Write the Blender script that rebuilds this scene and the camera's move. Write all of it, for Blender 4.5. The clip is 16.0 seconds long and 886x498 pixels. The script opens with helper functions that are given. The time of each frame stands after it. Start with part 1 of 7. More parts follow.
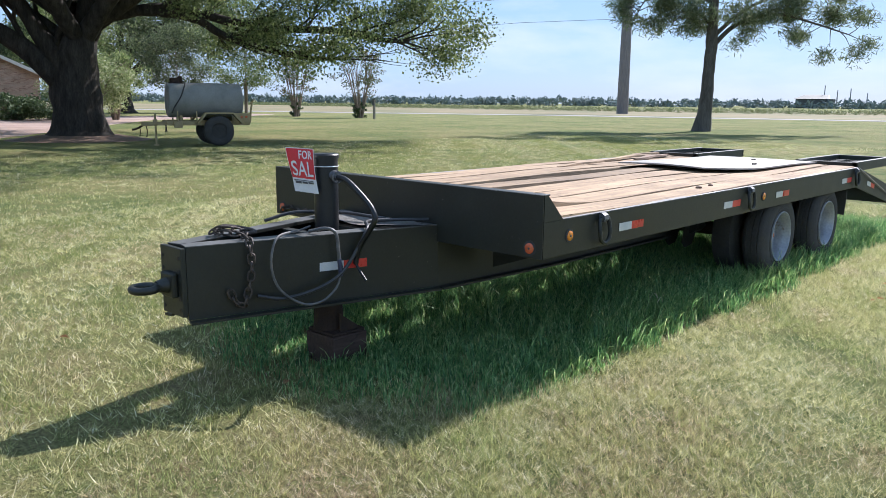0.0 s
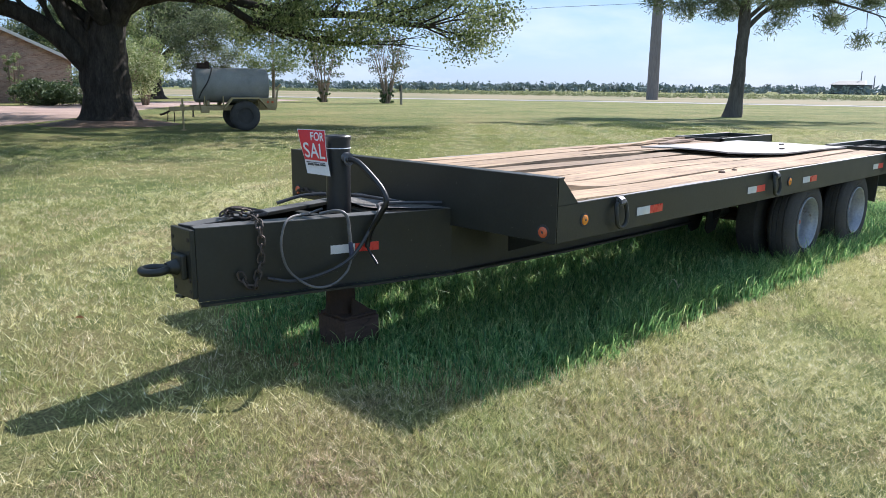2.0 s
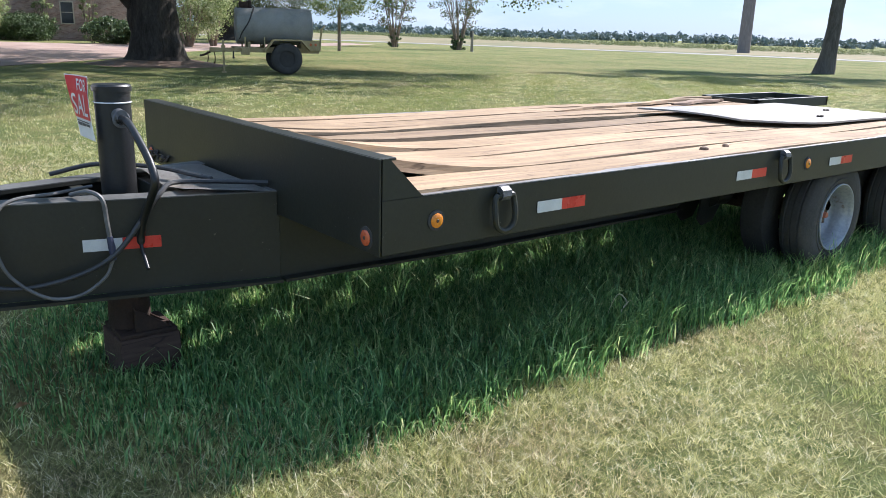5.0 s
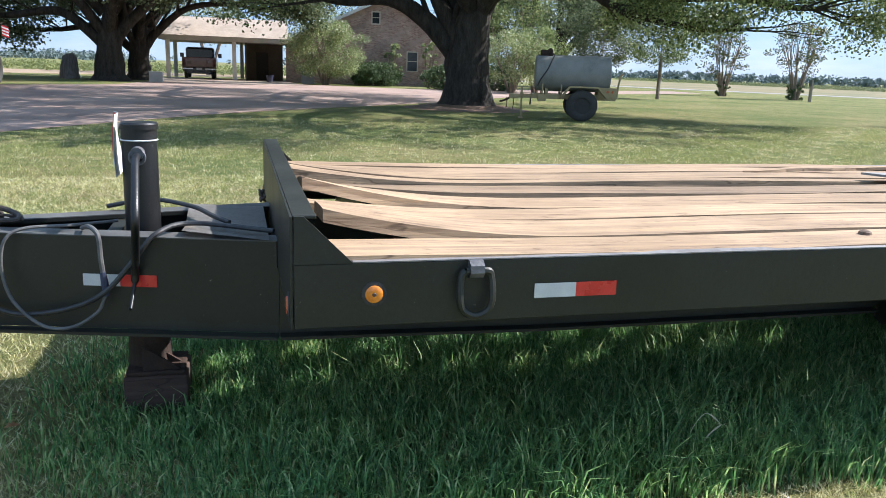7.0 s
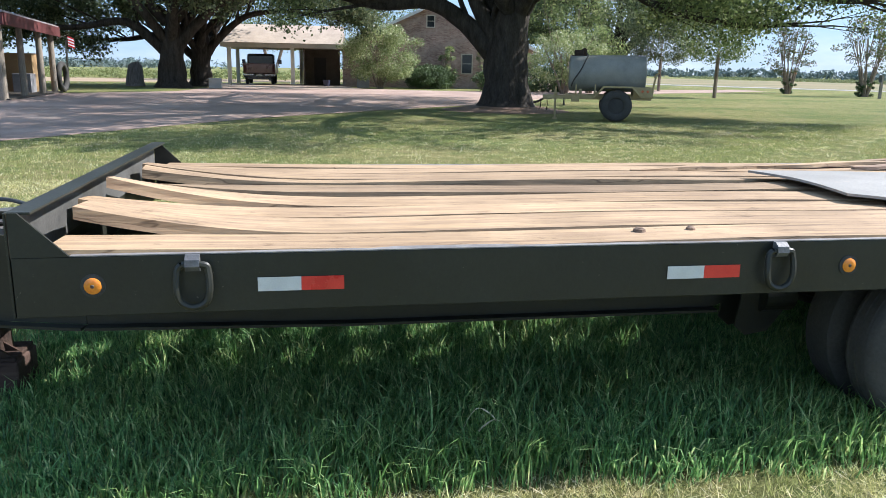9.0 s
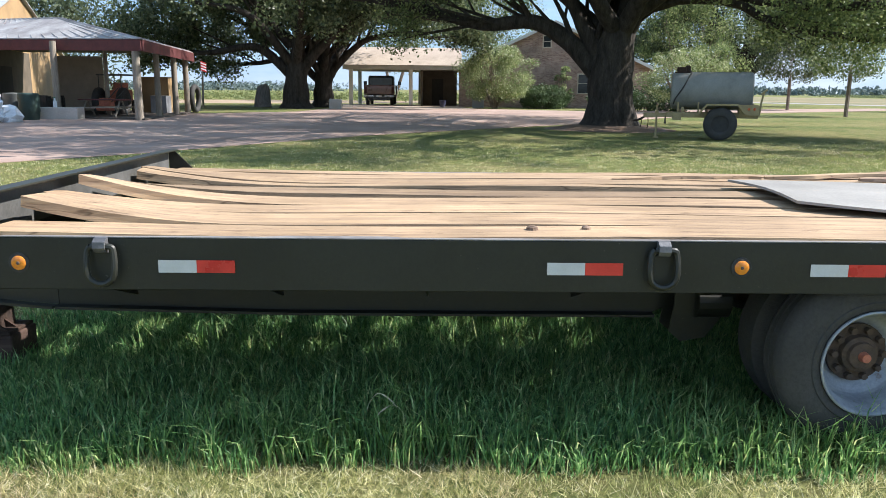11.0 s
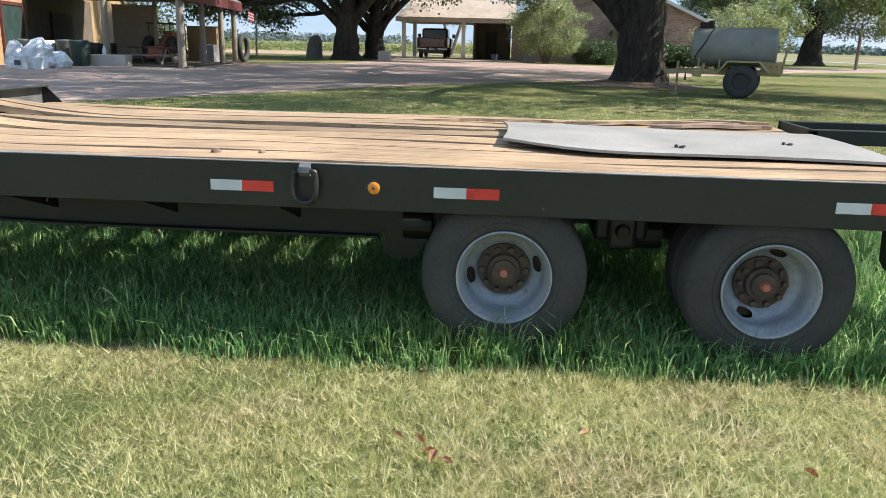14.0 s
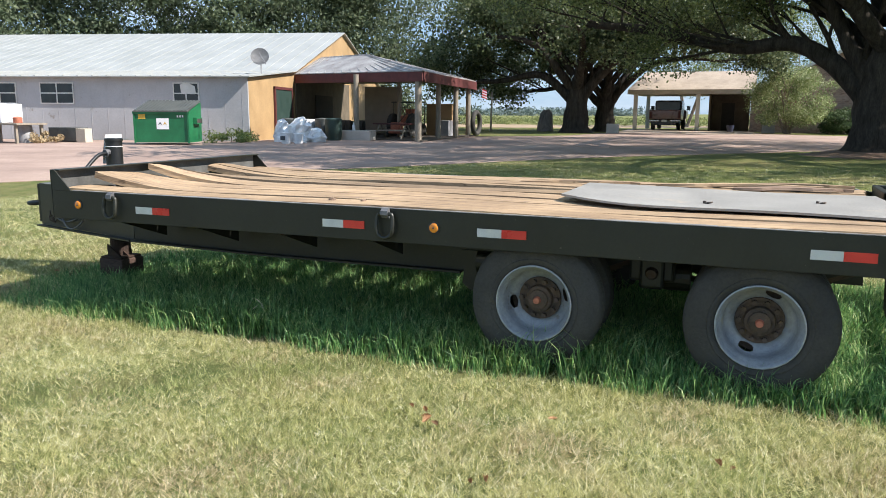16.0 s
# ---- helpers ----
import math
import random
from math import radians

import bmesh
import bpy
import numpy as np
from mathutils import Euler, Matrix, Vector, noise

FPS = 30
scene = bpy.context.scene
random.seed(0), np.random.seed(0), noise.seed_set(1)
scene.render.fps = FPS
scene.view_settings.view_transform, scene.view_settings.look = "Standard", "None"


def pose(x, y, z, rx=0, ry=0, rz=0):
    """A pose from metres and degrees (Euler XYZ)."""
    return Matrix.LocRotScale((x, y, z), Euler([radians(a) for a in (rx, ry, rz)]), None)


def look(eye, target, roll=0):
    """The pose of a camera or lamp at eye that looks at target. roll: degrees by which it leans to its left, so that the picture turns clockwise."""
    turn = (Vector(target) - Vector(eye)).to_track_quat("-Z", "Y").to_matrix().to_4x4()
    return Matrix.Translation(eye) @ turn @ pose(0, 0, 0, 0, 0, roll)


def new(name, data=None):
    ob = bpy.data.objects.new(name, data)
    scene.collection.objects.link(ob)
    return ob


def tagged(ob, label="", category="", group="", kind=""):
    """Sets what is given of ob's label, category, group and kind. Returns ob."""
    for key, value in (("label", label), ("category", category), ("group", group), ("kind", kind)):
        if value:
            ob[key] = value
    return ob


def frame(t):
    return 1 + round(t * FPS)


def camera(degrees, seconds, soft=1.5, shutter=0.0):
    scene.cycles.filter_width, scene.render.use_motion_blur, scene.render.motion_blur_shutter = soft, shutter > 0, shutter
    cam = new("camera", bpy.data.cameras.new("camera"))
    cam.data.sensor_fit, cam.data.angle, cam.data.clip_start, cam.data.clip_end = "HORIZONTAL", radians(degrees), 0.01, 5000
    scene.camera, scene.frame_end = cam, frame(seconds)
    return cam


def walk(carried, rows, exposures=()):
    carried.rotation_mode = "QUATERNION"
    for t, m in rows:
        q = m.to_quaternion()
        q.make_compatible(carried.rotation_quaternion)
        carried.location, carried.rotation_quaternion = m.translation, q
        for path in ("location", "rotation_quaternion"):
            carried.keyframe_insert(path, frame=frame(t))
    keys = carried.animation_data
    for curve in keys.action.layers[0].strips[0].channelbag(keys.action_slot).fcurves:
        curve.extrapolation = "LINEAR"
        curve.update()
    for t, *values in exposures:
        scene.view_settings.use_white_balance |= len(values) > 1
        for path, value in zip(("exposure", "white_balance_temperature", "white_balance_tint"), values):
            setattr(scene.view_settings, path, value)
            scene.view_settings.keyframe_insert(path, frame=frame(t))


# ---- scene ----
cam = camera(59.6, 16.0, soft=0.7)
METRES, EYE, TILT, LEAN, TURN = 8.0, 1.5, 0.0, 0.0, 44.5
PATH = [
    (0, (0.187, -0.161, 1.6), (-1.163, 1.267, 1.227), 0.6),
    (0.5, (0.182, -0.159, 1.587), (-1.187, 1.252, 1.217), 0.8),
    (1, (0.192, -0.164, 1.582), (-1.187, 1.237, 1.215), 1.0),
    (1.5, (0.198, -0.149, 1.575), (-1.179, 1.25, 1.194), 0.9),
    (2, (0.205, -0.057, 1.572), (-1.189, 1.317, 1.164), 0.6),
    (2.5, (0.209, 0.118, 1.566), (-1.275, 1.385, 1.126), 1.9),
    (3, (0.157, 0.296, 1.556), (-1.399, 1.451, 1.063), 2.5),
    (3.5, (0.029, 0.572, 1.54), (-1.501, 1.733, 0.985), 1.4),
    (4, (-0.046, 0.933, 1.515), (-1.482, 2.197, 0.933), 0.7),
    (4.2, (-0.035, 1.097, 1.533), (-1.447, 2.388, 0.948), 1.3),
    (6.3, (-0.061, 2.709, 1.553), (-1.846, 3.508, 1.137), 3.4),
    (6.5, (-0.017, 2.823, 1.567), (-1.837, 3.529, 1.132), 2.9),
    (7, (0.033, 3.168, 1.552), (-1.849, 3.672, 1.101), 2.0),
    (7.5, (0.166, 3.466, 1.565), (-1.749, 3.831, 1.121), 1.5),
    (8, (0.33, 3.735, 1.567), (-1.589, 4.05, 1.098), 1.3),
    (8.5, (0.367, 4.049, 1.577), (-1.545, 4.389, 1.1), 0.9),
    (9, (0.387, 4.32, 1.583), (-1.533, 4.654, 1.133), 1.0),
    (9.2, (0.427, 4.403, 1.59), (-1.498, 4.728, 1.154), 0.8),
    (11.5, (0.727, 5.508, 1.523), (-1.229, 5.484, 1.106), 0.4),
    (12, (0.762, 5.835, 1.525), (-1.182, 5.848, 1.056), 0.4),
    (12.5, (0.796, 6.211, 1.507), (-1.137, 6.27, 0.999), 1.0),
    (13, (0.941, 6.489, 1.503), (-0.98, 6.597, 0.958), 0.7),
    (13.5, (1.087, 6.764, 1.521), (-0.837, 6.832, 0.976), 1.2),
    (14, (1.191, 7.055, 1.506), (-0.736, 6.911, 0.99), 1.4),
    (14.5, (1.394, 7.304, 1.534), (-0.51, 6.902, 1.07), 0.3),
    (15, (1.639, 7.558, 1.553), (-0.224, 6.969, 1.125), -0.7),
    (15.5, (1.801, 7.878, 1.544), (-0.02, 7.148, 1.155), -0.6),
    (16, (1.982, 8.264, 1.536), (0.156, 7.527, 1.189), 0.3),
]
walk(cam, [(t, look(eye, target, roll)) for t, eye, target, roll in PATH], exposures=[(0, 0.85, 5950, 16), (4, 1.0, 6080, 16), (8, 1.08, 6000, 13), (12.5, 1.1, 6400, 12), (16, 0.94, 6480, 11)])

# ---- world, sun, exposure ----
SUN_TO = Vector((-0.075, 1.09, 1.0)).normalized()
elev = math.asin(SUN_TO.z)
azim = math.atan2(SUN_TO.x, SUN_TO.y)
world = bpy.data.worlds.new("sky")
scene.world = world
world.use_nodes = True
wn, wl = world.node_tree.nodes, world.node_tree.links
wn.clear()
sky = wn.new("ShaderNodeTexSky")
sky.sky_type = "NISHITA"
sky.sun_disc = False
sky.sun_elevation = elev
sky.sun_rotation = azim
sky.air_density, sky.dust_density, sky.ozone_density = 1.0, 0.5, 2.0
wtc = wn.new("ShaderNodeTexCoord")
wmap = wn.new("ShaderNodeMapping")
wmap.inputs["Scale"].default_value = (1.0, 1.0, 3.6)
wnoise = wn.new("ShaderNodeTexNoise")
wnoise.inputs["Scale"].default_value = 3.4
wnoise.inputs["Detail"].default_value = 9.0
wnoise.inputs["Roughness"].default_value = 0.56
wramp = wn.new("ShaderNodeValToRGB")
wramp.color_ramp.elements[0].position, wramp.color_ramp.elements[1].position = 0.50, 0.74
wramp.color_ramp.elements[1].color = (0.7, 0.7, 0.7, 1)
wmix = wn.new("ShaderNodeMixRGB")
wmix.inputs["Color2"].default_value = (7.4, 7.9, 8.4, 1)
veil = wn.new("ShaderNodeMixRGB")
veil.inputs["Fac"].default_value = 0.68
veil.inputs["Color2"].default_value = (3.0, 4.9, 7.3, 1)
wbg = wn.new("ShaderNodeBackground")
wbg.inputs["Strength"].default_value = 0.074
wout = wn.new("ShaderNodeOutputWorld")
wl.new(wtc.outputs["Generated"], wmap.inputs["Vector"])
wl.new(wmap.outputs["Vector"], wnoise.inputs["Vector"])
wl.new(wnoise.outputs["Fac"], wramp.inputs["Fac"])
wl.new(wramp.outputs["Color"], wmix.inputs["Fac"])
wl.new(sky.outputs["Color"], veil.inputs["Color1"])
wl.new(veil.outputs["Color"], wmix.inputs["Color1"])
wl.new(wmix.outputs["Color"], wbg.inputs["Color"])
wl.new(wbg.outputs["Background"], wout.inputs["Surface"])

sun_data = bpy.data.lights.new("sun", "SUN")
sun_data.energy, sun_data.angle, sun_data.color = 4.75, radians(0.55), (1.0, 0.95, 0.88)
sun_ob = new("sun", sun_data)
sun_ob.matrix_world = look(SUN_TO * 60, (0, 0, 0))

# ---- material makers ----


def nodes_of(name):
    m = bpy.data.materials.new(name)
    m.use_nodes = True
    return m, m.node_tree.nodes, m.node_tree.links, m.node_tree.nodes["Principled BSDF"]


def ramp(n, stops):
    r = n.new("ShaderNodeValToRGB")
    e = r.color_ramp.elements
    while len(e) < len(stops):
        e.new(0.5)
    for el, (p, c) in zip(e, stops):
        el.position, el.color = p, (*c, 1)
    return r


def noise_node(n, l, vec, scale, detail=5, rough=0.6):
    k = n.new("ShaderNodeTexNoise")
    k.inputs["Scale"].default_value, k.inputs["Detail"].default_value, k.inputs["Roughness"].default_value = scale, detail, rough
    l.new(vec, k.inputs["Vector"])
    return k


def mat(name, stops, scale=3.0, rough=0.6, metal=0.0, bump=0.15, fine=40.0, stretch=(1, 1, 1), vary=0.0, grime=0.35, coat=0.0, dust=None, spec=0.5):
    """A procedural surface: broad colour noise, fine grain and relief, optional speckles of dust and variation from object to object."""
    m, n, l, b = nodes_of(name)
    tc = n.new("ShaderNodeTexCoord")
    mp = n.new("ShaderNodeMapping")
    mp.inputs["Scale"].default_value = stretch
    l.new(tc.outputs["Object"], mp.inputs["Vector"])
    v = mp.outputs["Vector"]
    broad = noise_node(n, l, v, scale)
    small = noise_node(n, l, v, fine, 4)
    cr = ramp(n, stops)
    l.new(broad.outputs["Fac"], cr.inputs["Fac"])
    col = cr.outputs["Color"]
    mul = n.new("ShaderNodeMixRGB")
    mul.blend_type = "MULTIPLY"
    mul.inputs["Fac"].default_value = grime
    gr = ramp(n, [(0.3, (0.45, 0.45, 0.45)), (0.62, (1.1, 1.1, 1.1))])
    l.new(small.outputs["Fac"], gr.inputs["Fac"])
    l.new(col, mul.inputs["Color1"])
    l.new(gr.outputs["Color"], mul.inputs["Color2"])
    col = mul.outputs["Color"]
    if dust:
        dn = noise_node(n, l, v, dust[1], 8, 0.7)
        dr = ramp(n, [(dust[2], (0, 0, 0)), (min(1.0, dust[2] + 0.08), (1, 1, 1))])
        l.new(dn.outputs["Fac"], dr.inputs["Fac"])
        mx = n.new("ShaderNodeMixRGB")
        mx.inputs["Color2"].default_value = (*dust[0], 1)
        l.new(dr.outputs["Color"], mx.inputs["Fac"])
        l.new(col, mx.inputs["Color1"])
        col = mx.outputs["Color"]
    if vary:
        oi = n.new("ShaderNodeObjectInfo")
        hs = n.new("ShaderNodeHueSaturation")
        mr = n.new("ShaderNodeMapRange")
        mr.inputs["To Min"].default_value, mr.inputs["To Max"].default_value = 1 - vary, 1 + vary
        l.new(oi.outputs["Random"], mr.inputs["Value"])
        l.new(mr.outputs["Result"], hs.inputs["Value"])
        l.new(col, hs.inputs["Color"])
        col = hs.outputs["Color"]
    l.new(col, b.inputs["Base Color"])
    rr = n.new("ShaderNodeMapRange")
    rr.inputs["To Min"].default_value, rr.inputs["To Max"].default_value = max(0.02, rough - 0.12), min(1, rough + 0.12)
    l.new(broad.outputs["Fac"], rr.inputs["Value"])
    l.new(rr.outputs["Result"], b.inputs["Roughness"])
    b.inputs["Metallic"].default_value = metal
    b.inputs["Coat Weight"].default_value = coat
    b.inputs["Specular IOR Level"].default_value = spec
    if bump:
        bp = n.new("ShaderNodeBump")
        bp.inputs["Strength"].default_value, bp.inputs["Distance"].default_value = bump, 0.02
        l.new(small.outputs["Fac"], bp.inputs["Height"])
        l.new(bp.outputs["Normal"], b.inputs["Normal"])
    return m


def leaf_mat(name, stops, glow=0.35, rough=0.5):
    """Leaves or blades: colour from piece to piece, some light passing through."""
    m, n, l, b = nodes_of(name)
    geo = n.new("ShaderNodeNewGeometry")
    cr = ramp(n, stops)
    l.new(geo.outputs["Random Per Island"], cr.inputs["Fac"])
    tc = n.new("ShaderNodeTexCoord")
    big = noise_node(n, l, tc.outputs["Object"], 0.55, 3)
    mr = ramp(n, [(0.3, (0.72, 0.72, 0.72)), (0.7, (1.2, 1.2, 1.15))])
    l.new(big.outputs["Fac"], mr.inputs["Fac"])
    mul = n.new("ShaderNodeMixRGB")
    mul.blend_type = "MULTIPLY"
    mul.inputs["Fac"].default_value = 1.0
    l.new(cr.outputs["Color"], mul.inputs["Color1"])
    l.new(mr.outputs["Color"], mul.inputs["Color2"])
    l.new(mul.outputs["Color"], b.inputs["Base Color"])
    b.inputs["Roughness"].default_value = rough
    tr = n.new("ShaderNodeBsdfTranslucent")
    l.new(mul.outputs["Color"], tr.inputs["Color"])
    mx = n.new("ShaderNodeMixShader")
    mx.inputs["Fac"].default_value = glow
    l.new(b.outputs["BSDF"], mx.inputs[1])
    l.new(tr.outputs["BSDF"], mx.inputs[2])
    l.new(mx.outputs["Shader"], n["Material Output"].inputs["Surface"])
    return m


# ---- materials ----
M = {}
M["black_paint"] = mat("black_paint", [(0.3, (0.0145, 0.0152, 0.0115)), (0.7, (0.026, 0.027, 0.0195))], 2.2, 0.46, 0.0, 0.06, 55, grime=0.3, dust=((0.26, 0.235, 0.19), 34, 0.672))
# dusty faded black, lightened to paint in sun and sky reflection
M["lit_dusty_black"] = mat("lit_dusty_black", [(0.3, (0.07, 0.07, 0.066)), (0.7, (0.15, 0.148, 0.14))], 4, 0.5, 0.0, 0.08, 55, grime=0.35, dust=((0.24, 0.215, 0.18), 30, 0.66))
M["worn_steel"] = mat("worn_steel", [(0.3, (0.10, 0.10, 0.105)), (0.7, (0.19, 0.19, 0.195))], 8, 0.55, 0.2, 0.2, 60)
M["boards"] = mat("boards", [(0.3, (0.055, 0.045, 0.038)), (0.7, (0.12, 0.10, 0.08))], 2, 0.9, 0, 0.3, 20, (3, 3, 0.5))
M["bare_edge"] = mat("bare_edge", [(0.3, (0.20, 0.18, 0.175)), (0.7, (0.36, 0.34, 0.325))], 5, 0.5, 0.3, 0.1, 60)
M["steel_sheet"] = mat("steel_sheet", [(0.3, (0.27, 0.255, 0.235)), (0.7, (0.38, 0.36, 0.33))], 2.0, 0.55, 0.1, 0.08, 70, dust=((0.42, 0.36, 0.29), 3, 0.60))
M["rubber"] = mat("rubber", [(0.3, (0.035, 0.034, 0.032)), (0.7, (0.07, 0.066, 0.06))], 3, 0.85, 0.0, 0.3, 60, grime=0.4)
M["rim"] = mat("rim", [(0.3, (0.26, 0.28, 0.31)), (0.7, (0.42, 0.44, 0.47))], 5, 0.45, 0.25, 0.1, 50, dust=((0.15, 0.10, 0.07), 6, 0.60))
M["hub"] = mat("hub", [(0.3, (0.06, 0.045, 0.035)), (0.7, (0.15, 0.10, 0.07))], 12, 0.8, 0.1, 0.4, 60)
M["hub_red"] = mat("hub_red", [(0.3, (0.35, 0.10, 0.06)), (0.7, (0.55, 0.20, 0.12))], 14, 0.7, 0.0, 0.2, 60)
M["rust"] = mat("rust", [(0.3, (0.025, 0.016, 0.012)), (0.7, (0.065, 0.035, 0.022))], 10, 0.85, 0.1, 0.4, 50)
M["tape_white"] = mat("tape_white", [(0.3, (0.58, 0.58, 0.57)), (0.7, (0.72, 0.72, 0.70))], 9, 0.35, 0, 0.04, 200, grime=0.15)
M["tape_red"] = mat("tape_red", [(0.3, (0.62, 0.035, 0.03)), (0.7, (0.78, 0.06, 0.045))], 9, 0.3, 0, 0.04, 200, grime=0.15)
M["amber"] = mat("amber", [(0.3, (0.75, 0.22, 0.02)), (0.7, (0.85, 0.30, 0.03))], 30, 0.2, 0, 0.1, 90, grime=0.2, coat=0.4)
M["red_lens"] = mat("red_lens", [(0.3, (0.55, 0.10, 0.04)), (0.7, (0.70, 0.16, 0.06))], 30, 0.25, 0, 0.1, 90, grime=0.2, coat=0.4)
M["chain"] = mat("chain", [(0.3, (0.05, 0.042, 0.036)), (0.7, (0.13, 0.10, 0.08))], 20, 0.6, 0.5, 0.3, 70)
M["jack_black"] = mat("jack_black", [(0.3, (0.007, 0.0075, 0.008)), (0.7, (0.014, 0.0145, 0.015))], 3, 0.4, 0.0, 0.1, 50, grime=0.3, dust=((0.2, 0.19, 0.17), 40, 0.70))
M["cable"] = mat("cable", [(0.3, (0.02, 0.02, 0.021)), (0.7, (0.05, 0.05, 0.05))], 12, 0.45, 0, 0.1, 80)
M["cable_grey"] = mat("cable_grey", [(0.3, (0.07, 0.07, 0.07)), (0.7, (0.17, 0.165, 0.155))], 12, 0.5, 0.0, 0.1, 80)
M["blue"] = mat("blue", [(0.3, (0.025, 0.03, 0.06)), (0.7, (0.04, 0.05, 0.10))], 9, 0.5, 0, 0.1, 60)


def plank_mat(name, stops, gap):
    """Weathered sawn wood, grain along y, each plank different."""
    m, n, l, b = nodes_of(name)
    tc = n.new("ShaderNodeTexCoord")
    oi = n.new("ShaderNodeObjectInfo")
    add = n.new("ShaderNodeVectorMath")
    add.operation = "MULTIPLY_ADD"
    add.inputs[1].default_value = (1, 1, 1)
    l.new(tc.outputs["Object"], add.inputs[0])
    l.new(oi.outputs["Random"], add.inputs[2])
    mp = n.new("ShaderNodeMapping")
    mp.inputs["Scale"].default_value = (34, 1.1, 34)
    l.new(add.outputs[0], mp.inputs["Vector"])
    grain = noise_node(n, l, mp.outputs["Vector"], 1.0, 8, 0.66)
    blot = noise_node(n, l, add.outputs[0], 1.3, 5, 0.6)
    cr = ramp(n, stops)
    l.new(grain.outputs["Fac"], cr.inputs["Fac"])
    grey = ramp(n, [(0.36, (0.62, 0.60, 0.57)), (0.60, (1, 1, 1))])
    l.new(blot.outputs["Fac"], grey.inputs["Fac"])
    m1 = n.new("ShaderNodeMixRGB")
    m1.blend_type = "MULTIPLY"
    m1.inputs["Fac"].default_value = 0.8
    l.new(cr.outputs["Color"], m1.inputs["Color1"])
    l.new(grey.outputs["Color"], m1.inputs["Color2"])
    hs = n.new("ShaderNodeHueSaturation")
    mr = n.new("ShaderNodeMapRange")
    mr.inputs["To Min"].default_value, mr.inputs["To Max"].default_value = 0.76, 1.16
    l.new(oi.outputs["Random"], mr.inputs["Value"])
    l.new(mr.outputs["Result"], hs.inputs["Value"])
    l.new(m1.outputs["Color"], hs.inputs["Color"])
    mp2 = n.new("ShaderNodeMapping")
    mp2.inputs["Scale"].default_value = (16, 0.55, 4)
    l.new(add.outputs[0], mp2.inputs["Vector"])
    crack = noise_node(n, l, mp2.outputs["Vector"], 1.6, 3, 0.5)
    cw = ramp(n, [(gap, (1, 1, 1)), (gap + 0.008, (0.10, 0.07, 0.05)), (gap + 0.017, (1, 1, 1))])
    l.new(crack.outputs["Fac"], cw.inputs["Fac"])
    m2 = n.new("ShaderNodeMixRGB")
    m2.blend_type = "MULTIPLY"
    m2.inputs["Fac"].default_value = 0.75
    l.new(hs.outputs["Color"], m2.inputs["Color1"])
    l.new(cw.outputs["Color"], m2.inputs["Color2"])
    mp3 = n.new("ShaderNodeMapping")
    mp3.inputs["Scale"].default_value = (9, 2.2, 9)
    l.new(add.outputs[0], mp3.inputs["Vector"])
    fleck = noise_node(n, l, mp3.outputs["Vector"], 1.8, 9, 0.75)
    fr = ramp(n, [(0.33, (0.30, 0.24, 0.20)), (0.40, (1, 1, 1)), (0.62, (1, 1, 1)), (0.70, (1.12, 0.98, 0.80))])
    l.new(fleck.outputs["Fac"], fr.inputs["Fac"])
    m3 = n.new("ShaderNodeMixRGB")
    m3.blend_type = "MULTIPLY"
    m3.inputs["Fac"].default_value = 0.85
    l.new(m2.outputs["Color"], m3.inputs["Color1"])
    l.new(fr.outputs["Color"], m3.inputs["Color2"])
    l.new(m3.outputs["Color"], b.inputs["Base Color"])
    b.inputs["Roughness"].default_value = 0.82
    bp = n.new("ShaderNodeBump")
    bp.inputs["Strength"].default_value, bp.inputs["Distance"].default_value = 0.5, 0.01
    l.new(grain.outputs["Fac"], bp.inputs["Height"])
    l.new(bp.outputs["Normal"], b.inputs["Normal"])
    return m


M["plank"] = plank_mat("plank", [(0.24, (0.13, 0.088, 0.056)), (0.40, (0.325, 0.22, 0.135)), (0.55, (0.43, 0.30, 0.18)), (0.74, (0.56, 0.37, 0.195))], 0.56)
M["old_timber"] = plank_mat("old_timber", [(0.25, (0.05, 0.028, 0.02)), (0.5, (0.095, 0.055, 0.04)), (0.75, (0.15, 0.095, 0.07))], 0.6)
M["timber"] = plank_mat("timber", [(0.25, (0.13, 0.085, 0.055)), (0.5, (0.24, 0.16, 0.11)), (0.75, (0.34, 0.25, 0.18))], 0.6)
# tan boards darkened in colour to carry porch and carport shade
M["lining_shade"] = mat("lining_shade", [(0.3, (0.09, 0.072, 0.05)), (0.7, (0.17, 0.135, 0.095))], 1.2, 0.85, 0, 0.2, 14, grime=0.4)
M["post_wood"] = mat("post_wood", [(0.3, (0.20, 0.17, 0.13)), (0.7, (0.36, 0.31, 0.25))], 4, 0.85, 0, 0.3, 30, (6, 6, 0.6), vary=0.1)
M["bark"] = mat("bark", [(0.3, (0.022, 0.019, 0.016)), (0.7, (0.075, 0.064, 0.053))], 1.6, 0.95, 0, 1.0, 9, (3, 3, 0.7), grime=0.7, spec=0.2)
M["pine_bark"] = mat("pine_bark", [(0.3, (0.075, 0.068, 0.062)), (0.7, (0.16, 0.145, 0.13))], 1.6, 0.95, 0, 1.0, 9, (3, 3, 0.7), grime=0.6, spec=0.2)
M["myrtle_bark"] = mat("myrtle_bark", [(0.3, (0.16, 0.12, 0.09)), (0.7, (0.30, 0.24, 0.19))], 3, 0.85, 0, 0.4, 12)
M["oak_leaf"] = leaf_mat("oak_leaf", [(0.0, (0.065, 0.10, 0.038)), (0.5, (0.155, 0.205, 0.075)), (1.0, (0.33, 0.37, 0.16))], 0.62, 0.42)
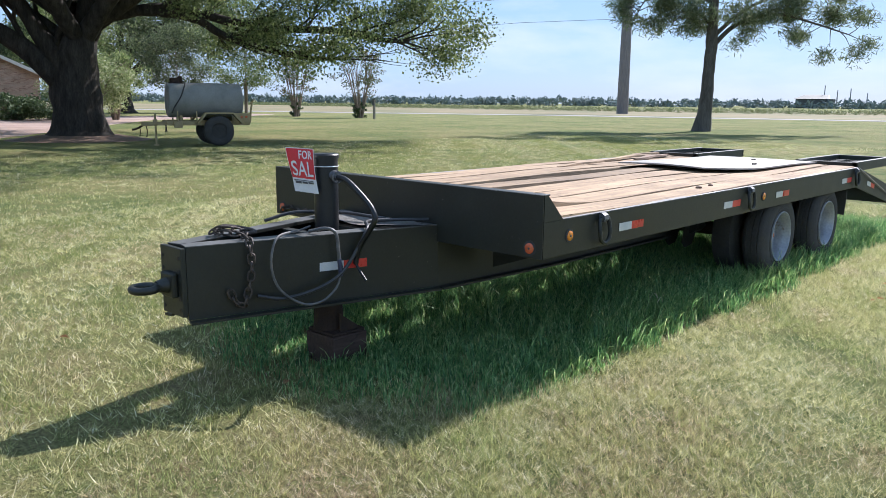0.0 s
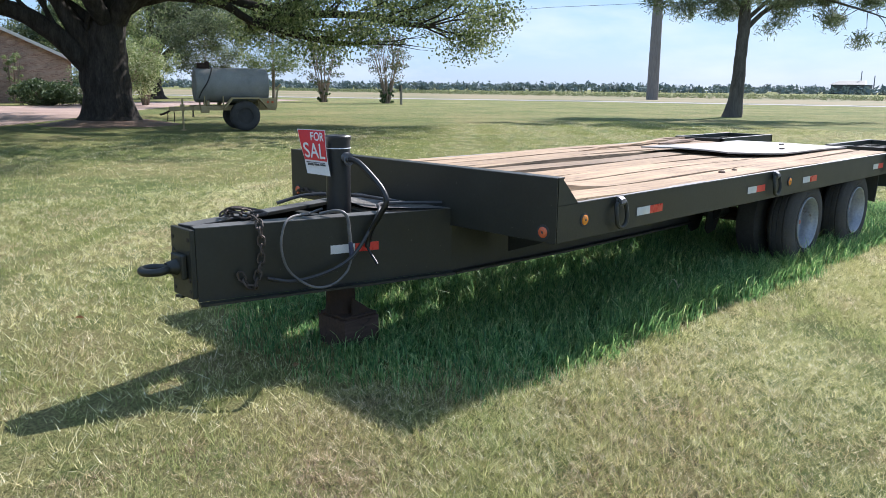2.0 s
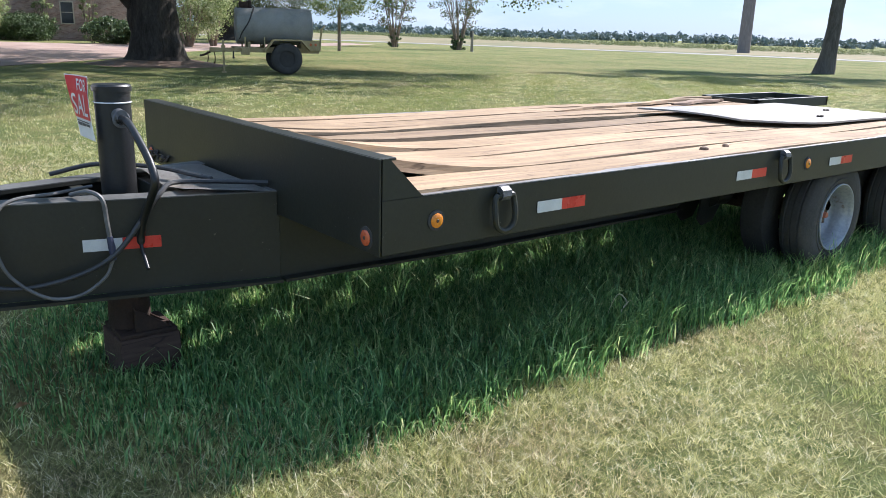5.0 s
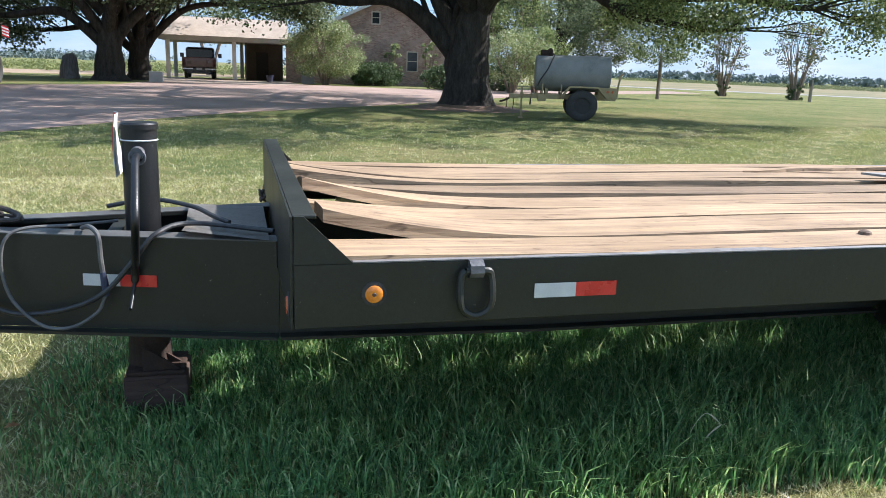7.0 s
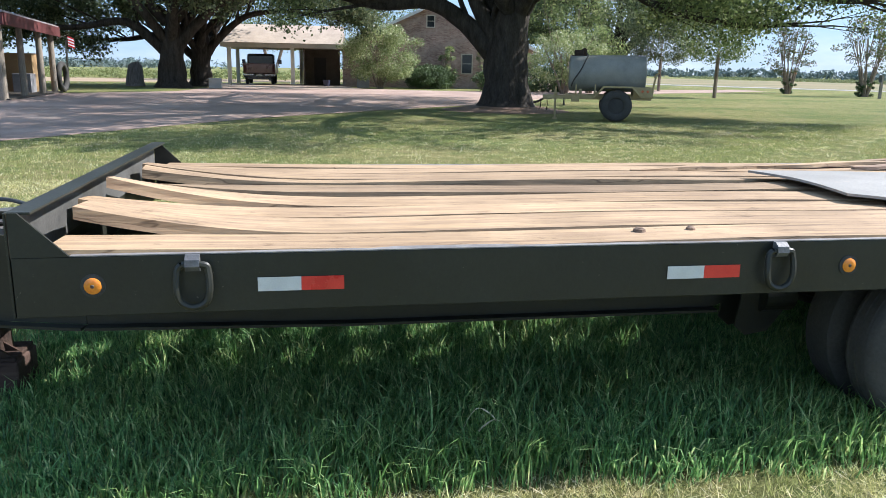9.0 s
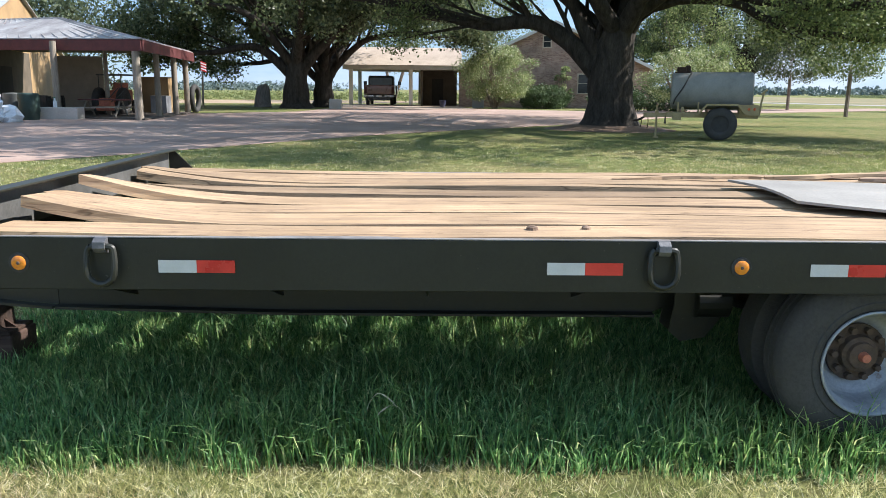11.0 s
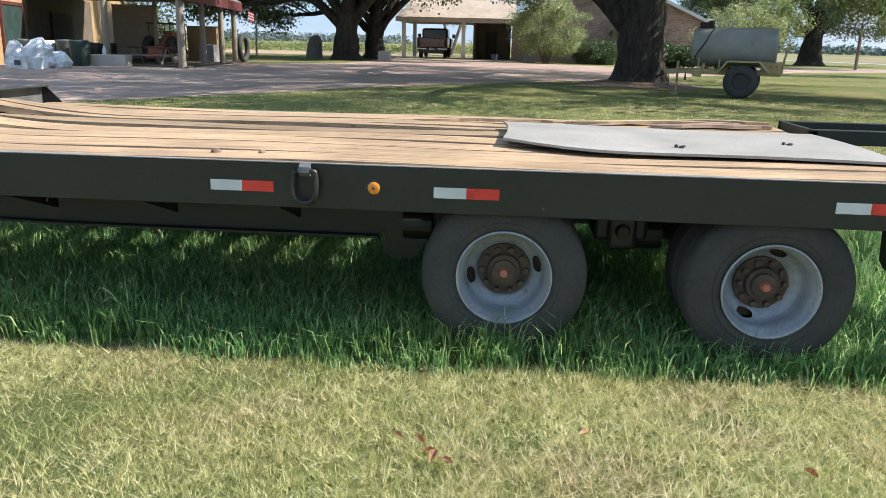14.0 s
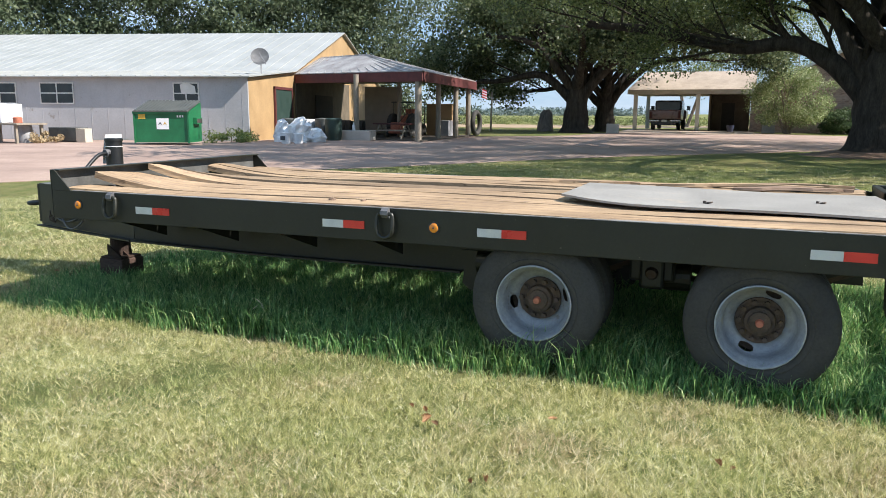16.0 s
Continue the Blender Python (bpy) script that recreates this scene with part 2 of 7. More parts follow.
M["old_oak_leaf"] = leaf_mat("old_oak_leaf", [(0.0, (0.045, 0.07, 0.035)), (0.5, (0.10, 0.135, 0.06)), (1.0, (0.22, 0.25, 0.13))], 0.5, 0.42)
M["woods_leaf"] = leaf_mat("woods_leaf", [(0.0, (0.05, 0.075, 0.042)), (0.5, (0.09, 0.125, 0.065)), (1.0, (0.17, 0.205, 0.115))], 0.35, 0.6)
M["pale_leaf"] = leaf_mat("pale_leaf", [(0.0, (0.13, 0.19, 0.06)), (0.5, (0.29, 0.34, 0.14)), (1.0, (0.52, 0.54, 0.33))], 0.45, 0.4)
M["bright_leaf"] = leaf_mat("bright_leaf", [(0.0, (0.07, 0.12, 0.035)), (0.5, (0.155, 0.21, 0.065)), (1.0, (0.29, 0.32, 0.13))], 0.4, 0.45)
M["myrtle_leaf"] = leaf_mat("myrtle_leaf", [(0.0, (0.05, 0.08, 0.03)), (0.6, (0.10, 0.13, 0.05)), (0.9, (0.19, 0.15, 0.08)), (1.0, (0.30, 0.13, 0.09))], 0.4, 0.5)
M["pine_leaf"] = leaf_mat("pine_leaf", [(0.0, (0.08, 0.115, 0.055)), (0.5, (0.15, 0.19, 0.10)), (1.0, (0.26, 0.30, 0.18))], 0.4, 0.5)
M["crop_leaf"] = leaf_mat("crop_leaf", [(0.0, (0.12, 0.155, 0.065)), (1.0, (0.24, 0.27, 0.13))], 0.3, 0.7)
M["hedge_leaf"] = leaf_mat("hedge_leaf", [(0.0, (0.03, 0.055, 0.02)), (0.5, (0.06, 0.10, 0.035)), (1.0, (0.12, 0.17, 0.065))], 0.25, 0.62)
M["cane_leaf"] = leaf_mat("cane_leaf", [(0.0, (0.14, 0.18, 0.06)), (0.5, (0.22, 0.26, 0.095)), (1.0, (0.34, 0.36, 0.16))], 0.35, 0.6)
M["straw_weed"] = leaf_mat("straw_weed", [(0.0, (0.30, 0.22, 0.12)), (1.0, (0.55, 0.43, 0.27))], 0.3, 0.7)
# pale blue-grey leaf colour that carries the distance haze
M["haze_leaf"] = leaf_mat("haze_leaf", [(0.0, (0.12, 0.165, 0.16)), (1.0, (0.19, 0.24, 0.235))], 0.1, 0.9)


def blade_mat(name, stops, stops2, lo, hi, scale, glow=0.5):
    """Grass blades: two mixtures of colour in drifting patches, different from blade to blade."""
    m, n, l, b = nodes_of(name)
    geo = n.new("ShaderNodeNewGeometry")
    ra, rb = ramp(n, stops), ramp(n, stops2)
    tc = n.new("ShaderNodeTexCoord")
    clump = noise_node(n, l, tc.outputs["Object"], 27.0, 3, 0.6)
    cm = n.new("ShaderNodeMapRange")
    cm.inputs["From Min"].default_value, cm.inputs["From Max"].default_value = 0.30, 0.70
    l.new(clump.outputs["Fac"], cm.inputs["Value"])
    both = n.new("ShaderNodeMixRGB")
    both.inputs["Fac"].default_value = 0.5
    l.new(geo.outputs["Random Per Island"], both.inputs["Color1"])
    l.new(cm.outputs["Result"], both.inputs["Color2"])
    spread = n.new("ShaderNodeMapRange")
    spread.inputs["From Min"].default_value, spread.inputs["From Max"].default_value = 0.16, 0.84
    l.new(both.outputs["Color"], spread.inputs["Value"])
    l.new(spread.outputs["Result"], ra.inputs["Fac"])
    l.new(spread.outputs["Result"], rb.inputs["Fac"])
    patch = noise_node(n, l, tc.outputs["Object"], scale, 5, 0.65)
    pr = ramp(n, [(lo, (0, 0, 0)), (hi, (1, 1, 1))])
    l.new(patch.outputs["Fac"], pr.inputs["Fac"])
    mx = n.new("ShaderNodeMixRGB")
    l.new(pr.outputs["Color"], mx.inputs["Fac"])
    l.new(ra.outputs["Color"], mx.inputs["Color1"])
    l.new(rb.outputs["Color"], mx.inputs["Color2"])
    l.new(mx.outputs["Color"], b.inputs["Base Color"])
    b.inputs["Roughness"].default_value = 0.5
    tr = n.new("ShaderNodeBsdfTranslucent")
    l.new(mx.outputs["Color"], tr.inputs["Color"])
    sh = n.new("ShaderNodeMixShader")
    sh.inputs["Fac"].default_value = glow
    l.new(b.outputs["BSDF"], sh.inputs[1])
    l.new(tr.outputs["BSDF"], sh.inputs[2])
    l.new(sh.outputs["Shader"], n["Material Output"].inputs["Surface"])
    return m


M["blade"] = blade_mat("blade", [(0.0, (0.035, 0.10, 0.04)), (0.4, (0.13, 0.29, 0.10)), (0.8, (0.31, 0.51, 0.19)), (1.0, (0.70, 0.72, 0.38))], [(0.0, (0.045, 0.115, 0.03)), (0.5, (0.20, 0.36, 0.10)), (1.0, (0.57, 0.62, 0.25))], 0.45, 0.65, 0.9)
M["blade_tuft"] = blade_mat("blade_tuft", [(0.0, (0.09, 0.13, 0.035)), (0.5, (0.34, 0.39, 0.13)), (1.0, (0.74, 0.73, 0.36))], [(0.0, (0.14, 0.15, 0.05)), (0.6, (0.52, 0.50, 0.20)), (1.0, (0.86, 0.78, 0.46))], 0.42, 0.62, 0.9, 0.52)
M["blade_far"] = blade_mat("blade_far", [(0.0, (0.13, 0.18, 0.05)), (0.5, (0.25, 0.30, 0.09)), (1.0, (0.42, 0.43, 0.17))], [(0.0, (0.17, 0.20, 0.06)), (0.6, (0.34, 0.34, 0.13)), (1.0, (0.52, 0.47, 0.24))], 0.42, 0.62, 0.35, 0.45)
M["blade_straw"] = blade_mat("blade_straw", [(0.0, (0.10, 0.12, 0.04)), (0.25, (0.36, 0.37, 0.13)), (0.55, (0.74, 0.70, 0.33)), (0.85, (0.93, 0.88, 0.55)), (1.0, (0.99, 0.96, 0.76))], [(0.0, (0.11, 0.08, 0.04)), (0.3, (0.40, 0.31, 0.16)), (0.6, (0.76, 0.63, 0.38)), (1.0, (0.97, 0.88, 0.66))], 0.46, 0.66, 1.1, 0.5)
M["blade_dry"] = blade_mat("blade_dry", [(0.0, (0.06, 0.065, 0.025)), (0.3, (0.20, 0.20, 0.07)), (0.6, (0.55, 0.51, 0.22)), (0.85, (0.84, 0.77, 0.46)), (1.0, (0.98, 0.93, 0.70))], [(0.0, (0.07, 0.045, 0.028)), (0.35, (0.22, 0.15, 0.085)), (0.65, (0.58, 0.44, 0.25)), (1.0, (0.95, 0.80, 0.58))], 0.44, 0.62, 1.1, 0.42)


def ground_mat():
    m, n, l, b = nodes_of("lawn")
    tc = n.new("ShaderNodeTexCoord")
    v = tc.outputs["Object"]
    a = noise_node(n, l, v, 0.22, 6, 0.62)
    c = noise_node(n, l, v, 2.3, 8, 0.7)
    d = noise_node(n, l, v, 48, 5, 0.7)
    mx = n.new("ShaderNodeMixRGB")
    mx.inputs["Fac"].default_value = 0.5
    l.new(a.outputs["Fac"], mx.inputs["Color1"])
    l.new(c.outputs["Fac"], mx.inputs["Color2"])
    cr = ramp(n, [(0.34, (0.085, 0.13, 0.042)), (0.46, (0.155, 0.18, 0.063)), (0.55, (0.24, 0.225, 0.095)), (0.70, (0.31, 0.245, 0.135))])
    l.new(mx.outputs["Color"], cr.inputs["Fac"])
    dr = ramp(n, [(0.32, (0.25, 0.24, 0.22)), (0.6, (1.25, 1.25, 1.2))])
    l.new(d.outputs["Fac"], dr.inputs["Fac"])
    mul = n.new("ShaderNodeMixRGB")
    mul.blend_type = "MULTIPLY"
    mul.inputs["Fac"].default_value = 0.9
    l.new(cr.outputs["Color"], mul.inputs["Color1"])
    l.new(dr.outputs["Color"], mul.inputs["Color2"])
    l.new(mul.outputs["Color"], b.inputs["Base Color"])
    b.inputs["Roughness"].default_value = 0.95
    b.inputs["Specular IOR Level"].default_value = 0.15
    bp = n.new("ShaderNodeBump")
    bp.inputs["Strength"].default_value, bp.inputs["Distance"].default_value = 0.9, 0.05
    l.new(d.outputs["Fac"], bp.inputs["Height"])
    l.new(bp.outputs["Normal"], b.inputs["Normal"])
    return m


M["lawn"] = ground_mat()
M["gravel"] = mat("gravel", [(0.3, (0.26, 0.18, 0.145)), (0.55, (0.38, 0.27, 0.22)), (0.75, (0.48, 0.36, 0.29))], 0.35, 0.95, 0, 0.7, 26, grime=0.5)
M["concrete"] = mat("concrete", [(0.3, (0.42, 0.38, 0.34)), (0.7, (0.58, 0.53, 0.48))], 0.6, 0.9, 0, 0.2, 20, grime=0.25)
M["tan_concrete"] = mat("tan_concrete", [(0.3, (0.34, 0.26, 0.20)), (0.7, (0.48, 0.38, 0.30))], 0.6, 0.9, 0, 0.2, 20, grime=0.3)
M["asphalt"] = mat("asphalt", [(0.3, (0.25, 0.235, 0.22)), (0.7, (0.36, 0.34, 0.32))], 0.5, 0.9, 0, 0.2, 20, grime=0.3)
M["tan_soil"] = mat("tan_soil", [(0.3, (0.27, 0.19, 0.12)), (0.7, (0.42, 0.31, 0.20))], 0.5, 0.95, 0, 0.6, 8, grime=0.5)
M["soil"] = mat("soil", [(0.3, (0.13, 0.085, 0.06)), (0.7, (0.27, 0.17, 0.11))], 2.0, 0.95, 0, 0.8, 18, grime=0.6)
M["dry_field"] = mat("dry_field", [(0.3, (0.11, 0.13, 0.045)), (0.5, (0.21, 0.175, 0.08)), (0.7, (0.27, 0.20, 0.11))], 0.06, 0.95, 0, 0.8, 3, grime=0.5)


def brick_mat():
    """Courses of brown brick on a wall that faces along x."""
    m, n, l, b = nodes_of("brick")
    tc = n.new("ShaderNodeTexCoord")
    sx, cx = n.new("ShaderNodeSeparateXYZ"), n.new("ShaderNodeCombineXYZ")
    l.new(tc.outputs["Object"], sx.inputs[0])
    l.new(sx.outputs["Y"], cx.inputs["X"])
    l.new(sx.outputs["Z"], cx.inputs["Y"])
    br = n.new("ShaderNodeTexBrick")
    br.inputs["Scale"].default_value = 1.0
    br.inputs["Brick Width"].default_value, br.inputs["Row Height"].default_value, br.inputs["Mortar Size"].default_value = 0.27, 0.092, 0.012
    br.inputs["Color1"].default_value, br.inputs["Color2"].default_value, br.inputs["Mortar"].default_value = (0.28, 0.165, 0.13, 1), (0.48, 0.33, 0.265, 1), (0.42, 0.335, 0.285, 1)
    l.new(cx.outputs[0], br.inputs["Vector"])
    blot = noise_node(n, l, tc.outputs["Object"], 0.9, 6, 0.65)
    cr = ramp(n, [(0.3, (0.65, 0.63, 0.62)), (0.7, (1.2, 1.18, 1.15))])
    l.new(blot.outputs["Fac"], cr.inputs["Fac"])
    mu = n.new("ShaderNodeMixRGB")
    mu.blend_type = "MULTIPLY"
    mu.inputs["Fac"].default_value = 1.0
    l.new(br.outputs["Color"], mu.inputs["Color1"])
    l.new(cr.outputs["Color"], mu.inputs["Color2"])
    l.new(mu.outputs["Color"], b.inputs["Base Color"])
    b.inputs["Roughness"].default_value = 0.9
    return m


M["brick"] = brick_mat()
M["mortar"] = mat("mortar", [(0.3, (0.32, 0.27, 0.24)), (0.7, (0.42, 0.37, 0.33))], 2, 0.9, 0, 0.3, 20)
M["shingle"] = mat("shingle", [(0.3, (0.33, 0.265, 0.205)), (0.7, (0.46, 0.375, 0.295))], 1.0, 0.9, 0, 0.4, 9, (1, 1, 1), grime=0.4)
M["trim_white"] = mat("trim_white", [(0.3, (0.62, 0.60, 0.56)), (0.7, (0.75, 0.73, 0.69))], 2, 0.6, 0, 0.05, 30, grime=0.15)
M["tan_trim"] = mat("tan_trim", [(0.3, (0.46, 0.40, 0.31)), (0.7, (0.58, 0.51, 0.41))], 2, 0.7, 0, 0.05, 30, grime=0.2)
M["roof_metal"] = mat("roof_metal", [(0.3, (0.32, 0.325, 0.31)), (0.7, (0.41, 0.415, 0.40))], 0.5, 0.5, 0.1, 0.05, 12, grime=0.2)
M["porch_metal"] = mat("porch_metal", [(0.3, (0.20, 0.18, 0.175)), (0.5, (0.33, 0.31, 0.30)), (0.7, (0.45, 0.44, 0.43))], 0.9, 0.6, 0.1, 0.05, 10, grime=0.4, dust=((0.16, 0.09, 0.06), 1.5, 0.60))
M["wall_metal"] = mat("wall_metal", [(0.3, (0.38, 0.37, 0.375)), (0.7, (0.49, 0.48, 0.485))], 0.5, 0.55, 0.0, 0.05, 12, grime=0.15, dust=((0.26, 0.23, 0.20), 1.1, 0.62))
M["wall_yellow"] = mat("wall_yellow", [(0.3, (0.31, 0.20, 0.095)), (0.7, (0.45, 0.30, 0.15))], 0.7, 0.7, 0.0, 0.08, 14, grime=0.25)
M["door_green"] = mat("door_green", [(0.3, (0.014, 0.035, 0.028)), (0.7, (0.03, 0.06, 0.05))], 2, 0.6, 0, 0.1, 20)
M["maroon"] = mat("maroon", [(0.3, (0.07, 0.014, 0.014)), (0.7, (0.13, 0.032, 0.03))], 2, 0.7, 0, 0.1, 20)
M["dark_glass"] = mat("dark_glass", [(0.3, (0.02, 0.024, 0.026)), (0.7, (0.04, 0.046, 0.05))], 2, 0.12, 0, 0.0, 20, grime=0.1)
# near-black that paints the shade inside openings; porch clutter wears it too
M["recess_shade"] = mat("recess_shade", [(0.3, (0.03, 0.028, 0.025)), (0.7, (0.07, 0.06, 0.05))], 1.5, 0.9, 0, 0.1, 20)
M["dump_green"] = mat("dump_green", [(0.3, (0.008, 0.11, 0.04)), (0.7, (0.014, 0.17, 0.065))], 1.6, 0.5, 0, 0.1, 30, grime=0.35, dust=((0.18, 0.15, 0.11), 7, 0.68))
M["dark_plastic"] = mat("dark_plastic", [(0.3, (0.05, 0.055, 0.05)), (0.7, (0.11, 0.115, 0.105))], 2, 0.6, 0, 0.1, 30)
M["white_plastic"] = mat("white_plastic", [(0.3, (0.66, 0.67, 0.70)), (0.7, (0.82, 0.83, 0.85))], 3, 0.4, 0, 0.2, 12, grime=0.15)
M["tan_paint"] = mat("tan_paint", [(0.3, (0.33, 0.25, 0.12)), (0.7, (0.46, 0.36, 0.19))], 3, 0.7, 0, 0.1, 30)
M["tank_grey"] = mat("tank_grey", [(0.3, (0.20, 0.20, 0.185)), (0.7, (0.31, 0.305, 0.28))], 1.3, 0.6, 0.0, 0.1, 25, grime=0.3, dust=((0.17, 0.11, 0.07), 4, 0.68))
M["yellow"] = mat("yellow", [(0.3, (0.55, 0.34, 0.04)), (0.7, (0.70, 0.46, 0.07))], 3, 0.6, 0, 0.1, 30)
M["sign_red"] = mat("sign_red", [(0.3, (0.60, 0.02, 0.035)), (0.7, (0.72, 0.035, 0.05))], 5, 0.4, 0, 0.03, 60, grime=0.1)
M["sign_white"] = mat("sign_white", [(0.3, (0.74, 0.74, 0.76)), (0.7, (0.84, 0.84, 0.85))], 5, 0.45, 0, 0.03, 60, grime=0.1)
M["ink"] = mat("ink", [(0.3, (0.06, 0.06, 0.07)), (0.7, (0.12, 0.12, 0.13))], 5, 0.6, 0, 0.0, 60, grime=0.1)
M["truck_dark"] = mat("truck_dark", [(0.3, (0.012, 0.013, 0.016)), (0.7, (0.03, 0.03, 0.034))], 2, 0.25, 0.0, 0.0, 30, grime=0.15, coat=0.4)
M["truck_maroon"] = mat("truck_maroon", [(0.3, (0.13, 0.06, 0.05)), (0.7, (0.21, 0.105, 0.09))], 2, 0.3, 0.2, 0.0, 30, grime=0.15, coat=0.5)
M["chrome"] = mat("chrome", [(0.3, (0.5, 0.5, 0.5)), (0.7, (0.62, 0.62, 0.62))], 6, 0.25, 0.8, 0.0, 30, grime=0.2)
M["dish_grey"] = mat("dish_grey", [(0.3, (0.24, 0.24, 0.25)), (0.7, (0.34, 0.34, 0.35))], 3, 0.6, 0.1, 0.1, 30)
M["pole_wood"] = mat("pole_wood", [(0.3, (0.16, 0.15, 0.145)), (0.7, (0.27, 0.25, 0.24))], 2, 0.9, 0, 0.4, 14, (4, 4, 0.4))
M["dead_leaf"] = mat("dead_leaf", [(0.3, (0.36, 0.17, 0.075)), (0.7, (0.58, 0.36, 0.21))], 20, 0.8, 0, 0.2, 50, vary=0.2)
M["seed"] = mat("seed", [(0.3, (0.55, 0.48, 0.33)), (0.7, (0.70, 0.62, 0.45))], 20, 0.8, 0, 0.1, 90)
M["stump"] = mat("stump", [(0.3, (0.09, 0.085, 0.08)), (0.7, (0.25, 0.24, 0.225))], 3, 0.9, 0, 0.6, 14, (4, 4, 0.5))


# ---- building tools ----


def where(ob):
    p = Vector((0, 0, 0))
    while ob is not None:
        p += ob.location
        ob = ob.parent
    return p


def mesh_from(name, bm, material, off=(0, 0, 0), smooth=False):
    me = bpy.data.meshes.new(name)
    if off != (0, 0, 0):
        bmesh.ops.translate(bm, verts=bm.verts, vec=-Vector(off))
    bm.normal_update()
    bm.to_mesh(me)
    bm.free()
    me.materials.append(material)
    if smooth:
        me.polygons.foreach_set("use_smooth", [True] * len(me.polygons))
        me.set_sharp_from_angle(angle=radians(38))
    return me


def part(name, bm, material, parent, label="", smooth=False):
    """One mesh object under a thing or under a part; the bmesh is in the thing's world coordinates."""
    off = where(parent)
    ob = new(name, mesh_from(name, bm, material, tuple(off), smooth))
    ob.parent = parent
    if label:
        tagged(ob, label)
    return ob


def thing(name, at, label, category, group="", kind=""):
    ob = new(name)
    ob.location = at
    ob.empty_display_size = 0.2
    return tagged(ob, label, category, group, kind)


def solo(name, bm, material, label, category, group="", kind="", at=None, smooth=False):
    """A thing that is one mesh."""
    off = at or (0, 0, 0)
    ob = new(name, mesh_from(name, bm, material, tuple(off), smooth))
    ob.location = off
    return tagged(ob, label, category, group, kind)


def box(bm, x0, x1, y0, y1, z0, z1, bev=0.0):
    r = bmesh.ops.create_cube(bm, size=1.0)
    vs = r["verts"]
    for v in vs:
        v.co = Vector(((x0 + x1) / 2 + v.co.x * (x1 - x0), (y0 + y1) / 2 + v.co.y * (y1 - y0), (z0 + z1) / 2 + v.co.z * (z1 - z0)))
    if bev:
        es = list({e for v in vs for e in v.link_edges})
        bmesh.ops.bevel(bm, geom=es, offset=bev, segments=2, affect="EDGES", profile=0.5)
    return bm


def boxes(*dims, bev=0.0):
    bm = bmesh.new()
    for d in dims:
        box(bm, *d, bev=bev)
    return bm


def obox(bm, base, u, v, h, lu, lv, bev=0.0):
    """An upright box: base corner, two level directions with their lengths, and height."""
    u, v = Vector(u).normalized() * lu, Vector(v).normalized() * lv
    b = Vector(base)
    w = Vector((0, 0, h))
    pts = [b, b + u, b + u + v, b + v]
    vs = [bm.verts.new(p) for p in pts] + [bm.verts.new(p + w) for p in pts]
    fs = [bm.faces.new([vs[i] for i in q]) for q in ((0, 3, 2, 1), (4, 5, 6, 7), (0, 1, 5, 4), (1, 2, 6, 5), (2, 3, 7, 6), (3, 0, 4, 7))]
    bmesh.ops.recalc_face_normals(bm, faces=fs)
    if bev:
        bmesh.ops.bevel(bm, geom=list({e for f in fs for e in f.edges}), offset=bev, segments=2, affect="EDGES", profile=0.5)
    return bm


def prism(bm, pts, vec):
    """A flat polygon pushed along vec into a solid."""
    vec = Vector(vec)
    a = [bm.verts.new(p) for p in pts]
    b = [bm.verts.new(Vector(p) + vec) for p in pts]
    fs = [bm.faces.new(a), bm.faces.new(b[::-1])]
    k = len(pts)
    for i in range(k):
        fs.append(bm.faces.new([a[i], b[i], b[(i + 1) % k], a[(i + 1) % k]]))
    bmesh.ops.recalc_face_normals(bm, faces=fs)
    return bm


def tube(bm, pts, radii, seg=10, caps=True):
    """A round bar or limb through points with a radius at each."""
    pts = [Vector(p) for p in pts]
    if not hasattr(radii, "__len__"):
        radii = [radii] * len(pts)
    rings = []
    ref = None
    for i, p in enumerate(pts):
        d = (pts[min(i + 1, len(pts) - 1)] - pts[max(i - 1, 0)]).normalized()
        if ref is None:
            ref = d.orthogonal().normalized()
        ref = (ref - d * ref.dot(d))
        ref = ref.normalized() if ref.length > 1e-5 else d.orthogonal().normalized()
        side = d.cross(ref)
        rings.append([bm.verts.new(p + (ref * math.cos(2 * math.pi * k / seg) + side * math.sin(2 * math.pi * k / seg)) * radii[i]) for k in range(seg)])
    for a, b in zip(rings, rings[1:]):
        for k in range(seg):
            bm.faces.new([a[k], a[(k + 1) % seg], b[(k + 1) % seg], b[k]])
    if caps:
        bm.faces.new(rings[0][::-1])
        bm.faces.new(rings[-1])
    return bm


def smooth_line(pts, n=6):
    """Points along a rounded line through pts."""
    pts = [Vector(p) for p in pts]
    ext = [pts[0] * 2 - pts[1]] + pts + [pts[-1] * 2 - pts[-2]]
    out = []
    for i in range(1, len(ext) - 2):
        p0, p1, p2, p3 = ext[i - 1:i + 3]
        for k in range(n):
            t = k / n
            out.append(0.5 * ((2 * p1) + (p2 - p0) * t + (2 * p0 - 5 * p1 + 4 * p2 - p3) * t * t + (3 * p1 - p0 - 3 * p2 + p3) * t ** 3))
    out.append(pts[-1])
    return out


def cyl(bm, p0, p1, r, seg=16, r1=None):
    return tube(bm, [p0, p1], [r, r if r1 is None else r1], seg)


def lathe(bm, profile, seg=40, axis="x", at=(0, 0, 0), skip=None, close=False):
    """Revolve (along, radius) pairs about an axis; skip(ring, sector) leaves a hole."""
    at = Vector(at)
    rings = []
    for a, r in profile:
        ring = []
        for k in range(seg):
            c, s = math.cos(2 * math.pi * k / seg) * r, math.sin(2 * math.pi * k / seg) * r
            ring.append(bm.verts.new(at + Vector({"x": (a, c, s), "y": (c, a, s), "z": (c, s, a)}[axis])))
        rings.append(ring)
    pairs = list(zip(rings, rings[1:])) + ([(rings[-1], rings[0])] if close else [])
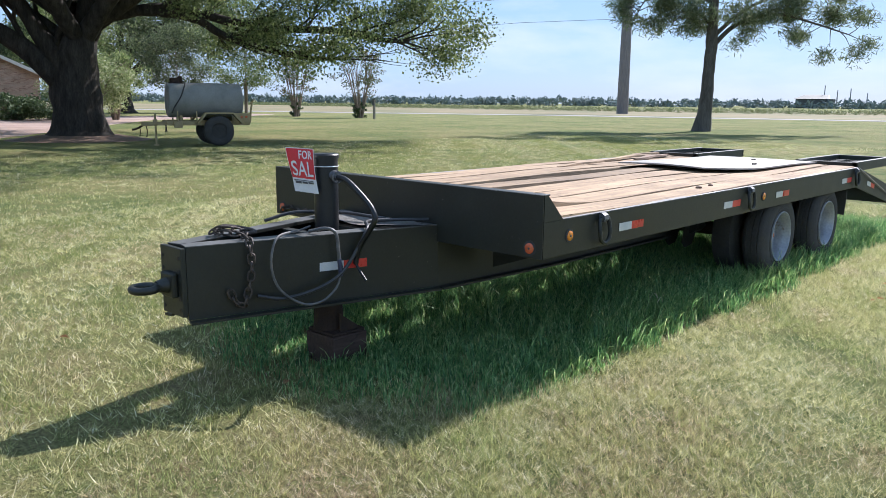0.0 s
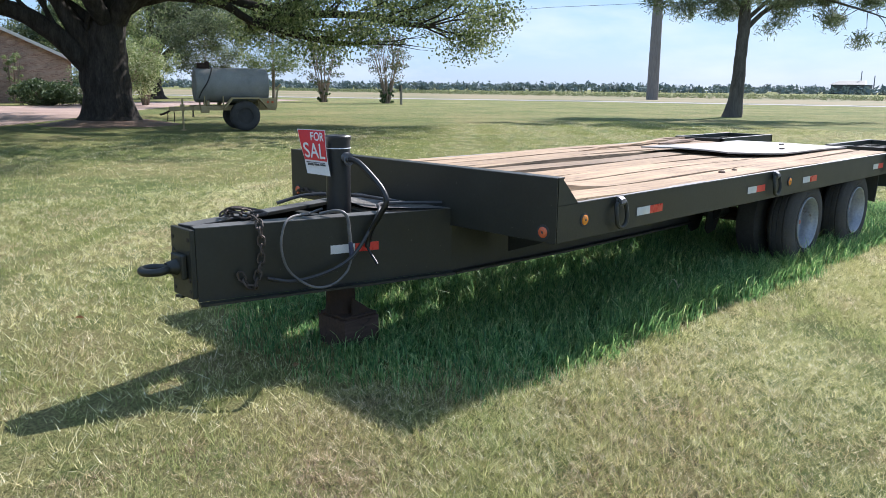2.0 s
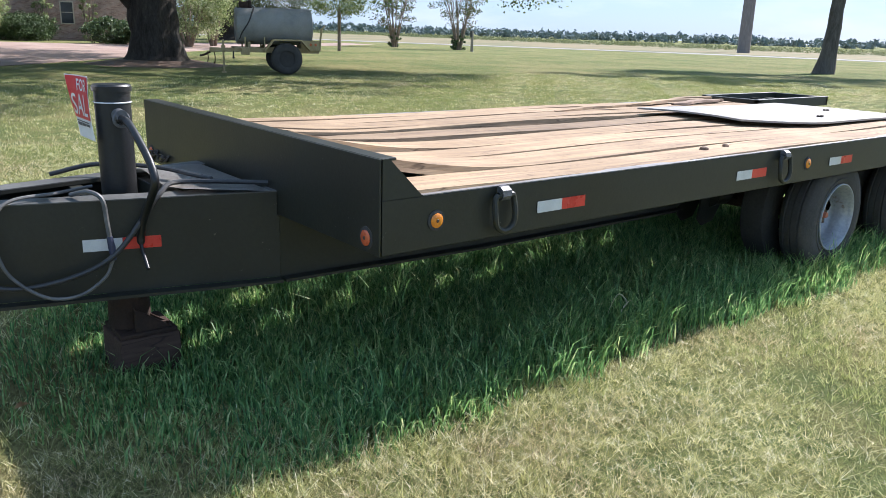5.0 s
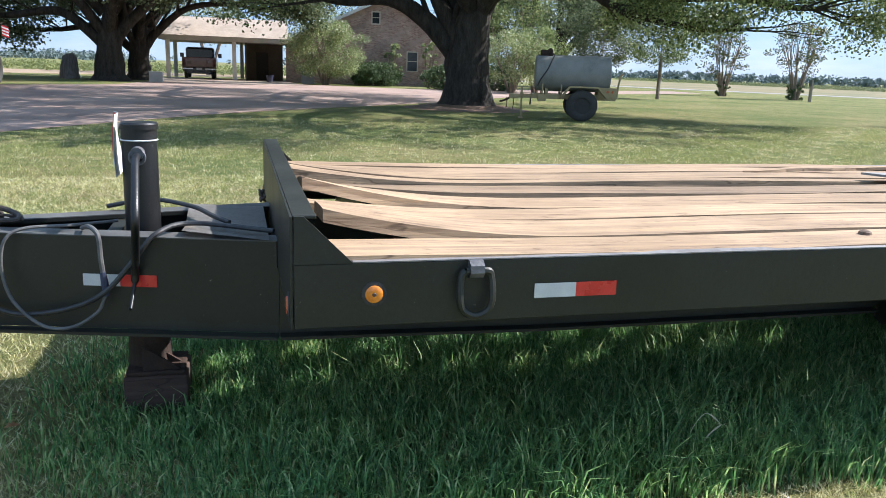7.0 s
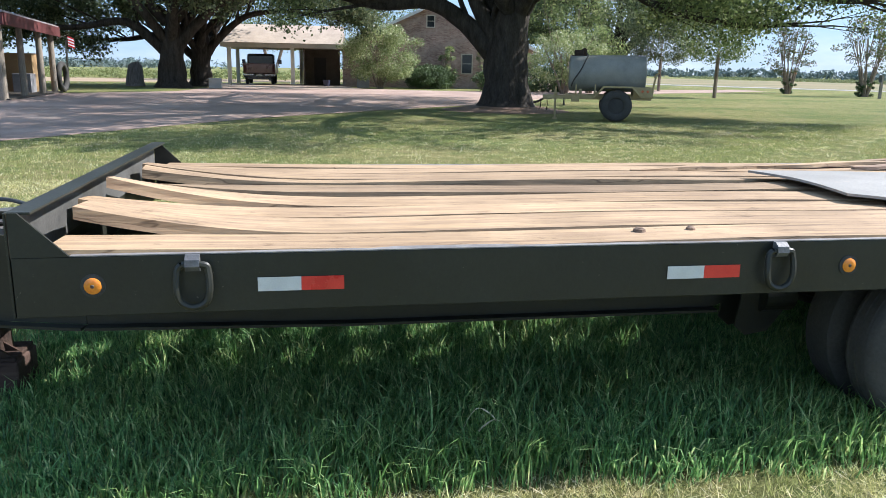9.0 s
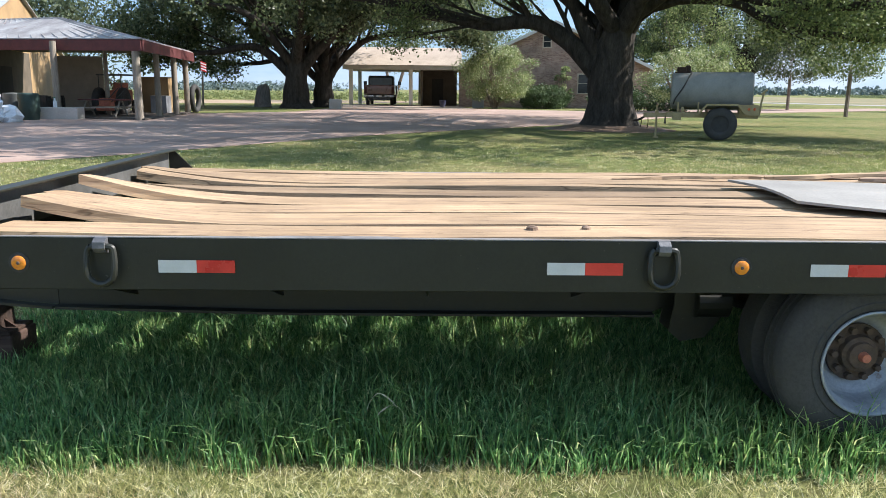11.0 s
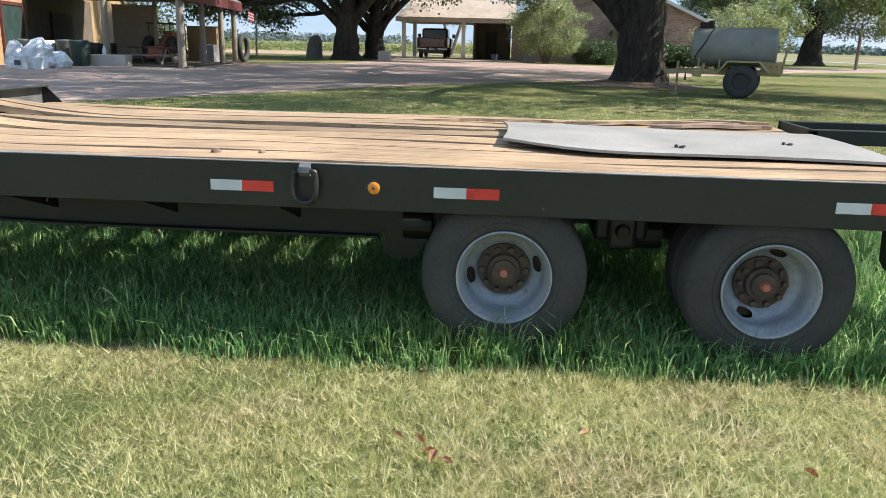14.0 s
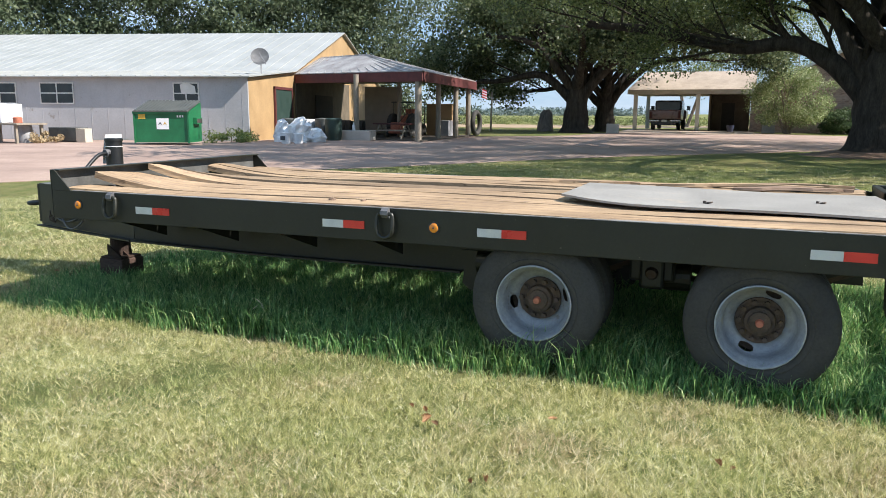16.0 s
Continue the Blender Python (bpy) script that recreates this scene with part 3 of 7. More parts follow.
    for i, (p, q) in enumerate(pairs):
        for k in range(seg):
            if skip and skip(i, k):
                continue
            bm.faces.new([p[k], p[(k + 1) % seg], q[(k + 1) % seg], q[k]])
    bmesh.ops.recalc_face_normals(bm, faces=bm.faces)
    return bm


def torus(bm, at, r, thick, u, v, seg=24, ring=8, a0=0.0, a1=2 * math.pi):
    u, v = Vector(u).normalized(), Vector(v).normalized()
    n = u.cross(v)
    full = abs(a1 - a0 - 2 * math.pi) < 1e-6
    rows = []
    m = seg if full else seg + 1
    for i in range(m):
        a = a0 + (a1 - a0) * i / seg
        d = u * math.cos(a) + v * math.sin(a)
        rows.append([bm.verts.new(Vector(at) + d * (r + thick * math.cos(2 * math.pi * k / ring)) + n * thick * math.sin(2 * math.pi * k / ring)) for k in range(ring)])
    for i in range(seg):
        p, q = rows[i], rows[(i + 1) % m]
        for k in range(ring):
            bm.faces.new([p[k], q[k], q[(k + 1) % ring], p[(k + 1) % ring]])
    return bm


def link_loop(bm, at, d, side, long=0.03, wide=0.018, thick=0.005, seg=16, ring=6):
    """A chain link: a long loop lying in the plane of d and side."""
    d, side = Vector(d).normalized(), Vector(side).normalized()
    n = d.cross(side)
    rows = []
    for i in range(seg):
        a = 2 * math.pi * i / seg
        e = d * math.cos(a) * wide + side * math.sin(a) * wide + d * (long - wide) * (1 if math.cos(a) > 0 else -1)
        o = (d * math.cos(a) + side * math.sin(a)).normalized()
        rows.append([bm.verts.new(Vector(at) + e + o * thick * math.cos(2 * math.pi * k / ring) + n * thick * math.sin(2 * math.pi * k / ring)) for k in range(ring)])
    for i in range(seg):
        p, q = rows[i], rows[(i + 1) % seg]
        for k in range(ring):
            bm.faces.new([p[k], q[k], q[(k + 1) % ring], p[(k + 1) % ring]])
    return bm


def array_mesh(name, verts, faces, material):
    """A mesh straight from arrays; faces all have the same number of corners."""
    me = bpy.data.meshes.new(name)
    k = faces.shape[1]
    me.vertices.add(len(verts))
    me.vertices.foreach_set("co", verts.astype(np.float32).ravel())
    me.loops.add(faces.size)
    me.loops.foreach_set("vertex_index", faces.astype(np.int32).ravel())
    me.polygons.add(len(faces))
    me.polygons.foreach_set("loop_start", np.arange(0, faces.size, k, dtype=np.int32))
    me.update(calc_edges=True)
    me.materials.append(material)
    return me


def leaf_cloud(name, centres, radii, count, size, material, parent=None, seed=1, droop=0.0, narrow=0.42):
    """Many small pointed leaves round given centres; radii per centre."""
    rng = np.random.default_rng(seed)
    centres = np.asarray(centres, float)
    radii = np.asarray(radii, float)
    if radii.ndim == 1:
        radii = np.repeat(radii[:, None], 3, 1) * np.array([1, 1, 0.75])
    n = len(centres) * count
    c = np.repeat(centres, count, 0)
    r = np.repeat(radii, count, 0)
    d = rng.normal(size=(n, 3))
    d /= np.linalg.norm(d, axis=1)[:, None]
    p = c + d * r * (rng.random(n) ** 0.45)[:, None]
    a = rng.normal(size=(n, 3))
    a[:, 2] -= droop
    a /= np.linalg.norm(a, axis=1)[:, None]
    b = np.cross(a, rng.normal(size=(n, 3)))
    b /= np.linalg.norm(b, axis=1)[:, None]
    s = size * rng.uniform(0.6, 1.35, n)[:, None]
    verts = np.stack([p - a * s * 0.5, p + b * s * narrow * 0.5, p + a * s * 0.5, p - b * s * narrow * 0.5], 1).reshape(-1, 3)
    faces = np.arange(4 * n).reshape(-1, 4)
    off = np.array(where(parent)) if parent else np.zeros(3)
    ob = new(name, array_mesh(name, verts - off, faces, material))
    ob.parent = parent
    return ob


def branch(bm, p, d, length, r, depth, tips, rng, spread=0.6, up=0.1, kids=3):
    """A crooked limb that forks; gathers the ends of its twigs in tips."""
    pts, q, dd = [Vector(p)], Vector(p), Vector(d).normalized()
    steps = 4
    for i in range(steps):
        dd = (dd + Vector((rng.uniform(-1, 1), rng.uniform(-1, 1), rng.uniform(-1, 1) * 0.6)) * 0.22 + Vector((0, 0, up * 0.3))).normalized()
        q = q + dd * length / steps
        pts.append(q.copy())
    rad = [r * (1 - 0.62 * i / steps) for i in range(steps + 1)]
    tube(bm, pts, rad, 8 if r > 0.12 else 5, caps=False)
    if depth == 0:
        tips.extend([pts[-1], pts[-2], pts[-3]])
        return
    for k in range(kids):
        j = steps if k == 0 else rng.choice((2, 3, 4))
        nd = (dd + Vector((rng.uniform(-1, 1), rng.uniform(-1, 1), rng.uniform(-0.5, 0.9))) * spread).normalized()
        branch(bm, pts[j], nd, length * rng.uniform(0.55, 0.8), rad[j] * rng.uniform(0.6, 0.85), depth - 1, tips, rng, spread, up, kids)


# ---- ground, driveway, roads ----


def sheet(name, pts, z, material, label, thick=0.3):
    bm = bmesh.new()
    prism(bm, [(x, y, z) for x, y in pts], (0, 0, -thick))
    return solo(name, bm, material, label, name.replace("_", " "), kind="structure")


bm = bmesh.new()
prism(bm, [(-3500, -3500, 0), (3500, -3500, 0), (3500, 3500, 0), (-3500, 3500, 0)], (0, 0, -1))
solo("ground", bm, M["lawn"], "mown lawn of straw-coloured and green grass over brown thatch", "lawn", kind="structure")
sheet("driveway", [(-4, -16), (-9.8, -6.9), (-13.1, -5.0), (-17.5, -1.7), (-21, 0.2), (-25.5, 2.9), (-30, 6.6), (-36, 11.8), (-46, 19), (-58, 28.5), (-67, 41), (-76, 52),
                   (-82, 52), (-74, 38), (-67, 25), (-60, 16.5), (-64, 9), (-71, 7.3), (-71, -3.2), (-62, -3), (-52, -4), (-47, -8), (-40, -17), (-31.5, -17), (-27, -34), (-10, -44), (4, -34)],
      0.012, M["gravel"], "pale gravel driveway dappled with shade")
sheet("carport_pad", [(-62, -3.2), (-60, 3), (-62, 8.5), (-71.5, 7.6), (-78, 7.6), (-78, -4), (-71.5, -3.2)], 0.03, M["tan_concrete"], "tan concrete pad under the carport")
sheet("road", [(-160, 34), (-96, 62), (-61, 84), (-23.5, 95), (60, 118), (300, 180), (300, 188), (60, 126), (-24, 102), (-63, 91), (-98, 69), (-160, 41)], 0.02, M["asphalt"], "pale country road beyond the lawn")
sheet("dirt_strip", [(-76, -52), (-78, -16), (-84, -6), (-91, 6), (-112, 30), (-120, 27), (-105, 2), (-100, -22), (-103, -52)], 0.016, M["tan_soil"], "strip of bare tan soil along the cane")
sheet("field_strip", [(-900, -40), (-160, 45), (-98, 72), (-63, 94), (-24, 105), (60, 129), (500, 250), (500, 420), (-30, 260), (-120, 200), (-300, 120), (-900, 60)], 0.008, M["dry_field"], "strip of dry stubble field past the road")


# ---- the flatbed trailer ----
CX, HW = -3.615, 1.28
XN, XF = CX + HW, CX - HW
YB, YE = 3.32, 9.06
ZT, ZB = 0.945, 0.733
flat = thing("flatbed_trailer", (CX, 6.0, 0), "black flatbed equipment trailer with weathered plank deck, parked on grass", "trailer")


def channel(x_out, s, y0, y1, z0, z1, w=0.075, t=0.012):
    """A steel channel along y with its web outside; s points inward."""
    bm = bmesh.new()
    prof = [(x_out, z0), (x_out + s * w, z0), (x_out + s * w, z0 + t), (x_out + s * t, z0 + t), (x_out + s * t, z1 - t), (x_out + s * w, z1 - t), (x_out + s * w, z1), (x_out, z1)]
    prism(bm, [(x, y0, z) for x, z in prof], (0, y1 - y0, 0))
    bmesh.ops.bevel(bm, geom=[e for e in bm.edges if abs(e.verts[0].co.y - e.verts[1].co.y) > 1], offset=0.003, segments=1, affect="EDGES")
    return bm


def d_ring(parent, x, y, s):
    """Lashing ring hanging from a welded loop."""
    bm = bmesh.new()
    ring_pts = [(-0.036, -0.004), (-0.051, -0.024), (-0.055, -0.09), (-0.042, -0.135), (0.0, -0.154), (0.042, -0.135), (0.055, -0.09), (0.051, -0.024), (0.036, -0.004)]
    pts = [(x + s * (0.036 if z < -0.05 else 0.026), y + a, 0.918 + z) for a, z in ring_pts]
    tube(bm, smooth_line(pts + [pts[0]], 4), 0.0128, 8, caps=False)
    ob = part("d_ring", bm, M["black_paint"], parent, "", True)
    bm = bmesh.new()
    prof = [(x + s * 0.002, y - 0.024, 0.885), (x + s * 0.030, y - 0.024, 0.892), (x + s * 0.044, y - 0.024, 0.91), (x + s * 0.040, y - 0.024, 0.934), (x + s * 0.020, y - 0.024, 0.948), (x + s * 0.002, y - 0.024, 0.948)]
    prism(bm, prof, (0, 0.048, 0))
    part("ring_loop", bm, M["worn_steel"], ob, "worn grey steel loop")


def tape(parent, x, y, z, s, slope=(0, 1, 0), white_first=True):
    u = Vector(slope).normalized()
    for i, key in enumerate(("tape_white", "tape_red") if white_first else ("tape_red", "tape_white")):
        bm = bmesh.new()
        a = Vector((x + s * 0.003, y, z)) + u * 0.1525 * i
        n = u.cross(Vector((0, 0, 1))).normalized()
        up = n.cross(u).normalized()
        if up.z < 0:
            up = -up
        prism(bm, [a, a + u * 0.152, a + u * 0.152 + up * 0.0508, a + up * 0.0508], n * 0.0015)
        part("reflective_tape", bm, M[key], parent, "white reflective tape" if key == "tape_white" else "red reflective tape")


def marker_lamp(parent, at, d, r=0.03, lens="amber"):
    at, d = Vector(at), Vector(d).normalized()
    bm = bmesh.new()
    tube(bm, [at - d * 0.012, at + d * 0.004, at + d * 0.006], [r * 1.38, r * 1.38, r * 1.15], 24)
    base = part("marker_lamp", bm, M["rubber"], parent, "round black rubber lamp grommet", True)
    bm = bmesh.new()
    tube(bm, [at, at + d * 0.008, at + d * 0.011, at + d * 0.012], [r, r * 0.97, r * 0.84, r * 0.3], 24)
    part("lens", bm, M[lens], base, "amber lens" if lens == "amber" else "orange-red lens", True)
    bm = bmesh.new()
    tube(bm, [at + d * 0.0122, at + d * 0.015], [r * 0.24, r * 0.18], 12)
    part("lens_boss", bm, M["hub"], base, "dark boss in the lens", True)


sides = []
for x, s in ((XN, -1), (XF, 1)):
    sb = part("side_beam", channel(x, s, YB + 0.005, YE, ZB, ZT), M["black_paint"], flat, "scuffed black painted steel channel")
    sides.append(sb)
    for yy in (3.912, 6.14, 8.965):
        d_ring(sb, x, yy, -s)
    for yy in (4.128, 5.68, 6.742, 8.55):
        tape(sb, x, yy, 0.806, -s)
    for yy in (3.577, 6.462):
        marker_lamp(sb, (x, yy, 0.842), (-s, 0, 0))
    bm = bmesh.new()
    box(bm, min(x, x + s * 0.05), max(x, x + s * 0.05), YB + 0.19, YE, ZT, ZT + 0.004)
    part("wear_strip", bm, M["bare_edge"], sb, "bare bright edge of the deck rail")
    # corner gusset
    bm = bmesh.new()
    prism(bm, [(x - s * 0.001, YB + 0.005, ZT), (x - s * 0.001, YB + 0.19, ZT), (x - s * 0.001, YB + 0.035, 1.098), (x - s * 0.001, YB + 0.005, 1.098)], (s * 0.01, 0, 0))
    part("gusset", bm, M["black_paint"], sb)

# bulkhead with a folded top flange
bm = boxes((XF, XN, YB - 0.008, YB, ZB, 1.098), bev=0.002)
bulk = part("bulkhead", bm, M["black_paint"], flat, "black steel front bulkhead plate")
bm = boxes((XF + 0.012, XN - 0.012, YB + 0.001, YB + 0.075, 1.088, 1.099), bev=0.003)
part("flange", bm, M["black_paint"], bulk)
# thin plate of lighter paint: dust plus sunlight put into the colour
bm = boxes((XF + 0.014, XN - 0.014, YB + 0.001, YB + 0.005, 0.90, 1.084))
part("inner_face", bm, M["lit_dusty_black"], bulk, "faded dusty inner face, greyed as if sunlit")
for x in (XN - 0.085, XF + 0.085):
    marker_lamp(bulk, (x, YB - 0.006, 0.79), (0, -1, 0), 0.032, "red_lens")

# drawbar: two deep channels that meet at the nose
ZD0, ZD1 = 0.443, 0.838
YN = 1.80
nose_w, root_w = 0.095, 0.47
for s in (1, -1):
    bm = bmesh.new()
    a0, a1 = Vector((CX + s * nose_w, YN, 0)), Vector((CX + s * root_w, YB - 0.012, 0))
    d = (a1 - a0).normalized()
    inn = Vector((-d.y, d.x, 0)) * (1 if s > 0 else -1)
    if inn.x * s > 0:
        inn = -inn
    prof = [(0, ZD0), (0.10, ZD0), (0.10, ZD0 + 0.016), (0.014, ZD0 + 0.016), (0.014, ZD1 - 0.016), (0.11, ZD1 - 0.016), (0.11, ZD1), (0, ZD1)]
    prism(bm, [a0 + inn * w + Vector((0, 0, z)) for w, z in prof], a1 - a0)
    a2 = a1 + (a1 - a0).normalized() * 0.008
    prism(bm, [a1 + inn * w + Vector((0, 0, z)) for w, z in ((0, ZD0), (0.10, ZD0), (0.10, ZD0 + 0.016), (0.014, ZD0 + 0.016), (0.014, 0.728), (0, 0.728))], a2 - a1)
    beam = part("drawbar_beam", bm, M["black_paint"], flat, "deep black steel drawbar channel")
    bm = bmesh.new()
    prism(bm, [a0 - inn * 0.0 + Vector((0, 0, ZD0 - 0.014)), a2 + Vector((0, 0, ZD0 - 0.014)), a2 - inn * 0.055 + Vector((0, 0, ZD0 - 0.014)), a0 - inn * 0.055 + Vector((0, 0, ZD0 - 0.014))], (0, 0, 0.013))
    part("bottom_flange", bm, M["black_paint"], beam)
    # lighter strip on top imitates the sky's reflection on dusty black paint
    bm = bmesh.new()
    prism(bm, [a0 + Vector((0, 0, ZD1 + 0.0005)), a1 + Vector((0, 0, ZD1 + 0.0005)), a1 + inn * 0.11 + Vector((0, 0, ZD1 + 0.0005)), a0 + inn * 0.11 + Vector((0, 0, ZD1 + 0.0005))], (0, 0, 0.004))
    part("top_flange", bm, M["lit_dusty_black"], beam, "dusty top flange, greyed by painted sky sheen")
    if s > 0:
        o = a0 + d * 0.752
        out = -inn
        for i, key in enumerate(("tape_white", "tape_red")):
            bm = bmesh.new()
            q = o + d * 0.1525 * i + out * 0.002 + Vector((0, 0, 0.629))
            prism(bm, [q, q + d * 0.152, q + d * 0.152 + Vector((0, 0, 0.0508)), q + Vector((0, 0, 0.0508))], out * 0.0015)
            part("reflective_tape", bm, M[key], beam, "white reflective tape" if i == 0 else "red reflective tape")
bm = boxes((CX - nose_w - 0.03, CX + nose_w + 0.0, YN - 0.03, YN - 0.001, ZD0 + 0.02, ZD1 - 0.004), bev=0.004)
nose = part("nose_plate", bm, M["black_paint"], flat, "drilled black coupling plate")
for zz in (0.50, 0.56, 0.71, 0.78):
    for xx in (CX - 0.10, CX + 0.07):
        # no real hole: a dark disc paints the shade inside it
        bm = bmesh.new()
        cyl(bm, (xx, YN - 0.034, zz), (xx, YN - 0.028, zz), 0.011, 12)
        part("bolt_hole", bm, M["recess_shade"], nose)
bm = boxes((CX - 0.075, CX + 0.055, YN - 0.065, YN - 0.029, 0.565, 0.70), bev=0.01)
lun = part("lunette_base", bm, M["black_paint"], flat)
bm = bmesh.new()
tube(bm, [(CX - 0.01, YN - 0.06, 0.63), (CX - 0.01, YN - 0.12, 0.63)], [0.045, 0.030], 16)
torus(bm, (CX - 0.01, YN - 0.185, 0.63), 0.062, 0.021, (1, 0, 0), (0, 1, 0), 28, 10)
part("lunette_eye", bm, M["black_paint"], lun, "heavy black pintle eye ring", True)
bm = bmesh.new()
prism(bm, [(CX - 0.15, YN + 0.03, ZD1 - 0.03), (CX + 0.09, YN + 0.03, ZD1 - 0.03), (CX + 0.15, YN + 0.32, ZD1 - 0.03), (CX - 0.17, YN + 0.32, ZD1 - 0.03)], (0, 0, 0.012))
part("nose_web", bm, M["black_paint"], flat)
bm = boxes((CX - 0.275, CX + 0.275, 2.60, 2.66, ZD0 + 0.05, ZD1 - 0.02), (CX - 0.35, CX + 0.35, 2.93, 3.0, ZD0 + 0.05, ZD1 - 0.02), bev=0.004)
part("drawbar_cross", bm, M["black_paint"], flat)
bm = bmesh.new()
grid_n = 8
vs = []
for i in range(grid_n + 1):
    row = []
    for j in range(3):
        yy = 2.93 + 0.35 * j / 2
        xx = -3.97 + 0.01 * j + (0.71 + 0.05 * j) * i / grid_n
        row.append(bm.verts.new((xx, yy, ZD1 + 0.008 + 0.014 * math.sin(i * 0.9) * (1 - j / 2) + 0.012 * (1 - j / 2))))
    vs.append(row)
for i in range(grid_n):
    for j in range(2):
        bm.faces.new([vs[i][j], vs[i + 1][j], vs[i + 1][j + 1], vs[i][j + 1]])
bmesh.ops.solidify(bm, geom=bm.faces, thickness=0.008)
solo("rubber_mat", bm, M["steel_sheet"], "grey rubber mat flap lying on the drawbar", "mat", smooth=False)

# landing jack
JX, JY = -3.548, 2.752
jack = part("jack_tube", cyl(bmesh.new(), (JX, JY, 0.36), (JX, JY, 1.265), 0.0735, 28), M["jack_black"], flat, "black painted round landing jack tube", True)
bm = bmesh.new()
lathe(bm, [(1.262, 0.081), (1.282, 0.081), (1.29, 0.074), (1.286, 0.056), (1.288, 0.0005)], 28, "z", (JX, JY, 0))
part("jack_cap", bm, M["jack_black"], jack, "", True)
bm = bmesh.new()
torus(bm, (JX, JY, 1.215), 0.0755, 0.003, (1, 0, 0), (0, 1, 0), 28, 6)
part("wire_tie", bm, M["sign_white"], jack, "white wire tie")
bm = bmesh.new()
tube(bm, [(JX + 0.06, JY, 1.165), (JX + 0.115, JY, 1.165)], [0.03, 0.026], 14)
torus(bm, (JX + 0.105, JY, 1.15), 0.03, 0.007, (0, 1, 0), (0, 0, 1), 18, 6)
crank = part("crank_socket", bm, M["worn_steel"], jack, "worn steel crank socket", True)
bm = bmesh.new()
pts = smooth_line([(JX + 0.105, JY, 1.155), (-3.352, 2.755, 1.14), (-3.223, 2.765, 1.055), (-3.15, 2.77, 0.99), (-3.125, 2.77, 0.93), (-3.165, 2.762, 0.862), (-3.225, 2.752, 0.78), (-3.256, 2.744, 0.709), (-3.255, 2.738, 0.65), (-3.16, 2.73, 0.57)], 6)
tube(bm, pts, [0.0165 if i < len(pts) * 0.86 else 0.008 for i in range(len(pts))], 10)
part("crank_handle", bm, M["jack_black"], jack, "black bent crank handle", True)
bm = bmesh.new()
tube(bm, [(JX, JY, 0.205), (JX, JY, 0.25), (JX, JY, 0.40)], [0.098, 0.092, 0.088], 20)
box(bm, JX - 0.09, JX + 0.16, JY - 0.09, JY + 0.16, 0.188, 0.208, bev=0.006)
for k in (0.0, 0.09):
    prism(bm, [(JX + 0.04 + k, JY - 0.02, 0.208), (JX + 0.04 + k, JY + 0.14, 0.208), (JX + 0.04 + k, JY - 0.02, 0.32)], (0.014, 0, 0))
part("jack_foot", bm, M["rust"], jack, "rusty jack foot")
bm = boxes((JX - 0.10, JX + 0.17, JY - 0.10, JY + 0.17, 0.0, 0.187), bev=0.01)
solo("wooden_block", bm, M["old_timber"], "rough dark brown timber block under the trailer jack", "wood block", at=(JX, JY, 0))

# frame under the deck
for sd in (1, -1):
    xo = CX + sd * root_w
    bm = bmesh.new()
    prism(bm, [(xo, YB - 0.002, ZD0), (xo, 4.5, 0.42), (xo, 6.35, 0.42), (xo, 6.62, 0.53), (xo, 8.9, 0.53), (xo, 8.9, 0.796), (xo, YB + 0.09, 0.796), (xo, YB + 0.09, 0.728), (xo, YB - 0.002, 0.728)], (-sd * 0.03, 0, 0))
    mb = part("main_beam", bm, M["black_paint"], flat, "deep black frame beam under the deck")
    bm = bmesh.new()
    for (ya, za), (yb, zb) in (((YB - 0.002, ZD0), (4.5, 0.42)), ((4.5, 0.42), (6.35, 0.42))):
        prism(bm, [(xo - sd * 0.06, ya, za - 0.014), (xo - sd * 0.06, yb, zb - 0.014), (xo + sd * 0.055, yb, zb - 0.014), (xo + sd * 0.055, ya, za - 0.014)], (0, 0, 0.013))
    part("bottom_flange", bm, M["black_paint"], mb)
yy = 3.75
k = 0
while yy < 8.9:
    bm = boxes((XF + 0.02, XN - 0.02, yy, yy + 0.05, 0.80, 0.898))
    part("cross_member", bm, M["black_paint"], flat)
    if k % 2 == 0 and not 6.5 < yy < 9:
        for s in (1, -1):
            bm = bmesh.new()
            prism(bm, [(CX + s * 0.565, yy, 0.74), (CX + s * (HW - 0.03), yy, 0.74), (CX + s * (HW - 0.03), yy, 0.80), (CX + s * 0.565, yy, 0.80)], (0, 0.01, 0))
            prism(bm, [(CX + s * 0.565, yy, 0.52), (CX + s * (HW - 0.1), yy, 0.735), (CX + s * 0.565, yy, 0.735)], (0, 0.01, 0))
            part("outrigger", bm, M["black_paint"], flat)
    yy += 0.36
    k += 1

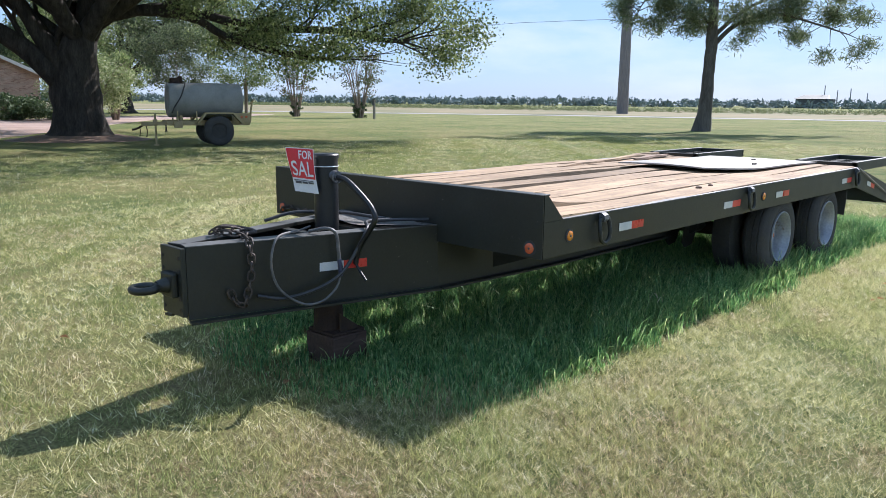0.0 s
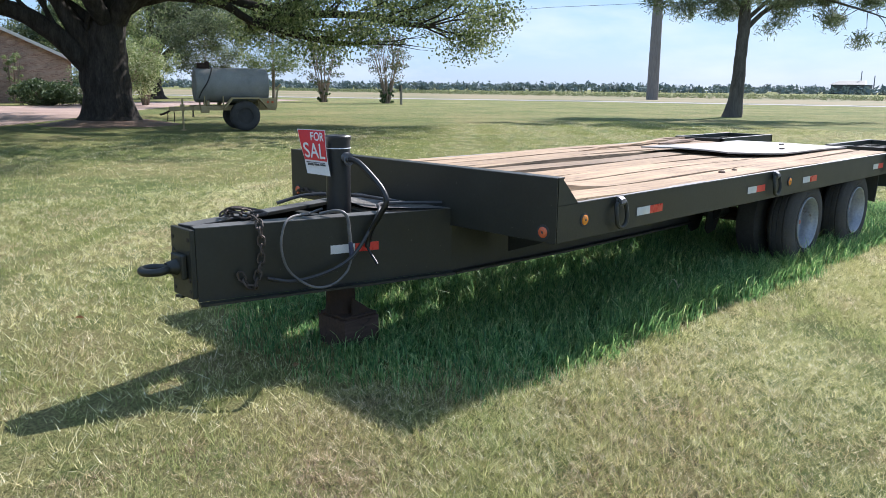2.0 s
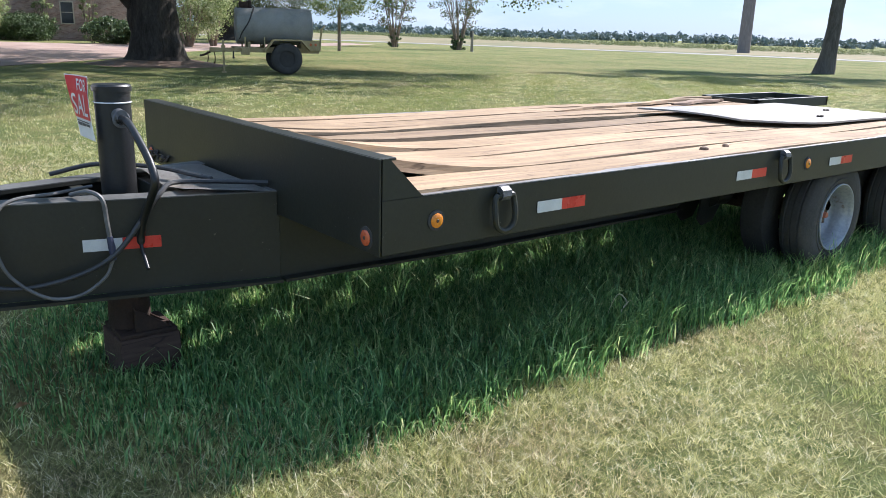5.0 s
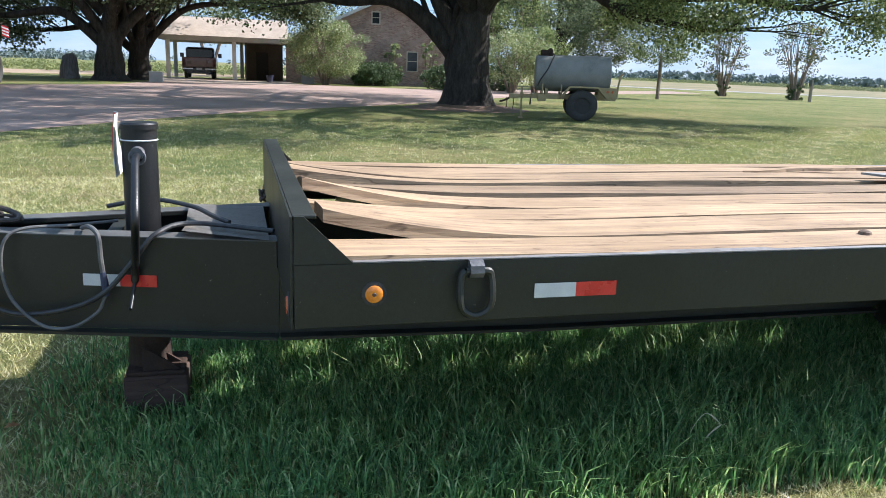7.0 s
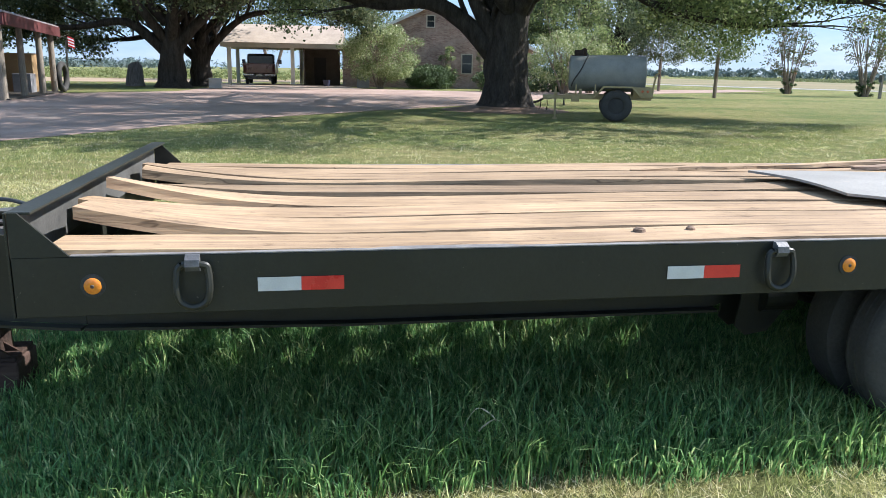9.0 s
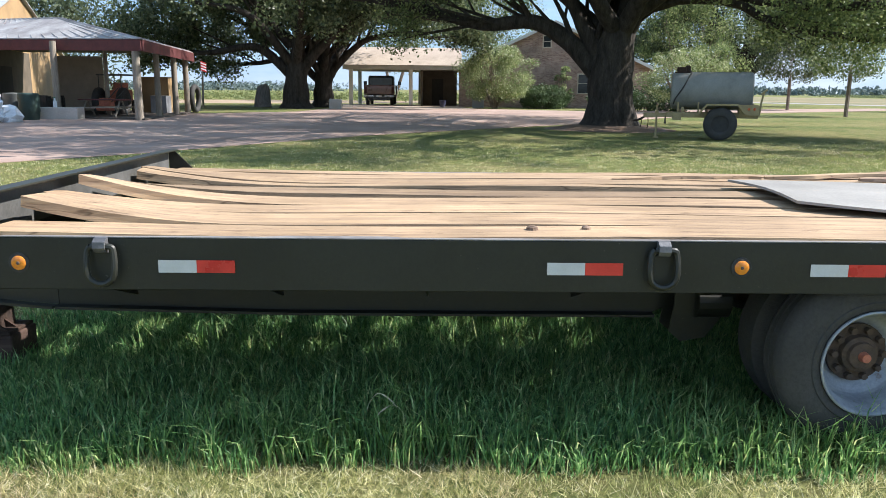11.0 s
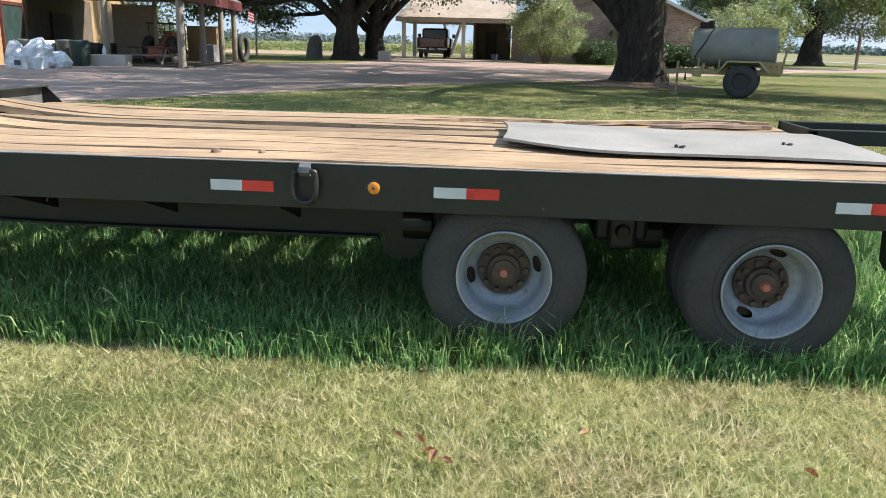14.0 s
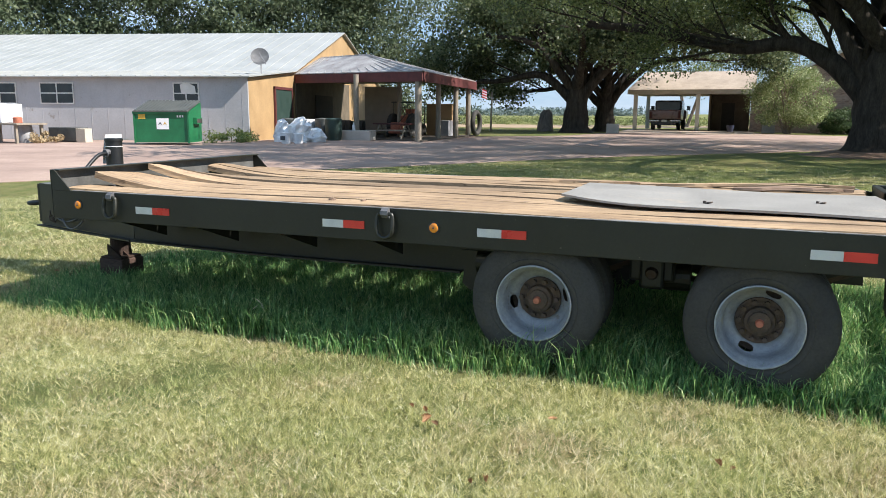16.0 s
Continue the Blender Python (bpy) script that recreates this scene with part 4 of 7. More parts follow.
# deck planks, curled up at the bulkhead end
EDGES = [(-2.352, -2.628, 0.004, 0.004), (-2.63, -2.965, 0.112, 0.088), (-2.967, -3.235, 0.086, 0.06), (-3.237, -3.535, 0.135, 0.095), (-3.60, -3.87, 0.085, 0.03), (-4.02, -4.155, 0.075, 0.085), (-4.157, -4.437, 0.085, 0.06), (-4.439, -4.68, 0.03, 0.02), (-4.682, -4.872, 0.01, 0.01)]
rng = random.Random(5)
for xa, xb, lift, lift_far in EDGES:
    bm = bmesh.new()
    n = 64
    y0, y1 = YB + 0.05 + rng.uniform(0, 0.08), YE - rng.uniform(0.0, 0.05)
    rows = []
    ph = rng.uniform(0, 9)
    for i in range(n + 1):
        t = i / n
        yq = y0 + (y1 - y0) * t ** 1.3
        bend = max(0.0, 1 - (yq - y0) / 1.1) ** 2.2
        z = 0.955 + 0.006 * math.sin(yq * 2.1 + ph) + (lift + lift_far) / 2 * bend
        wa, wb = 0.002 * math.sin(yq * 3.3 + ph), 0.002 * math.sin(yq * 2.7 + ph * 2)
        cup = 0.003 * math.sin(ph + yq)
        tw = (lift_far - lift) / 2 * bend
        lo = xb - wb + 0.002
        hi = xa + wa - 0.002
        ga, gb = 0.003 + 0.007 * abs(math.sin(yq * 1.7 + ph)) * abs(math.sin(yq * 5.1 + ph * 2)), 0.003 + 0.008 * abs(math.sin(yq * 1.3 + ph * 3)) * abs(math.sin(yq * 6.3 + ph))
        prof = [(hi, z - 0.048 - tw), (hi - ga, z - 0.026 - tw), (hi - ga - 0.004, z - 0.001 - tw), ((hi + lo) / 2, z - cup), (lo + gb + 0.004, z - 0.001 + tw), (lo + gb, z - 0.026 + tw), (lo, z - 0.048 + tw)]
        rows.append([bm.verts.new((px, yq, pz)) for px, pz in prof])
    for p, q in zip(rows, rows[1:]):
        for j in range(7):
            bm.faces.new([p[j], q[j], q[(j + 1) % 7], p[(j + 1) % 7]])
    bm.faces.new(rows[0])
    bm.faces.new(rows[-1][::-1])
    bmesh.ops.recalc_face_normals(bm, faces=bm.faces)
    part("plank", bm, M["plank"], flat)
for x, y, r in ((-2.53, 5.64, 0.022), (-2.54, 5.87, 0.017)):
    bm = bmesh.new()
    lathe(bm, [(0.948, r * 1.3), (0.966, r * 1.1), (0.972, r * 0.6), (0.974, 0.0005)], 12, "z", (x, y, 0))
    part("wood_knot", bm, M["timber"], flat)

# lifted and splintered boards along the far rear edge
for x0, y0, y1, z0, z1, w in ((-4.60, 7.5, 8.75, 0.962, 0.99, 0.04), (-4.50, 8.1, 8.95, 0.964, 0.985, 0.055), (-4.66, 7.9, 8.97, 0.962, 1.0, 0.035), (-4.42, 6.4, 7.4, 0.962, 0.985, 0.03)):
    bm = bmesh.new()
    rows = []
    for i in range(13):
        f = i / 12
        yq = y0 + (y1 - y0) * f
        z = z0 + (z1 - z0) * math.sin(f * 2.2)
        wq = w * (0.15 + 0.85 * math.sin(math.pi * min(0.95, f + 0.08))) + 0.004 * math.sin(i * 2.7)
        xq = x0 + 0.02 * math.sin(i * 0.9 + x0 * 7)
        rows.append([bm.verts.new(p) for p in ((xq - wq, yq, z - 0.012), (xq + wq, yq, z - 0.016), (xq + wq * 0.8, yq, z + 0.004), (xq - wq * 0.7, yq, z + 0.007))])
    for p, q in zip(rows, rows[1:]):
        for j in range(4):
            bm.faces.new([p[j], q[j], q[(j + 1) % 4], p[(j + 1) % 4]])
    bm.faces.new(rows[0])
    bm.faces.new(rows[-1][::-1])
    bmesh.ops.recalc_face_normals(bm, faces=bm.faces)
    part("splinter", bm, M["plank" if w < 0.05 else "timber"], flat, "lifted splintered board sliver")

# wheels: built once with the axle along x, outside at +x


def make_wheel(parent, x, y, z, s, turn):
    """The outer wheel of a pair: tyre, deep dished rim with two hand holes, hub and nuts."""
    R = 0.402
    prof = [(-0.012, 0.226), (0.0, 0.236), (0.008, 0.262), (0.009, 0.268), (0.004, 0.272), (0.008, 0.30), (0.002, 0.345), (-0.014, 0.374), (-0.018, 0.382), (-0.030, 0.395), (-0.052, R), (-0.062, R - 0.009), (-0.070, R), (-0.103, R + 0.001), (-0.109, R - 0.010), (-0.115, R + 0.001), (-0.145, R), (-0.152, R - 0.009), (-0.16, R), (-0.18, 0.396), (-0.195, 0.38), (-0.211, 0.345), (-0.219, 0.30), (-0.215, 0.25), (-0.203, 0.226)]
    bm = bmesh.new()
    lathe(bm, [(x + s * a, r) for a, r in prof], 64, "x", (0, y, z))
    wh = part("wheel", bm, M["rubber"], parent, "worn dusty black truck tyre on a pale steel rim", True)
    bm = bmesh.new()
    rimp = [(-0.012, 0.222), (0.002, 0.232), (0.010, 0.231), (0.012, 0.225), (0.004, 0.218), (-0.012, 0.214), (-0.030, 0.208), (-0.040, 0.200), (-0.100, 0.196), (-0.122, 0.192), (-0.136, 0.184), (-0.146, 0.174), (-0.156, 0.160), (-0.163, 0.147), (-0.168, 0.138), (-0.172, 0.125), (-0.166, 0.11), (-0.166, 0.01)]
    for i in range(13, 8, -1):
        (a0, r0), (a1, r1) = rimp[i], rimp[i + 1]
        rimp[i + 1:i + 1] = [(a0 + (a1 - a0) * k / 5, r0 + (r1 - r0) * k / 5) for k in range(1, 5)]

    def hole(i, k):
        return any((((k - c + 96) % 192 - 96) / 8.0) ** 2 + ((i - 20.5) / 8.6) ** 2 < 1 for c in (turn * 2, turn * 2 + 96))
    lathe(bm, [(x + s * a, r) for a, r in rimp], 192, "x", (0, y, z), skip=hole)
    part("rim", bm, M["rim"], wh, "pale grey painted steel rim with rust stains", True)
    bm = bmesh.new()
    lathe(bm, [(x + s * a, r) for a, r in [(-0.166, 0.132), (-0.150, 0.130), (-0.146, 0.086), (-0.118, 0.080), (-0.112, 0.062), (-0.096, 0.058), (-0.09, 0.03), (-0.09, 0.0005)]], 28, "x", (0, y, z))
    part("hub", bm, M["hub"], wh, "rusty brown hub", True)
    bm = bmesh.new()
    cyl(bm, (x - s * 0.09, y, z), (x - s * 0.062, y, z), 0.024, 16, 0.019)
    part("hub_cap", bm, M["hub_red"], wh, "faded red hub cap", True)
    bm = bmesh.new()
    cyl(bm, (x - s * 0.20, y, z), (x - s * 0.30, y, z), 0.19, 28)
    part("brake_drum", bm, M["hub"], wh, "dark rusty brake drum", True)
    for k in range(10):
        a = 2 * math.pi * k / 10
        bm = bmesh.new()
        c = (y + 0.108 * math.cos(a), z + 0.108 * math.sin(a))
        cyl(bm, (x - s * 0.155, *c), (x - s * 0.118, *c), 0.0155, 6)
        part("wheel_nut", bm, M["hub"], wh)


for y, hub_z in ((7.084, 0.418), (8.338, 0.408)):
    for s, xo in ((1, XN - 0.05), (-1, XF + 0.05)):
        make_wheel(flat, xo, y, hub_z, s, 3 if y < 8 else 66)
        bm = bmesh.new()
        R = 0.402
        lathe(bm, [(xo - s * a, r) for a, r in [(0.285, 0.238), (0.275, 0.25), (0.272, 0.31), (0.285, 0.36), (0.31, R - 0.004), (0.33, R), (0.45, R), (0.47, R - 0.004), (0.495, 0.36), (0.505, 0.30), (0.50, 0.24)]], 44, "x", (0, y, hub_z))
        part("inner_tyre", bm, M["rubber"], flat, "inner dual tyre", True)
    bm = bmesh.new()
    cyl(bm, (XF + 0.3, y, hub_z), (XN - 0.3, y, hub_z), 0.065, 16)
    part("axle", bm, M["rust"], flat)
    for x in (CX - 0.52, CX + 0.46):
        bm = bmesh.new()
        pts = smooth_line([(x, y - 0.52, 0.60), (x, y - 0.2, 0.49), (x, y + 0.2, 0.49), (x, y + 0.52, 0.60)], 5)
        for k in range(4):
            tube(bm, [p - Vector((0, 0, 0.016 * k)) for p in pts[k * 2:len(pts) - k * 2]], 0.012 if k else 0.02, 4)
        part("leaf_spring", bm, M["hub"], flat)
bm = boxes((CX + 0.42, CX + 0.72, 7.56, 7.84, 0.50, 0.73), bev=0.02)
hang = part("spring_hanger", bm, M["black_paint"], flat)
bm = boxes((CX + 0.721, CX + 0.75, 7.63, 7.78, 0.46, 0.66), bev=0.02)
part("equaliser_plate", bm, M["black_paint"], hang)
bm = bmesh.new()
tube(bm, [(CX + 0.74, 7.705, 0.56), (CX + 0.785, 7.705, 0.56)], [0.045, 0.03], 12)
part("pivot_bolt", bm, M["hub"], hang)
for yq in (6.80, 8.05):
    bm = bmesh.new()
    cyl(bm, (CX + 0.60, yq - 0.28, 0.52), (CX + 0.60, yq - 0.12, 0.52), 0.085, 18)
    tube(bm, [(CX + 0.60, yq - 0.12, 0.52), (CX + 0.60, yq + 0.05, 0.47)], 0.02, 8)
    part("brake_chamber", bm, M["black_paint"], flat, "round black brake chamber")
bm = bmesh.new()
for x in (CX + 0.44, CX + 0.60):
    prism(bm, [(x, 6.42, 0.50), (x, 6.40, 0.36), (x, 6.46, 0.31), (x, 6.58, 0.33), (x, 6.72, 0.52), (x, 6.72, 0.60), (x, 6.42, 0.60)], (0.012, 0, 0))
box(bm, CX + 0.40, CX + 0.66, 6.40, 6.74, 0.60, 0.73, bev=0.01)
part("spring_hanger", bm, M["black_paint"], flat)
for s in (1, -1):
    bm = bmesh.new()
    prism(bm, [(CX + s * 0.90, 8.945, 0.74), (CX + s * 0.91, 8.955, 0.50), (CX + s * 0.96, 8.96, 0.47), (CX + s * 1.21, 8.97, 0.425), (CX + s * 1.225, 8.955, 0.60), (CX + s * 1.225, 8.945, 0.74)], (0, 0.012, 0))
    part("mud_flap", bm, M["rubber"], flat, "black rubber mud flap")

# sloping tail and the two loading ramps
for x, s in ((XN, -1), (XF, 1)):
    bm = bmesh.new()
    prism(bm, [(x, YE + 0.004, ZT), (x, 10.55, 0.62), (x, 10.55, 0.43), (x, YE + 0.004, ZB)], (s * 0.014, 0, 0))
    prism(bm, [(x, YE + 0.004, ZT), (x, 10.55, 0.62), (x + s * 0.07, 10.55, 0.62), (x + s * 0.07, YE + 0.004, ZT)], (0, 0, 0.008))
    tail = part("tail_beam", bm, M["black_paint"], flat, "black sloping tail beam")
    sl = Vector((0, 1.57, -0.325))
    tape(tail, x, 9.45, 0.73, -s, sl)
    # ramp frame, laid level
    a, b = (x + s * 0.03, x + s * 0.68)
    lo, hi = min(a, b), max(a, b)
    bm = boxes((lo, lo + 0.05, 9.11, 10.55, 0.90, 1.0), (hi - 0.05, hi, 9.11, 10.55, 0.90, 1.0), (lo, hi, 10.50, 10.55, 0.905, 0.995), (lo, hi, 9.11, 9.16, 0.905, 0.995), bev=0.006)
    rp = part("ramp", bm, M["black_paint"], flat, "black steel loading ramp frame")
    for i in range(5):
        bm = boxes((lo + 0.051, hi - 0.051, 9.25 + i * 0.25, 9.29 + i * 0.25, 0.91, 0.95))
        part("rung", bm, M["black_paint"], rp)
    bm = bmesh.new()
    tube(bm, [(x - s * 0.02, 9.0, 0.955), (x - s * 0.02, 10.35, 0.55)], 0.008, 8)
    part("ramp_rod", bm, M["bare_edge"], rp, "bright steel rod")
bm = boxes((XF + 0.02, XN - 0.02, 10.45, 10.55, 0.44, 0.60), (XF + 0.02, XN - 0.02, 9.6, 9.66, 0.62, 0.70))
part("tail_cross", bm, M["black_paint"], flat)

# loose grey sheet on the deck
bm = bmesh.new()
vs = []
for i in range(13):
    row = []
    for j in range(9):
        u, v = i / 12, j / 8
        q = min(1.0, u / 0.32)
        x = -4.10 + 0.10 * u + (0.94 + 0.30 * math.sin(q * math.pi / 2)) * v
        y = 7.05 + 1.98 * u + 0.03 * math.sin(v * 3.1)
        z = 0.974 + 0.012 * (1 - u) ** 3 + 0.008 * math.sin(v * 3.1) * (1 - u) + 0.004 * math.sin(7 * u + 3 * v)
        row.append(bm.verts.new((x, y, z)))
    vs.append(row)
for i in range(12):
    for j in range(8):
        bm.faces.new([vs[i][j], vs[i + 1][j], vs[i + 1][j + 1], vs[i][j + 1]])
bmesh.ops.recalc_face_normals(bm, faces=bm.faces)
bmesh.ops.solidify(bm, geom=bm.faces, thickness=-0.014)
sheet_ob = solo("steel_sheet", bm, M["steel_sheet"], "warped grey sheet lying loose on the trailer deck", "sheet", at=(-3.6, 7.9, 0.95), smooth=True)
for x, y in ((-3.04, 8.01), (-3.31, 8.66)):
    bm = bmesh.new()
    torus(bm, (x, y, 0.998), 0.014, 0.006, (0, 1, 0.2), (1, 0, 0.1), 12, 6)
    cyl(bm, (x - 0.012, y - 0.03, 0.99), (x - 0.012, y - 0.03, 1.006), 0.01, 8)
    part("shackle", bm, M["chain"], sheet_ob)

# for-sale sign wired to the jack
sign = thing("for_sale_sign", (JX - 0.13, JY - 0.09, 1.08), "red and white for-sale sign wired to the jack tube", "sign")
SU = Vector((1.0, 0.0, 0.0))
SN = Vector((SU.y, -SU.x, 0))
S0 = Vector((JX - 0.185, JY - 0.094, 1.055))


def sign_pt(u, v, d=0.0):
    bend = 0.008 * math.sin(3.0 * v / 0.25) + 2.0 * max(0.0, 0.16 - u) ** 2 * max(0.0, v / 0.26 - 0.35)
    return S0 + SU * (u - 0.045 * v / 0.25) + Vector((0, 0, v)) + SN * (bend + d)


def sign_patch(name, u0, u1, v0, v1, d, material, label=""):
    bm = bmesh.new()
    g = [[bm.verts.new(sign_pt(u0 + (u1 - u0) * i / 6, v0 + (v1 - v0) * j / 6, d)) for j in range(7)] for i in range(7)]
    for i in range(6):
        for j in range(6):
            bm.faces.new([g[i][j], g[i + 1][j], g[i + 1][j + 1], g[i][j + 1]])
    bmesh.ops.recalc_face_normals(bm, faces=bm.faces)
    bmesh.ops.solidify(bm, geom=bm.faces, thickness=0.0012)
    return part(name, bm, material, sign, label)


SW, SH = 0.235, 0.265
sign_patch("sheet", 0, SW, 0, SH, 0, M["sign_white"], "white plastic sheet")
sign_patch("red_field", 0.006, SW - 0.002, 0.085, SH - 0.004, 0.003, M["sign_red"], "red printed field")


def sign_word(text, u, v, size):
    cu = bpy.data.curves.new("word", "FONT")
    cu.body, cu.size, cu.extrude, cu.offset = text, size, 0.0, 0.0012
    tmp = new("word_tmp", cu)
    dg = bpy.context.evaluated_depsgraph_get()
    me = bpy.data.meshes.new_from_object(tmp.evaluated_get(dg))
    bpy.data.objects.remove(tmp)
    off = where(sign)
    for vert in me.vertices:
        vert.co = sign_pt(u + vert.co.x, v + vert.co.y, 0.0065) - off
    me.materials.clear()
    me.materials.append(M["sign_white"])
    ob = new("word", me)
    ob.parent = sign
    tagged(ob, "white block letters")


sign_word("FOR", 0.095, 0.203, 0.068)
sign_word("SAL", 0.022, 0.10, 0.125)
for i, (a, b) in enumerate(((0.03, 0.09), (0.10, 0.15), (0.16, 0.21))):
    sign_patch("text_bar", a, b, 0.052 + 0.002 * i, 0.066, 0.004, M["ink"], "unreadable dark writing")
sign_patch("text_bar", 0.02, 0.21, 0.070, 0.074, 0.004, M["ink"], "unreadable dark writing")

# chains and cables on the drawbar


def chain(pts, parent, mat_key="chain", long=0.029, wide=0.0185, thick=0.0062):
    line = smooth_line(pts, 10)
    step = (long - thick) * 2 * 0.92
    acc, prev, flip = 0.0, line[0], 0
    meshes = []
    for a, b in zip(line, line[1:]):
        acc += (b - a).length
        if acc >= step:
            acc = 0.0
            d = (b - prev).normalized()
            side = d.orthogonal().normalized()
            if flip % 2:
                side = d.cross(side)
            bm = bmesh.new()
            link_loop(bm, (prev + b) / 2, d, side, long, wide, thick, 14, 6)
            part("chain_link", bm, M[mat_key], parent, "", True)
            prev = b
            flip += 1


NB = Vector((CX + nose_w, YN, 0))
ND = (Vector((CX + root_w, YB, 0)) - NB).normalized()
NO = Vector((ND.y, -ND.x, 0))


def on_beam(s, out, z):
    p = NB + ND * (s + 0.065) + NO * out
    return (p.x, p.y, z)


ch = thing("safety_chain", on_beam(0.27, 0.03, 0.6), "rusty safety chain draped over the drawbar", "chain")
chain([on_beam(0.20, -0.30, 0.86), on_beam(0.16, -0.20, 0.875), on_beam(0.26, -0.12, 0.865), on_beam(0.27, -0.02, 0.865), on_beam(0.27, 0.03, 0.83), on_beam(0.275, 0.035, 0.68), on_beam(0.25, 0.03, 0.56), on_beam(0.22, 0.035, 0.485), on_beam(0.16, 0.03, 0.56), on_beam(0.15, 0.02, 0.62)], ch)
chain([on_beam(0.14, -0.26, 0.865), on_beam(0.20, -0.18, 0.90), on_beam(0.30, -0.16, 0.87), on_beam(0.33, -0.24, 0.862)], ch, long=0.03, wide=0.018, thick=0.006)
hook = bmesh.new()
tube(hook, smooth_line([on_beam(0.16, -0.28, 0.87), on_beam(0.22, -0.26, 0.895), on_beam(0.33, -0.2, 0.88), on_beam(0.36, -0.14, 0.868), on_beam(0.30, -0.12, 0.866)], 5), 0.012, 8)
part("hook", hook, M["chain"], ch, "dark steel slip hook", True)
ch2 = thing("bulkhead_chain", (-4.72, YB - 0.02, 0.74), "short dark chain hooked under the bulkhead end", "chain")
chain([(-4.80, YB - 0.022, 0.75), (-4.76, YB - 0.026, 0.79), (-4.68, YB - 0.026, 0.80), (-4.58, YB - 0.024, 0.775), (-4.48, YB - 0.022, 0.80)], ch2)

wire = thing("brake_cable", on_beam(0.5, 0.04, 0.6), "grey electrical cable looped down the drawbar side", "cable")
bm = bmesh.new()
tube(bm, smooth_line([on_beam(0.74, -0.25, 0.855), on_beam(0.60, -0.10, 0.86), on_beam(0.46, 0.0, 0.862), on_beam(0.40, 0.045, 0.82), on_beam(0.38, 0.05, 0.70), on_beam(0.42, 0.06, 0.57), on_beam(0.54, 0.08, 0.475), on_beam(0.66, 0.08, 0.47), on_beam(0.76, 0.06, 0.53), on_beam(0.795, 0.05, 0.60)], 6), 0.0072, 8)
part("cable", bm, M["cable_grey"], wire, "", True)
bm = bmesh.new()
tube(bm, smooth_line([on_beam(0.66, -0.08, 0.855), on_beam(0.73, 0.01, 0.88), on_beam(0.775, 0.04, 0.85), on_beam(0.785, 0.05, 0.76), on_beam(0.79, 0.05, 0.70)], 6), 0.010, 8)
part("cable", bm, M["cable_grey"], wire, "", True)
bm = bmesh.new()
tube(bm, [on_beam(0.79, 0.05, 0.70), on_beam(0.795, 0.052, 0.655), on_beam(0.80, 0.05, 0.60)], [0.012, 0.015, 0.011], 8)
part("connector", bm, M["blue"], wire, "blue connector sleeve", True)
hose = thing("air_hose", on_beam(0.7, 0.05, 0.6), "black hose drooping from the drawbar", "hose")
bm = bmesh.new()
tube(bm, smooth_line([(CX + 0.40, YB - 0.02, 0.87), on_beam(1.10, -0.15, 0.875), on_beam(1.0, 0.0, 0.86), on_beam(0.92, 0.04, 0.76), on_beam(0.80, 0.06, 0.62), on_beam(0.65, 0.06, 0.545), on_beam(0.45, 0.05, 0.51), on_beam(0.30, 0.04, 0.54)], 6), 0.011, 8)
part("tube", bm, M["cable"], hose, "", True)
bm = bmesh.new()
tube(bm, smooth_line([(CX - 0.30, 2.55, 0.86), (CX - 0.25, 2.75, 0.90), (CX - 0.05, 2.95, 0.90), (CX + 0.12, 3.05, 0.885), (CX + 0.2, 3.12, 0.87)], 6), 0.011, 8)
part("tube", bm, M["cable"], hose, "", True)


# ---- trees and shrubs ----


def trunk_bm(bm, pts, radii, seg=18, rough=0.12, seed=3):
    rng2 = random.Random(seed)
    n0 = len(bm.verts)
    tube(bm, smooth_line(pts, 5), np.interp(np.linspace(0, 1, (len(pts) - 1) * 5 + 1), np.linspace(0, 1, len(radii)), radii).tolist(), seg, caps=False)
    bm.verts.ensure_lookup_table()
    for v in bm.verts[n0:]:
        w = noise.noise(v.co * 1.3) * rough + noise.noise(v.co * 4.0) * rough * 0.35
        v.co += Vector((w, noise.noise(v.co * 1.3 + Vector((9, 2, 5))) * rough, 0))


def oak(name, base, limbs, label, trunk, seed, leaf, count, reach=3.2, clump=1.0, spread_n=4, bare=0.9, crest=None, bark="bark", leafm="oak_leaf", group="trees round the yard"):
    """A broad tree: a thick trunk, given main limbs with their radii, boughs grown from them and leaves on the twigs."""
    rng2 = random.Random(seed)
    t = thing(name, base, label, "tree", group)
    bm = bmesh.new()
    b = Vector(base)
    trunk_bm(bm, [b + Vector(p) for p, r in trunk], [r for p, r in trunk], 20, 0.13, seed)
    tips = []
    for pts, r0, r1 in limbs:
        line = [b + Vector(p) for p in pts]
        trunk_bm(bm, line, [r0 + (r1 - r0) * i / (len(line) - 1) for i in range(len(line))], 12, 0.09, seed)
        for i in range(1, len(line)):
            f = i / (len(line) - 1)
            low = line[-1].z < 5.0 and bare > 1
            for k in range((spread_n + (1 if low else 0)) if i > 1 else 2):
                d = (line[i] - line[i - 1]).normalized() + Vector((rng2.uniform(-1, 1), rng2.uniform(-1, 1), rng2.uniform(-0.35 if low else 0.0, 0.9))) * 0.95
                q = line[i - 1].lerp(line[i], rng2.uniform(0.4, 1.0))
                branch(bm, q, d, (0.72 if low else 1.0) * reach * rng2.uniform(0.6, 1.1), max(0.05, (r0 + (r1 - r0) * f) * 0.42), 1, tips, rng2, 0.8, 0.05, 3)
    part("trunk", bm, M[bark], t, "dark furrowed trunk and limbs", True)
    wood = np.array([tuple(p) for pts, r0, r1 in limbs for p in smooth_line([b + Vector(q) for q in pts], 5)])
